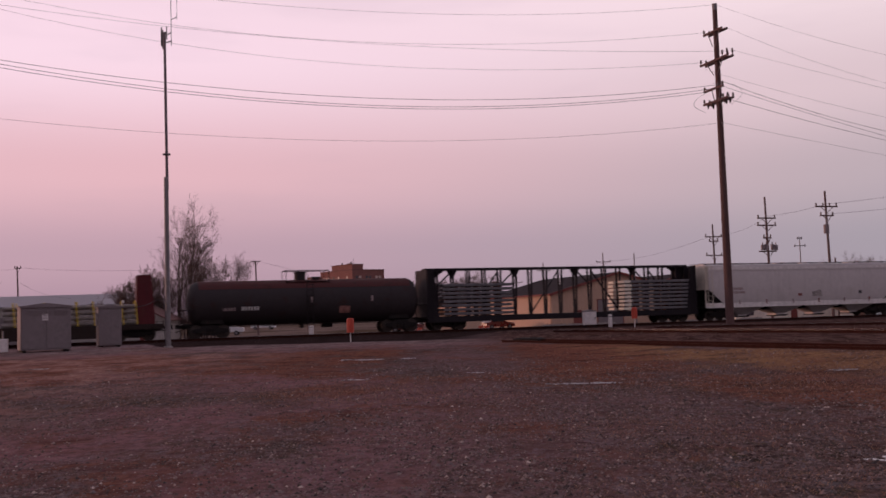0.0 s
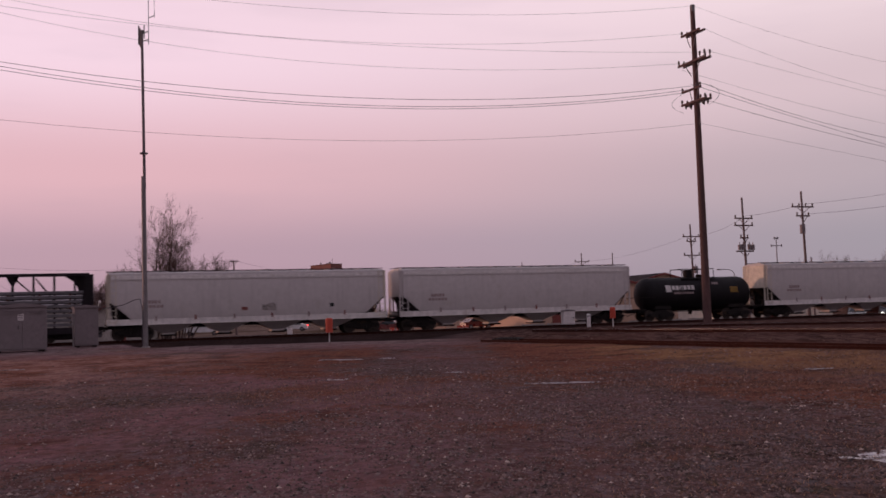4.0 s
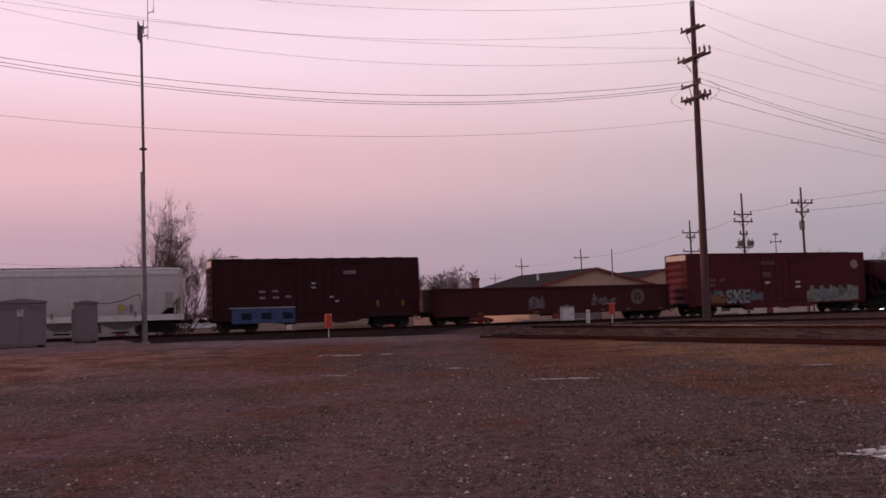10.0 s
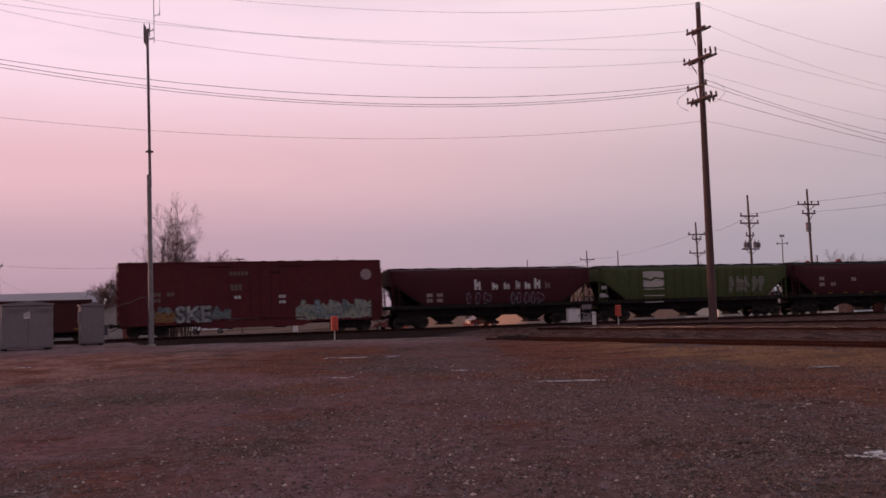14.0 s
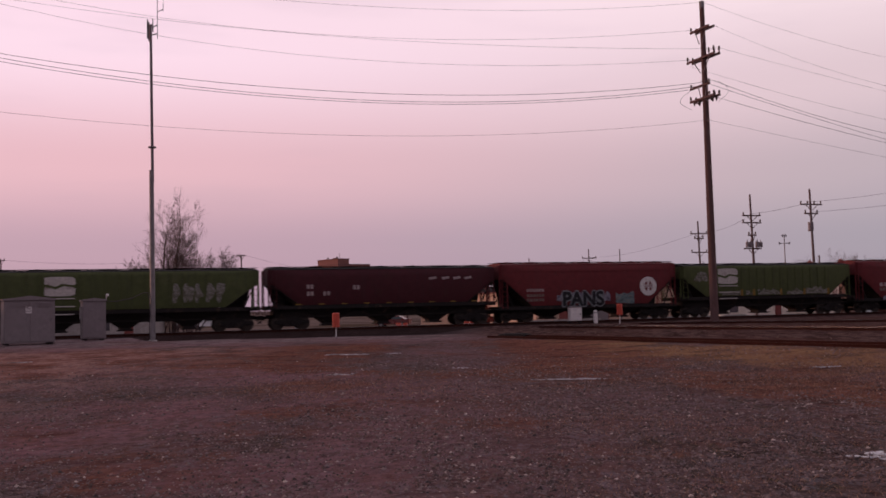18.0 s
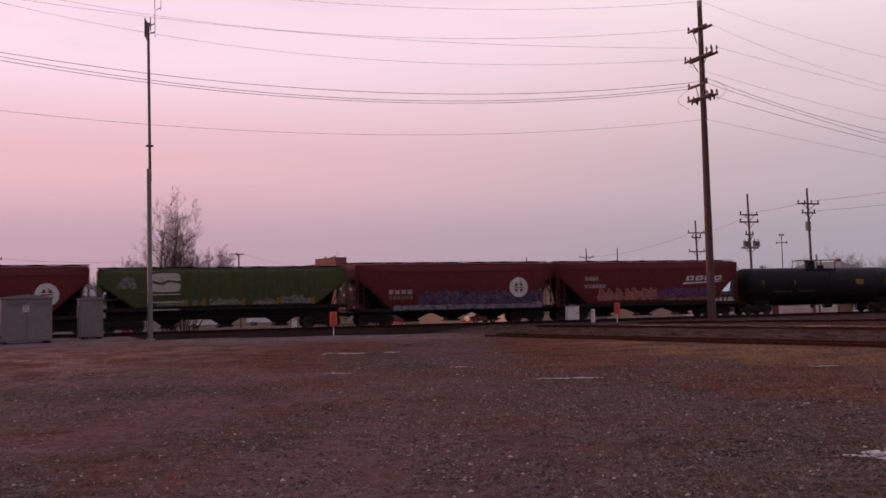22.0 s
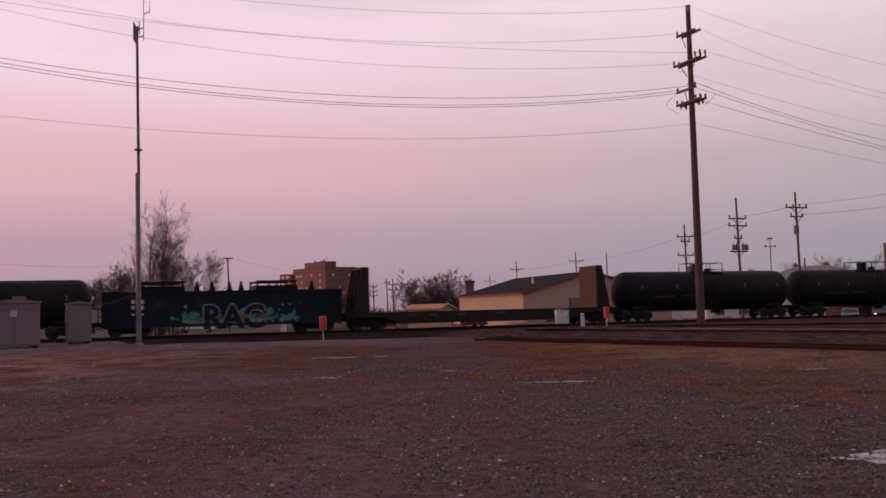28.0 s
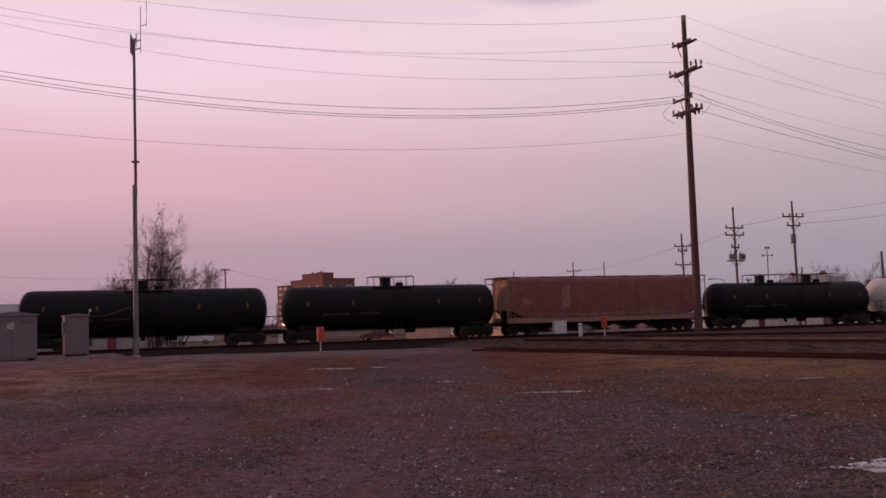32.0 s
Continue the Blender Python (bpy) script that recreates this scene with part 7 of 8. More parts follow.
def gabled(name, label, corner, ang, w, d, eave, ridge, wall, roof, trim, base=-0.8, ridge_along="depth", opening=None):
    """A building from its near corner: w along its front, d to the back; gable on the front or on the side."""
    b = thing(name, label, "building", pose(corner[0], corner[1], base, 0, 0, ang))
    e, r = eave - base, ridge - base
    t = 0.25
    walls = []
    if ridge_along == "depth":
        shapes = [("front", [(0, 0), (w, 0), (w, e), (w / 2, r), (0, e)], 0, t), ("back", [(0, 0), (w, 0), (w, e), (w / 2, r), (0, e)], d - t, d)]
    else:
        shapes = [("front", [(0, 0), (w, 0), (w, e), (0, e)], 0, t), ("back", [(0, 0), (w, 0), (w, e), (0, e)], d - t, d)]
    for _, poly, y0, y1 in shapes:
        bm = B()
        prism(bm, poly, y0, y1)
        walls.append(part("wall", bm, wall, b))
    for x0, x1 in ((0, t), (w - t, w)):
        bm = B()
        if ridge_along == "depth":
            box(bm, x0, x1, t, d - t, 0, e)
        else:
            loft(bm, [[Vector((x, y, z)) for y, z in ((t, 0), (d - t, 0), (d - t, e), (d / 2, r), (t, e))] for x in (x0, x1)])
        part("wall", bm, wall, b)
    o = 0.35
    for s in (-1, 1):
        bm = B()
        if ridge_along == "depth":
            sl = (r - e) / (w / 2)
            xe = -o if s < 0 else w + o
            ze = e - sl * o
            loft(bm, [[Vector((xe, y, ze)), Vector((w / 2, y, r)), Vector((w / 2, y, r + 0.14)), Vector((xe, y, ze + 0.14))] for y in (-o, d + o)])
        else:
            sl = (r - e) / (d / 2)
            ye = -o if s < 0 else d + o
            ze = e - sl * o
            loft(bm, [[Vector((x, ye, ze)), Vector((x, d / 2, r)), Vector((x, d / 2, r + 0.14)), Vector((x, ye, ze + 0.14))] for x in (-o, w + o)])
        rf = part("roof", bm, roof, b)
        if trim:
            bm = B()
            if ridge_along == "depth":
                loft(bm, [[Vector((xe, y, ze - 0.14)), Vector((w / 2, y, r - 0.12)), Vector((w / 2, y, r + 0.17)), Vector((xe, y, ze + 0.17))] for y in (-o - 0.06, -o)])
                part("rake_trim", bm, trim, rf)
                bm = B()
                box(bm, *sorted((xe - 0.06 * (1 if s > 0 else -1) * -1, xe)), -o, d + o, ze - 0.05, ze + 0.15)
            else:
                box(bm, -o, w + o, *sorted((ye, ye + 0.05 * s)), ze - 0.05, ze + 0.15)
            part("gutter", bm, trim, rf)
    for kind, x0, x1, z0, z1 in opening or ():
        bm = B()
        box(bm, x0, x1, -0.06, 0.05, z0, z1)
        op = part(kind, bm, {"garage_door": CABINET, "door": RED_TRIM, "window": WINDOW}[kind], b)
        bm = B()
        for xa in (x0 - 0.1, x1):
            box(bm, xa, xa + 0.1, -0.09, 0.02, z0, z1 + 0.1)
        box(bm, x0, x1, -0.09, 0.02, z1, z1 + 0.1)
        part("frame", bm, trim or wall, op)
        if kind == "garage_door":
            for i in range(5):
                bm = B()
                box(bm, x0 + 0.03, x1 - 0.03, -0.075, -0.06, z0 + (z1 - z0) * i / 5 + 0.03, z0 + (z1 - z0) * (i + 1) / 5 - 0.03)
                part("panel", bm, CABINET, op)
    return b


warehouse = gabled("warehouse", "long tan metal warehouse with a dark roof and red trim", (9.9, 125.0), 17.2, 18.2, 26, 3.45, 5.95, TAN_WALL, ROOF_GREY, RED_TRIM,
                   opening=[("garage_door", 6.2, 9.6, 0, 3.4), ("door", 3.0, 3.95, 0, 2.1)])
for y in (0.2, 25.6):
    bm = B()
    box(bm, -0.10, -0.002, y, y + 0.12, 0.0, 4.1)
    part("downpipe", bm, TAN_WALL, warehouse)
bm = B()
rod(bm, (4.5, 8, 5.2), (4.5, 8, 6.4), 0.16, n=8)
part("roof_vent", bm, WHITE_PAINT, warehouse)
gabled("warehouse", "second tan warehouse behind, with a red-trimmed gable", (26.4, 148.5), 17.2, 11.5, 20, 4.7, 6.25, TAN_WALL, ROOF_GREY, RED_TRIM)


def hipped_house(corner, ang, w, d, eave, ridge, inset, base=-0.8):
    b = thing("house", "pale house with a grey hipped roof and two roof vents", "building", pose(corner[0], corner[1], base, 0, 0, ang))
    e, r, t, o = eave - base, ridge - base, 0.25, 0.35
    for x0, x1, y0, y1 in ((0, w, 0, t), (0, w, d - t, d), (0, t, t, d - t), (w - t, w, t, d - t)):
        bm = B()
        box(bm, x0, x1, y0, y1, 0, e)
        part("wall", bm, PALE_WALL, b)
    low = [Vector(p) for p in ((-o, -o, e), (w + o, -o, e), (w + o, d + o, e), (-o, d + o, e))]
    near, far = Vector((w / 2, inset, r)), Vector((w / 2, d - inset, r))
    for ring in ((low[0], low[1], near), (low[1], low[2], far, near), (low[2], low[3], far), (low[3], low[0], near, far)):
        bm = B()
        top = [bm.verts.new(p + Vector((0, 0, 0.12))) for p in ring]
        under = [bm.verts.new(p) for p in ring]
        bm.faces.new(top)
        bm.faces.new(under[::-1])
        for i in range(len(ring)):
            bm.faces.new((under[i], under[(i + 1) % len(ring)], top[(i + 1) % len(ring)], top[i]))
        part("roof", bm, HOUSE_ROOF, b)


hipped_house((46.6, 122), 40, 7.4, 8.4, 4.5, 5.95, 1.9)
for dx, dy in ((45.2, 129.2), (48.0, 126.2)):
    v = thing("roof_vent", "round red metal roof ventilator on the house", "roof vent", pose(dx, dy, 5.6, 0, 0, 0) @ Matrix.Scale(0.8, 4), group="roof vents")
    bm = B()
    rod(bm, (0, 0, 0), (0, 0, 0.6), 0.28, n=12)
    part("stack", bm, PALE_WALL, v)
    bm = B()
    rod(bm, (0, 0, 0.6), (0, 0, 0.85), 0.46, n=12)
    rod(bm, (0, 0, 0.85), (0, 0, 1.1), 0.42, 0.15, n=12)
    part("cowl", bm, RED_TRIM, v)
def brick_store():
    """A low brick building with a stepped parapet on its front."""
    b = thing("brick_store", "low tan brick building with a stepped parapet", "building", pose(47.3, 115.0, -0.8, 0, 0, 8))
    for name, poly, y0, y1 in (("front_wall", [(0, 0), (11, 0), (11, 5.6), (8.6, 5.6), (8.6, 5.95), (3.2, 5.95), (3.2, 5.6), (1.5, 5.6), (1.5, 5.15), (0, 5.15)], 0, 0.35), ("back_wall", [(0, 0), (11, 0), (11, 4.9), (0, 4.9)], 8.65, 9.0)):
        bm = B()
        prism(bm, poly, y0, y1)
        part(name, bm, TAN_BRICK, b)
    for x in (0, 10.65):
        bm = B()
        box(bm, x, x + 0.35, 0.352, 8.648, 0, 4.9)
        part("side_wall", bm, TAN_BRICK, b)
    bm = B()
    box(bm, 0.36, 10.64, 0.36, 8.64, 4.5, 4.62)
    part("roof", bm, ROOF_GREY, b)


brick_store()
gabled("low_building", "long low pale building with a flat dark roof", (30.9, 119), 17.2, 10.4, 8, 2.05, 2.5, PALE_WALL, ROOF_GREY, None, ridge_along="width", opening=[("window", 1.2, 2.4, 1.0, 2.0), ("window", 4.4, 5.6, 1.0, 2.0), ("door", 7.4, 8.3, 0, 2.05)])
gabled("long_shed", "long shed with a pale grey metal roof", (-78, 112), 3, 37, 26, 3.55, 5.05, CONCRETE, GREY_ROOF, None, ridge_along="width", opening=[("garage_door", 8, 11, 0, 3.2), ("garage_door", 24, 27, 0, 3.2)])
gabled("small_house", "small reddish brick house with a brown gabled roof", (-36.2, 98), 4, 6.2, 6, 1.75, 3.3, CONCRETE, BRICK_DARK, None, ridge_along="depth", opening=[("window", 1.2, 2.2, 0.9, 1.9), ("door", 3.6, 4.5, 0, 2.0)])
gabled("small_shed", "low brown shed with the last light coloured into its orange roof", (-4.0, 110), -30, 4.0, 3, 1.75, 2.15, TAN_WALL, SHED_ROOF_LIT, None, ridge_along="width")


def chimney():
    c = thing("brick_chimney", "square red brick chimney behind the warehouse", "chimney", pose(3.9, 151.2, -0.8))
    bm = B()
    box(bm, -0.6, 0.6, -0.6, 0.6, 0, 6.3)
    part("stack", bm, BRICK, c)
    bm = B()
    box(bm, -0.72, 0.72, -0.72, 0.72, 6.3, 6.65)
    part("cap", bm, BRICK_DARK, c)


chimney()


def brick_tower():
    """A brick apartment block of seven storeys, its corner towards the lot."""
    base = -0.8
    b = thing("apartment_building", "red brick apartment building with rows of windows and a penthouse", "building", pose(-56.0, 476, base, 0, 0, 38))
    top = 23.6
    # local x runs along the shaded face, local y along the face towards the sunset
    for name, x0, x1, y0, y1, h, m in (("wall", 0, 18, 0, 30.5, top, BRICK), ("end_wing", -1.4, 13, 30.5, 41.5, top - 2.1, BRICK)):
        bm = B()
        box(bm, x0, x1, y0, y1, 0, h)
        w = part(name, bm, m, b)
        bm = B()
        box(bm, x0 - 0.15, x1 + 0.15, y0 - 0.15, y1 + 0.15, h + 0.004, h + 0.35)
        part("parapet", bm, BRICK_DARK, w)
    bm = B()
    box(bm, 0.8, 7.0, 1.5, 20.5, top + 0.4, top + 2.8)
    pent = part("penthouse", bm, BRICK, b)
    bm = B()
    box(bm, 0.6, 7.2, 1.3, 20.7, top + 2.804, top + 3.05)
    part("parapet", bm, BRICK_DARK, pent)
    for x, y, r, h in ((2.5, 5, 0.45, 1.0), (3.5, 9, 0.8, 0.6), (4, 16, 0.4, 1.1), (3.0, 3.5, 0.08, 2.6)):
        bm = B()
        rod(bm, (x, y, top + 3.05), (x, y, top + 3.05 + h), r, n=8)
        part("roof_plant", bm, CABINET, pent)
    rnd = random.Random(4)

    def window(face, a0, a1, z, at, lit):
        """A window sunk in a thin surround; face x stands on a wall of constant y, face y on one of constant x."""
        bm, pane = B(), B()
        if face == "x":
            box(bm, a0, a1, at - 0.12, at, z, z + 1.35)
            box(pane, a0 + 0.10, a1 - 0.10, at - 0.15, at - 0.12, z + 0.10, z + 1.25)
        else:
            box(bm, at - 0.12, at, a0, a1, z, z + 1.35)
            box(pane, at - 0.15, at - 0.12, a0 + 0.10, a1 - 0.10, z + 0.10, z + 1.25)
        # lit is the share of panes in the pale reflected-sky colour
        part("pane", pane, WINDOW_SKY if rnd.random() < lit else WINDOW, part("window", bm, BRICK_TRIM, b))

    for f in range(7):
        z = 1.9 + f * 2.95
        for x in (1.6, 7.2, 12.8):
            window("x", x, x + 1.5, z, 0.0, 0.35)
            window("x", x + 1.9, x + 3.4, z, 0.0, 0.35)
        for y in (4.0, 12.0, 16.5):
            window("y", y, y + 1.4, z, 0.0, 0.6)
        for y in (21.5, 23.8, 26.1, 28.4):
            window("y", y, y + 1.2, z, 0.0, 0.8)
        if z + 1.5 < top - 2.1:
            for y in (32.2, 36.8):
                window("y", y, y + 2.8, z, -1.4, 0.85)
    low = thing("annex_building", "low red brick annex beside the apartment building", "building", pose(-44.5, 470, base, 0, 0, 5))
    bm = B()
    box(bm, 0, 9.5, 0, 14, 0, 10.4)
    part("wall", bm, BRICK_DARK, low)
    bm = B()
    box(bm, -0.3, 9.8, -0.3, 14.3, 10.404, 10.8)
    part("roof", bm, ROOF_GREY, low)


brick_tower()


def far_pole(x, y, top, arms, ang=20.0, r=0.16, extras=(), label="wooden utility pole with crossarms"):
    gz = ground_z(x, y) - 0.02
    H = top - gz
    p = thing("utility_pole", label, "utility pole", pose(x, y, gz, 0, 0, ang), group="distant utility poles")
    bm = B()
    rod(bm, (H * 0.015, 0, -0.2), (-H * 0.008, 0, H), r, r * 0.6, n=10)
    part("pole", bm, FAR_POLE, p, smooth_shade=True)
    for z, half, pins in arms:
        bm = B()
        box(bm, -half, half, -0.07, 0.07, z - gz - 0.07, z - gz + 0.07)
        a = part("crossarm", bm, FAR_POLE, p)
        for i in range(pins):
            bm = B()
            x0 = -half + 0.1 + (2 * half - 0.2) * i / max(1, pins - 1)
            rod(bm, (x0, 0, z - gz + 0.06), (x0, 0, z - gz + 0.34), 0.06, 0.09, n=6)
            part("insulator", bm, INSULATOR, a)
        for s in (-1, 1):
            bm = B()
            beam(bm, (0.02 * s, -0.1, z - gz - 0.6), (half * 0.55 * s, -0.1, z - gz - 0.07), 0.05, 0.05)
            part("brace", bm, FAR_POLE, p)
    for x0, z, rr, h in extras:
        bm = B()
        rod(bm, (x0, -0.28, z - gz - h / 2), (x0, -0.28, z - gz + h / 2), rr, n=12)
        rod(bm, (x0, -0.28, z - gz + h / 2), (x0, -0.28, z - gz + h / 2 + 0.25), 0.05, n=6)
        part("transformer", bm, CABINET, p)
    return p


far_pole(35.35, 100, 12.5, [(10.95, 1.3, 4), (10.05, 0.8, 2)], extras=[(-0.35, 8.7, 0.26, 0.9)])
far_pole(30.9, 105, 12.6, [(10.4, 1.1, 2), (9.65, 1.15, 2), (8.35, 0.5, 2), (6.95, 1.05, 0)], extras=[(-0.82, 7.33, 0.19, 0.55), (-0.38, 7.36, 0.18, 0.62), (0.36, 7.36, 0.18, 0.62), (0.80, 7.33, 0.19, 0.55)], label="wooden pole with crossarms and three transformers")
far_pole(31.4, 130, 11.9, [(10.3, 1.25, 3), (9.7, 0.7, 2), (7.9, 1.2, 2)], extras=[(0.3, 6.0, 0.28, 0.9)])
far_pole(25.76, 195, 12.1, [(10.4, 1.55, 3)])
far_pole(16.38, 225, 12.0, [(10.2, 1.6, 3)])
far_pole(14.72, 320, 12.1, [(10.3, 1.9, 3)])
far_pole(-29.95, 140, 9.55, [(9.48, 0.62, 0)])
far_pole(-68.3, 150, 10.4, [(10.1, 0.5, 2)])
far_pole(46.2, 105, 7.5, [], r=0.2, label="plain wooden pole without crossarms")
far_pole(37.2, 105, 6.6, [], r=0.11, label="plain short wooden pole")
far_pole(40.3, 112, 6.4, [], r=0.11, label="plain short wooden pole")
far_pole(52.0, 170, 7.3, [(6.9, 0.6, 2)])
far_pole(-9.6, 190, 7.6, [(6.6, 0.9, 2), (5.6, 0.9, 2)])
far_pole(-14.0, 200, 7.2, [(6.5, 0.8, 2), (5.6, 0.8, 2), (4.7, 0.8, 2)])
far_pole(-11.6, 205, 8.2, [(7.4, 0.6, 2)])
far_pole(-27.8, 170, 5.2, [], r=0.13)


def thin_mast(x, y, top, label, panels):
    gz = ground_z(x, y) - 0.02
    p = thing("antenna_mast", label, "antenna mast", pose(x, y, gz))
    bm = B()
    rod(bm, (0, 0, -0.2), (0, 0, top - gz), 0.11, 0.06, n=8)
    part("tube", bm, MAST_STEEL, p)
    for z, half in panels:
        for s in ((-1, 1) if half > 0.4 else (-0.7, 0.7)):
            bm = B()
            box(bm, s * half - 0.07, s * half + 0.07, -0.06, 0.06, z - gz - 0.16, z - gz + 0.18)
            part("antenna_panel", bm, MAST_STEEL, p)
        bm = B()
        box(bm, -half, half, -0.05, 0.05, z - gz - 0.05, z - gz + 0.05)
        part("bracket", bm, MAST_STEEL, p)


thin_mast(45.6, 140, 10.6, "slim grey antenna mast with small panels", [(10.4, 0.35), (9.35, 0.7)])
thin_mast(19.5, 120, 8.0, "thin whip antenna on a short pole", [])


def street_lamp(x, y, top, reach, lit=False):
    gz = ground_z(x, y) - 0.02
    h = top - gz
    p = thing("street_lamp", "tall grey street lamp with a curved arm" + (", lit" if lit else ""), "street lamp", pose(x, y, gz), group="street lamps")
    bm = B()
    rod(bm, (0, 0, -0.2), (0, 0, h - 0.6), 0.10, 0.06, n=8)
    part("column", bm, MAST_STEEL, p)
    bm = B()
    pts = [Vector((0, 0, h - 0.7)), Vector((reach * 0.12, 0, h - 0.25)), Vector((reach * 0.45, 0, h)), Vector((reach, 0, h + 0.05))]
    for a, b in zip(pts, pts[1:]):
        rod(bm, a, b, 0.05, n=6)
    part("arm", bm, MAST_STEEL, p)
    bm = B()
    box(bm, *sorted((reach, reach * 1.35)), -0.14, 0.14, h - 0.06, h + 0.12)
    head = part("lamp_head", bm, MAST_STEEL, p)
    if lit:
        bm = B()
        rod(bm, (reach * 1.2, 0, h - 0.28), (reach * 1.2, 0, h - 0.05), 0.2, n=10)
        part("lens", bm, STREET_GLOW, head, "glowing orange lens")


street_lamp(45.2, 160, 6.9, -2.0)
street_lamp(-34.5, 150, 6.6, 0.6)
street_lamp(-37.2, 160, 1.75, 0.4, lit=True)
street_lamp(-47.5, 300, 0.6 + 1.2, 0.4, lit=True)

# wires between the distant poles
for (a, b, sag) in (((35.3, 100, 11.2), (62, 111, 15.6), 0.5), ((35.3, 100, 10.2), (62, 111, 13.9), 0.5), ((35.3, 100, 11.2), (30.9, 105, 10.6), 0.15), ((30.9, 105, 10.5), (31.4, 130, 10.4), 0.5), ((31.4, 130, 10.5), (25.76, 195, 10.5), 0.8), ((25.76, 195, 10.5), (16.4, 225, 10.3), 0.5), ((-29.95, 140, 9.6), (-68.3, 150, 10.2), 0.9), ((-29.95, 140, 9.6), (-14.0, 200, 7.3), 0.7), ((-14.0, 200, 7.2), (14.7, 320, 10.4), 1.5), ((-68.3, 150, 9.9), (-120, 140, 12.5), 0.8), ((-68.3, 150, 8.2), (-45, 112, 4.4), 0.6)):
    bm = B()
    pts = []
    for i in range(13):
        k = i / 12
        pts.append(Vector(a).lerp(Vector(b), k) - Vector((0, 0, 4 * sag * k * (1 - k))))
    string(bm, pts, 0.013)
    lone("distant_wire", bm, WIRE, "thin wire between distant utility poles", "wire", group="distant wires")


# ---- bare trees ----
def bare_tree(x, y, height, seed, stems=1, tilt=0.08, reach=0.30, rise=0.9, first=0.18, label="tall bare deciduous tree with fine twigs", twig=0.0056, rich=1.0):
    """Leaders with side branches, twigs and sprigs, all tapered; nothing is in leaf."""
    rnd = random.Random(seed)
    t = thing("bare_tree", label, "tree", pose(x, y, ground_z(x, y) - 0.02), group="bare trees")
    trunk, crown = ([], []), ([], [])

    def limb(store, a, b, r0, r1, n):
        verts, faces = store
        d = (b - a).normalized()
        u = d.orthogonal().normalized()
        w = d.cross(u)
        k = len(verts)
        for c, r in ((a, r0), (b, r1)):
            verts.extend([c + (u * math.cos(i * math.tau / n) + w * math.sin(i * math.tau / n)) * r for i in range(n)])
        faces.extend([(k + i, k + (i + 1) % n, k + n + (i + 1) % n, k + n + i) for i in range(n)])

    def stray(d, amount, lift=0.0):
        return (d + Vector((rnd.gauss(0, 1), rnd.gauss(0, 1), rnd.gauss(0, 0.7) + lift)) * amount).normalized()

    def sprig(p, d, length):
        for _ in range(2):
            q = p + stray(d, 0.10) * (length / 2)
            limb(crown, p, q, twig, twig * 0.7, 3)
            for _ in range(2 if rnd.random() < rich else 1):
                limb(crown, q, q + stray(d, 0.45, 0.2) * length * rnd.uniform(0.4, 0.8), twig * 0.7, twig * 0.35, 3)
            p, d = q, stray(d, 0.16, 0.3)

    def branch(p, d, length, r):
        n = 5
        for i in range(n):
            q = p + d * (length / n)
            r2 = max(twig, r * 0.74)
            limb(crown if r < 0.05 else trunk, p, q, r, r2, 4)
            p, r = q, r2
            for _ in range(3):
                sprig(p, stray(d, 0.55, 0.25), length * rnd.uniform(0.22, 0.42))
            d = stray(d, 0.12, 0.3)
        sprig(p, d, length * 0.45)

    for k in range(stems):
        az = rnd.uniform(0, math.tau) if stems < 3 else k * math.tau / stems + rnd.uniform(-0.4, 0.4)
        lean = Vector((math.cos(az), math.sin(az), 0)) * (0 if k == 0 and stems < 3 else rnd.uniform(0.6, 1.3) * tilt)
        d = (Vector((0, 0, 1)) + lean).normalized()
        h = height * (1 if k == 0 else rnd.uniform(0.72, 0.97))
        p = Vector((math.cos(az), math.sin(az), 0)) * 0.12 * k - Vector((0, 0, 0.2))
        r = 0.0095 * height
        n = 11
        for i in range(n):
            q = p + d * (h / n)
            r2 = max(twig, r * 0.80)
            limb(trunk, p, q, r, r2, 7)
            p, r = q, r2
            f = (i + 1) / n
            d = stray(d, 0.045, 0.5)
            if f > first:
                for _ in range(4 if rnd.random() < rich else 2):
                    a = rnd.uniform(0, math.tau)
                    out = Vector((math.cos(a), math.sin(a), 0))
                    length = height * reach * (1.0 - 0.62 * max(0, f - 0.35) / 0.65) * rnd.uniform(0.55, 1.1)
                    branch(p.copy(), (out + Vector((0, 0, rise * rnd.uniform(0.6, 1.3)))).normalized(), length, max(twig * 1.5, r * 0.45))
    for name, (verts, faces), m in (("trunk", trunk, BARK), ("crown", crown, TWIG)):
        me = bpy.data.meshes.new(name)
        me.from_pydata(verts, [], faces)
        me.materials.append(m)
        ob = new(name, me)
        ob.parent = t


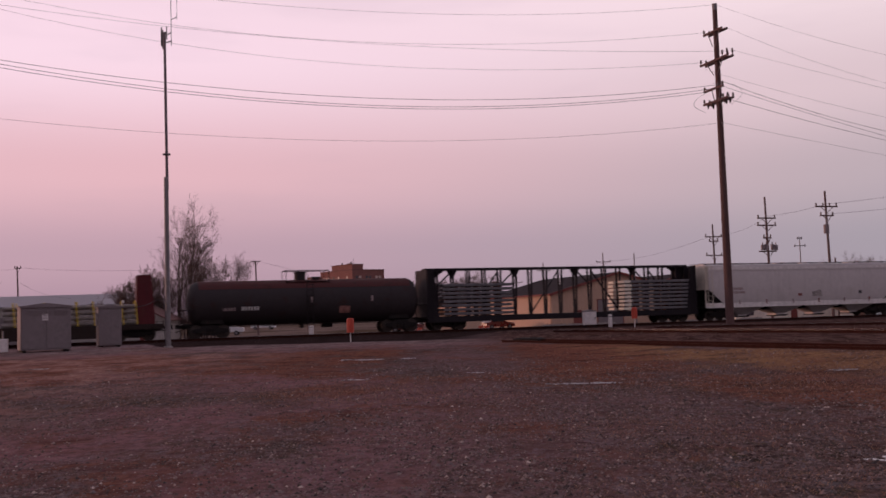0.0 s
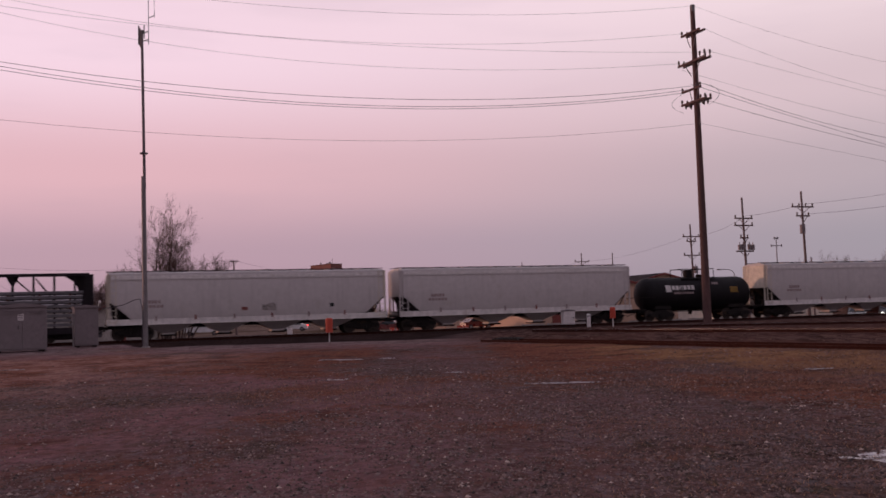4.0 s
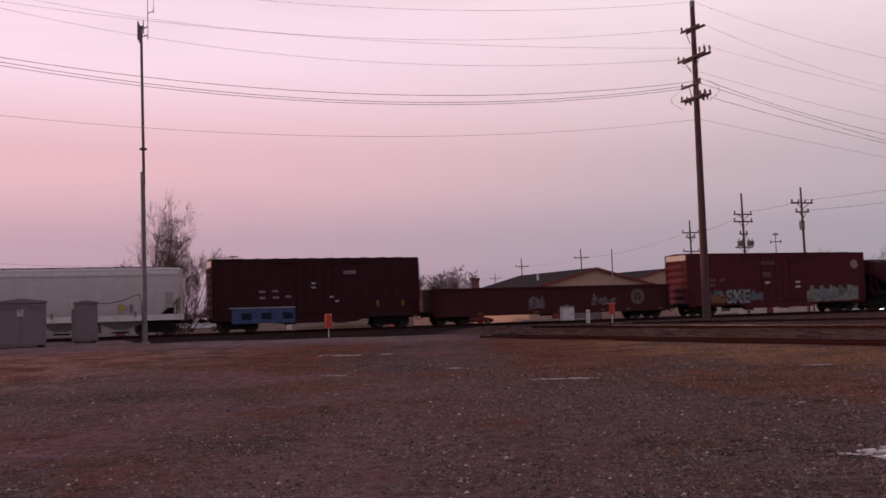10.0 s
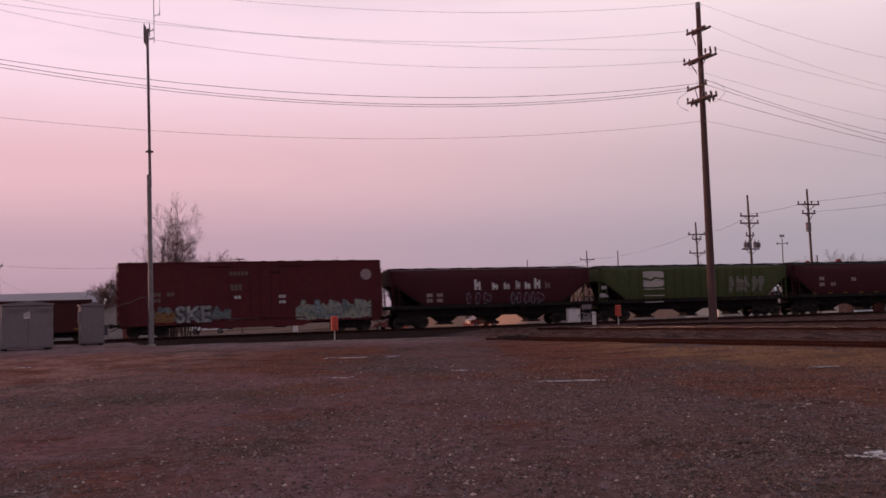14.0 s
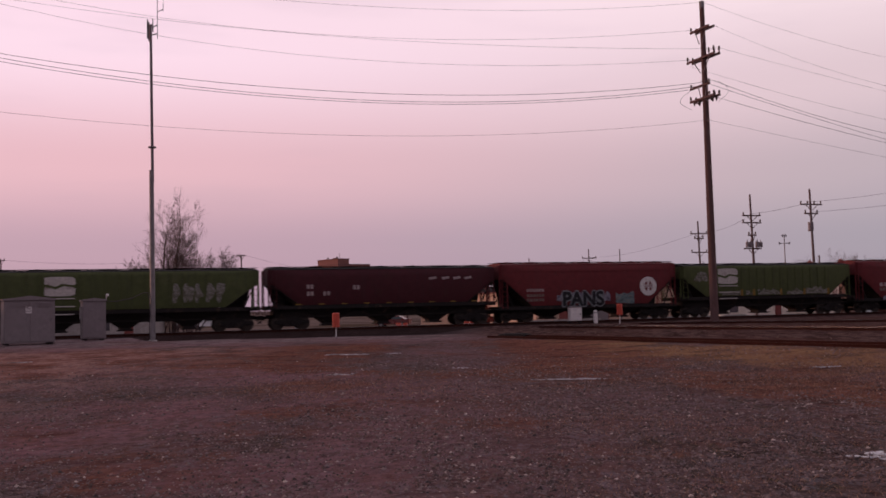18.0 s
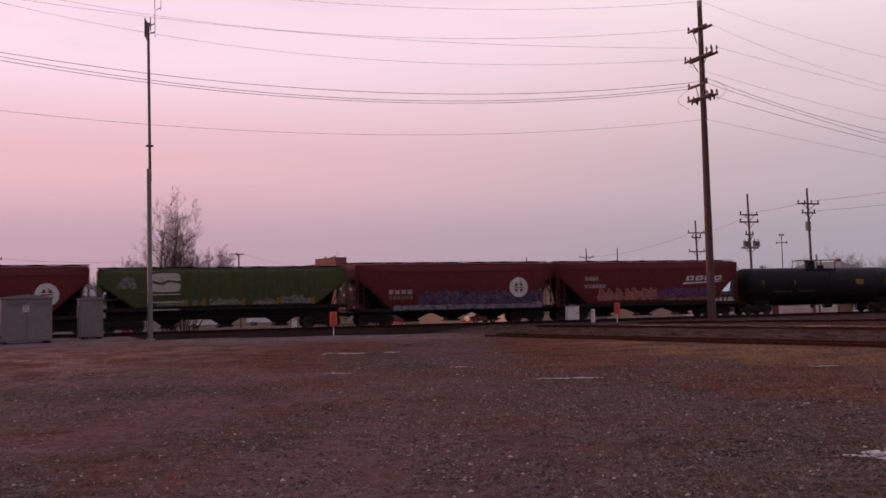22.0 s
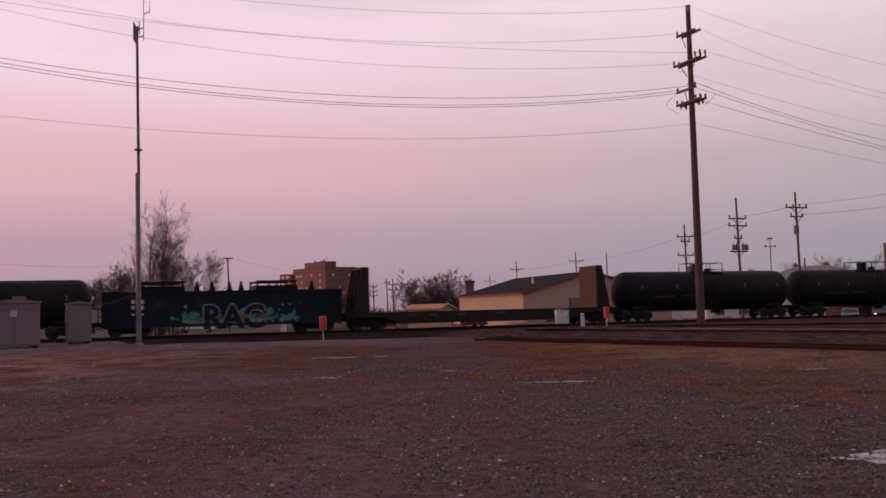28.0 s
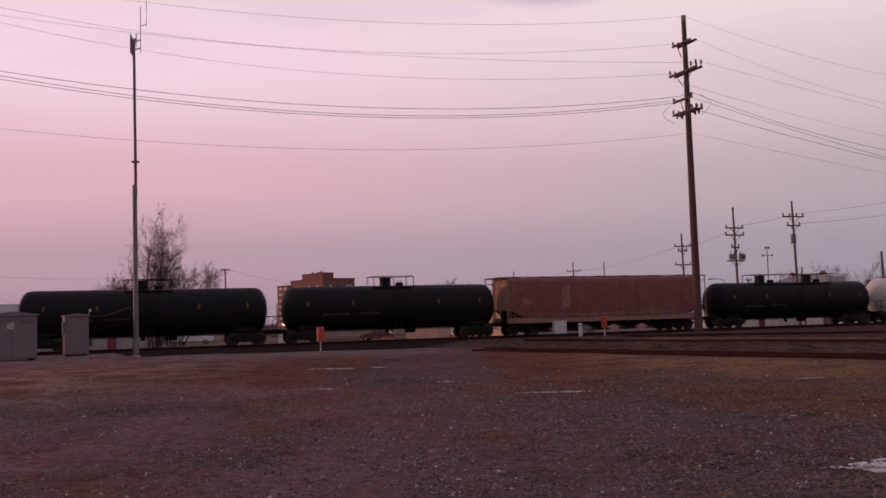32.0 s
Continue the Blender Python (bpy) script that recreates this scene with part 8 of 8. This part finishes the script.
def forked_tree(x, y, height, seed, stems, crown_from=0.3, reach=0.30, lift=0.5, spread=0.9, sprays=7, twig=0.0125, girth=0.0135, wood=None, label="tall bare deciduous tree with fine twigs"):
    """Stems, each a (lean east, lean north, share of the height), that fork three times; the limbs bend upwards, and their ends break up into fine twigs."""
    rnd = random.Random(seed)
    t = thing("bare_tree", label, "tree", pose(x, y, ground_z(x, y) - 0.02), group="bare trees")
    trunk, crown = ([], []), ([], [])

    def limb(store, a, b, r0, r1, n):
        verts, faces = store
        d = (b - a).normalized()
        u = d.orthogonal().normalized()
        w = d.cross(u)
        k = len(verts)
        for c, r in ((a, r0), (b, r1)):
            verts.extend([c + (u * math.cos(i * math.tau / n) + w * math.sin(i * math.tau / n)) * r for i in range(n)])
        faces.extend([(k + i, k + (i + 1) % n, k + n + (i + 1) % n, k + n + i) for i in range(n)])

    def grow(p, d, length, r, level):
        n = (9, 6, 4, 3)[level]
        kids = (sprays * 2, 8, 7, 0)[level]
        step = length / n
        for i in range(n):
            d = (d + Vector((rnd.gauss(0, 1), rnd.gauss(0, 1), rnd.gauss(0, 0.6))) * (0.045, 0.06, 0.07, 0.09)[level] + Vector((0, 0, lift * (0.05, 0.12, 0.08, 0.04)[level]))).normalized()
            q = p + d * step
            r2 = max(twig * 0.5, r * (0.86, 0.78, 0.68, 0.6)[level])
            limb(trunk if level < 2 and r > 0.03 else crown, p, q, r, r2, (7, 5, 3, 3)[level])
            f = (i + 1) / n
            start = crown_from if level == 0 else 0.25
            if kids and f >= start:
                share = kids / (n * (1 - start))
                for _ in range(int(share) + (rnd.random() < share % 1)):
                    side = d.orthogonal().normalized()
                    side.rotate(Matrix.Rotation(rnd.uniform(0, math.tau), 3, d))
                    kd = (d + side * spread * rnd.uniform(0.6, 1.25)).normalized()
                    if level == 0:
                        # a rounded crown: the longest limbs leave the stem at half its height
                        kl = height * reach * (0.45 + 0.55 * math.sin(math.pi * min(1, 0.25 + 0.75 * (1 - f)))) * rnd.uniform(0.7, 1.15)
                    else:
                        kl = length * rnd.uniform(0.35, 0.60) * (1.1 - 0.4 * f)
                    grow(q.copy(), kd, kl, max(twig, r2 * 0.55), level + 1)
            p, r = q, r2

    for east, north, share in stems:
        grow(Vector((east * 1.2, north * 1.2, -0.2)), Vector((east, north, 1)).normalized(), height * share, girth * height * share, 0)
    for name, (verts, faces), m in (("trunk", trunk, BARK), ("crown", crown, wood or TWIG)):
        me = bpy.data.meshes.new(name)
        me.from_pydata(verts, [], faces)
        me.materials.append(m)
        ob = new(name, me)
        ob.parent = t


UPRIGHT, SPREAD, THICKET = "tall narrow bare tree with upright limbs", "low spreading bare tree with fine twigs", "bare thicket of thin stems"
forked_tree(-30.7, 108, 15.0, 44, [(0.085, 0.0, 0.78), (0.17, 0.03, 0.60)], crown_from=0.34, reach=0.25, lift=0.6, spread=0.95, sprays=7, girth=0.018, label=UPRIGHT)
forked_tree(-31.8, 109, 14.4, 47, [(-0.015, 0.0, 0.77), (-0.07, 0.04, 0.62)], crown_from=0.38, reach=0.24, lift=0.6, spread=0.95, sprays=7, girth=0.018, label=UPRIGHT)
forked_tree(-29.8, 110, 9.6, 5, [(0.10, 0.0, 0.95), (-0.14, 0.1, 0.8), (0.24, -0.05, 0.75)], crown_from=0.3, reach=0.26, lift=0.6, spread=0.85, sprays=9)
forked_tree(-28.6, 107, 7.4, 6, [(0.38, 0.05, 1.05), (0.16, -0.1, 0.95), (0.58, 0.1, 1.0)], crown_from=0.3, reach=0.34, lift=0.3, spread=0.85, sprays=9, twig=0.011, label=SPREAD)
forked_tree(-33.2, 107, 7.4, 7, [(-0.22, 0.0, 0.9), (-0.45, 0.1, 0.85), (0.1, -0.1, 0.8)], crown_from=0.3, reach=0.28, lift=0.5, spread=0.85, sprays=9, label=SPREAD)
forked_tree(-34.8, 108, 6.4, 9, [(-0.35, 0.0, 0.9), (-0.70, 0.1, 0.9), (-0.05, 0.0, 0.85)], crown_from=0.25, reach=0.30, lift=0.25, spread=0.85, sprays=9, label=SPREAD)
forked_tree(-35.0, 106, 5.6, 14, [(-0.45, 0.0, 0.95), (-0.72, 0.05, 0.9), (0.1, 0.0, 0.75)], crown_from=0.2, reach=0.30, lift=0.10, spread=0.85, sprays=9, label=SPREAD)
for tx, ty, th, seed in ((-35.6, 106.5, 4.4, 17), (-33.6, 105, 5.2, 10), (-32.4, 106.5, 5.6, 18), (-31.4, 105.5, 5.8, 11), (-30.4, 107, 6.0, 19), (-29.6, 104, 5.4, 12), (-28.4, 105, 4.4, 13)):
    forked_tree(tx, ty, th, seed, [(-0.4, 0.0, 1.0), (-0.15, 0.1, 1.05), (0.1, -0.1, 1.1), (0.35, 0.05, 0.95)], crown_from=0.2, reach=0.30, lift=0.4, spread=0.85, sprays=6, twig=0.0095, label=THICKET)
for tx, ty, th, seed in ((46.4, 112.2, 2.6, 15), (47.9, 112.0, 3.1, 16), (49.5, 112.6, 3.5, 25), (51.2, 112.2, 3.7, 26), (53.0, 112.8, 3.5, 27)):
    forked_tree(tx, ty, th, seed, [(-0.7, 0.0, 1.0), (-0.35, 0.1, 1.0), (0.0, 0.0, 1.05), (0.35, 0.05, 1.0), (0.7, 0.1, 0.95)], crown_from=0.12, reach=0.36, lift=0.2, spread=0.95, sprays=9, twig=0.014, wood=RUST_TWIG, label="dense rusty brown leafless shrub")
ROUND = "dense rounded bare tree behind the tracks"
bare_tree(-2.8, 170, 9.6, 21, stems=5, tilt=0.45, reach=0.34, rise=0.6, label=ROUND, twig=0.011)
bare_tree(-0.4, 172, 9.2, 22, stems=5, tilt=0.45, reach=0.34, rise=0.6, label=ROUND, twig=0.011)
bare_tree(-4.8, 168, 8.4, 23, stems=3, tilt=0.4, reach=0.32, rise=0.6, label=ROUND, twig=0.012)
bare_tree(2.4, 178, 7.4, 28, stems=3, tilt=0.4, reach=0.32, rise=0.6, label=ROUND, twig=0.012)
bare_tree(-8.6, 175, 9.2, 24, stems=1, reach=0.2, rise=1.1, twig=0.011, rich=0.5)
for tx, ty, th, seed in ((52.5, 140, 7.6, 31), (56.6, 133, 7.4, 32), (61.0, 136, 7.4, 34), (50.0, 148, 6.6, 33)):
    forked_tree(tx, ty, th, seed, [(-0.45, 0.0, 0.85), (0.05, 0.1, 0.90), (0.48, 0.0, 0.85)], crown_from=0.35, reach=0.38, lift=0.2, spread=0.95, sprays=6, twig=0.009, label="wide bare tree behind the house")
bare_tree(-70.5, 140, 12.0, 35, stems=2, tilt=0.2, reach=0.26)
bare_tree(-74, 138, 10.5, 36, stems=2, tilt=0.25, reach=0.28)


def far_woods():
    """A low uneven line of distant bare woods along the horizon."""
    rnd = random.Random(9)
    verts, faces = [], []
    for i in range(1500):
        a = radians(rnd.uniform(-38, 38))
        dist = rnd.uniform(520, 760)
        x, y = dist * math.sin(a), dist * math.cos(a)
        h = rnd.uniform(3, 9) * (0.7 + 0.5 * noise.noise((a * 14, 0, 0)))
        for _ in range(9):
            cx, cy, cz = x + rnd.gauss(0, 2.6), y + rnd.gauss(0, 2.6), -0.8 + h * rnd.uniform(0.2, 1.0)
            s = rnd.uniform(0.5, 1.5)
            k = len(verts)
            u = Vector((rnd.gauss(0, 1), rnd.gauss(0, 1), rnd.gauss(0, 1))).normalized() * s
            w = Vector((rnd.gauss(0, 1), rnd.gauss(0, 1), rnd.gauss(0, 1))).normalized() * s * 0.6
            verts += [Vector((cx, cy, cz)) - u, Vector((cx, cy, cz)) + w, Vector((cx, cy, cz)) + u]
            faces.append((k, k + 1, k + 2))
        k = len(verts)
        verts += [Vector((x - 0.2, y, -1)), Vector((x + 0.2, y, -1)), Vector((x, y, -0.8 + h))]
        faces.append((k, k + 1, k + 2))
    scatter_mesh("distant_woods", verts, faces, TWIG, "line of distant bare woods along the horizon", "woods")


far_woods()


# ---- vehicles and clutter behind the railway ----
def car_shape(name, label, paint_m, kind_of="sedan", lights=None):
    """A road vehicle of about 4.6 m, its front towards local +x."""
    p = thing(name, label, "car", group="road vehicles")
    h, l = (1.45, 4.6) if kind_of == "sedan" else (1.78, 4.8) if kind_of == "suv" else (1.85, 5.4)
    if kind_of == "sedan":
        side_line = [(-2.3, 0.35), (2.3, 0.35), (2.3, 0.72), (1.5, 0.92), (0.95, 0.98), (0.35, 1.40), (-0.95, 1.43), (-1.65, 1.02), (-2.25, 0.95)]
    elif kind_of == "suv":
        side_line = [(-2.4, 0.40), (2.4, 0.40), (2.4, 0.88), (1.6, 1.06), (1.15, 1.12), (0.6, 1.70), (-1.9, 1.76), (-2.35, 1.15)]
    else:
        side_line = [(-2.7, 0.5), (2.7, 0.5), (2.7, 1.05), (1.5, 1.18), (1.05, 1.22), (0.55, 1.82), (-0.6, 1.85), (-0.85, 1.22), (-2.7, 1.15)]
    bm = B()
    loft(bm, [[Vector((x * (1 if abs(y) < 0.8 else 0.985), y * (1 if z < 1.15 else 0.84), z)) for x, z in side_line] for y in (-0.9, -0.45, 0.45, 0.9)])
    part("body", bm, paint_m, p, smooth_shade=True)
    x0, x1, z0, z1 = {"sedan": (-1.35, 0.65, 1.0, 1.34), "suv": (-1.75, 0.75, 1.14, 1.60), "pickup": (-0.65, 0.75, 1.24, 1.70)}[kind_of]
    for s in (-1, 1):
        bm = B()
        loft(bm, [[Vector((x0, s * yy, z0)), Vector((x1, s * yy, z0)), Vector((x1 - 0.4, s * (yy - 0.1), z1)), Vector((x0 + 0.25, s * (yy - 0.1), z1))] for yy in (0.88, 0.915)])
        part("side_window", bm, GLASS_DARK, p)
    bm = B()
    ww = x1 + 0.22
    loft(bm, [[Vector((ww + dx, -0.68, z0 + 0.03)), Vector((ww + dx, 0.68, z0 + 0.03)), Vector((ww - 0.46 + dx, 0.6, z1)), Vector((ww - 0.46 + dx, -0.6, z1))] for dx in (0.0, 0.05)])
    part("windscreen", bm, GLASS_DARK, p)
    for x in (-l * 0.31, l * 0.31):
        for s in (-1, 1):
            bm = B()
            rod(bm, (x, s * 0.70, 0.33), (x, s * 0.92, 0.33), 0.33, n=16)
            w = part("wheel", bm, TYRE, p)
            bm = B()
            rod(bm, (x, s * 0.915, 0.33), (x, s * 0.93, 0.33), 0.2, n=12)
            part("rim", bm, MAST_STEEL, w)
    front, back = side_line[1][0], side_line[0][0]
    for s in (-1, 1):
        bm = B()
        box(bm, front - 0.06, front + 0.03, s * 0.66 - 0.16, s * 0.66 + 0.16, 0.62, 0.78)
        part("headlight", bm, HEADLIGHT if lights else WHITE_PAINT, p)
        bm = B()
        box(bm, back - 0.03, back + 0.06, s * 0.68 - 0.14, s * 0.68 + 0.14, 0.78, 0.95)
        part("taillight", bm, TAILLIGHT if lights else CAR_RED, p)
    return p


def park(v, x, y, rz):
    v.matrix_basis = stand(x, y, rz)


park(car_shape("sedan", "red sedan waiting behind the tracks", CAR_RED, "sedan"), 3.2, 130, 35)
park(car_shape("sedan", "dark sedan with headlights on, waiting behind the tracks", CAR_DARK, "sedan", True), 42.6, 106, -112)
park(car_shape("suv", "dark sport utility vehicle with headlights on", CAR_DARK, "suv", True), 46.3, 107, -110)
park(car_shape("pickup", "white pickup truck parked behind the tracks", CAR_WHITE, "pickup"), -35.0, 142, 8)
park(car_shape("sedan", "red sedan parked behind the tracks", CAR_RED, "sedan"), -8.3, 130, 170)
ROAD_CARS = [
    (car_shape("pickup", "white pickup truck driving slowly along the road", CAR_WHITE, "pickup"), 160, ((0, -97), (32, 0)), 0),
    (car_shape("suv", "white sport utility vehicle driving along the road", CAR_WHITE, "suv"), 200, ((0, -41.5), (32, -490)), 180),
    (car_shape("sedan", "red sedan driving along the road", CAR_RED, "sedan"), 204, ((0, 75.0), (32, -373)), 180),
    (car_shape("sedan", "pale sedan with lit tail lights on the road", CAR_WHITE, "sedan", True), 160, ((0, -12), (32, -116)), 180),
]


def gravel_pile():
    rnd = random.Random(3)
    bm = B()
    rings = []
    for k, (r, z) in enumerate(((2.2, 0), (1.5, 0.75), (0.8, 1.4), (0.15, 1.75))):
        rings.append([Vector((r * math.cos(a) * rnd.uniform(0.85, 1.15), r * math.sin(a) * rnd.uniform(0.85, 1.15), z)) for a in [i * math.tau / 18 for i in range(18)]])
    loft(bm, rings)
    lone("gravel_pile", bm, TAN_WALL, "conical pile of pale tan gravel", "gravel pile", stand(-1.6, 112))


gravel_pile()


def barrel(x, y):
    p = thing("traffic_barrel", "orange plastic traffic barrel with white bands", "barrel", stand(x, y), group="traffic barrels")
    bm = B()
    rod(bm, (0, 0, 0), (0, 0, 0.95), 0.32, 0.26, n=14)
    part("drum", bm, ORANGE, p)
    for z in (0.3, 0.62):
        bm = B()
        rod(bm, (0, 0, z), (0, 0, z + 0.12), 0.312 - z * 0.06, n=14)
        part("band", bm, WHITE_PAINT, p)
    bm = B()
    rod(bm, (0, 0, 0), (0, 0, 0.06), 0.42, n=14)
    part("foot", bm, TYRE, p)


for x, y in ((0.9, 101), (1.5, 101.5), (-5.2, 100), (-5.9, 101)):
    barrel(x, y)


def concrete_block(x, y, rz, l):
    p = thing("concrete_barrier", "weathered grey concrete barrier block", "barrier", stand(x, y, rz), group="concrete barriers")
    bm = B()
    loft(bm, [[Vector((xx, yy, z)) for yy, z in ((-0.3, 0), (0.3, 0), (0.3, 0.15), (0.12, 0.45), (0.09, 0.95), (-0.09, 0.95), (-0.12, 0.45), (-0.3, 0.15))] for xx in (-l / 2, l / 2)])
    part("block", bm, CONCRETE, p)
    for s in (-1, 1):
        bm = B()
        rod(bm, (s * l * 0.3, 0, 0.95), (s * l * 0.3, 0, 1.02), 0.04, n=6)
        part("lifting_eye", bm, STEEL_DARK, p)


for i in range(3):
    concrete_block(8.0 + i * 2.5, 98 + i * 0.9, 20, 2.4)
for i in range(4):
    concrete_block(19 + i * 3.2, 101 + i * 1.1, 20, 2.6)


# ---- what moves ----
def motions():
    times = [0, 4, 8, 12, 16, 20, 24, 28, 32]
    for root, q, y, z in MOVING:
        rows = []
        for t in times:
            p = on_line(q - SPEED * t, -y, RAIL_TOP + z)
            rows.append((t, pose(p.x, p.y, p.z, 0, 0, TRACK_ANGLE)))
        walk(root, rows)
    for v, y, ends, rz in ROAD_CARS:
        rows = []
        for t, x in ends:
            rows.append((t, pose(x, y, ground_z(x, y) - 0.02, 0, 0, rz)))
        walk(v, rows)
    # every wheel turns at the same rate, so all wheelsets share the keys of the first
    turn = math.degrees(SPEED / FPS / 0.455)
    first = WHEELSETS[0]
    walk(first, [(k / FPS, pose(0, 0, 0, 0, -turn * k, 0)) for k in range(0, 32 * FPS + 1)])
    for w in WHEELSETS[1:]:
        w.rotation_mode = "QUATERNION"
        keys = w.animation_data_create()
        keys.action = first.animation_data.action
        keys.action_slot = first.animation_data.action_slot


motions()
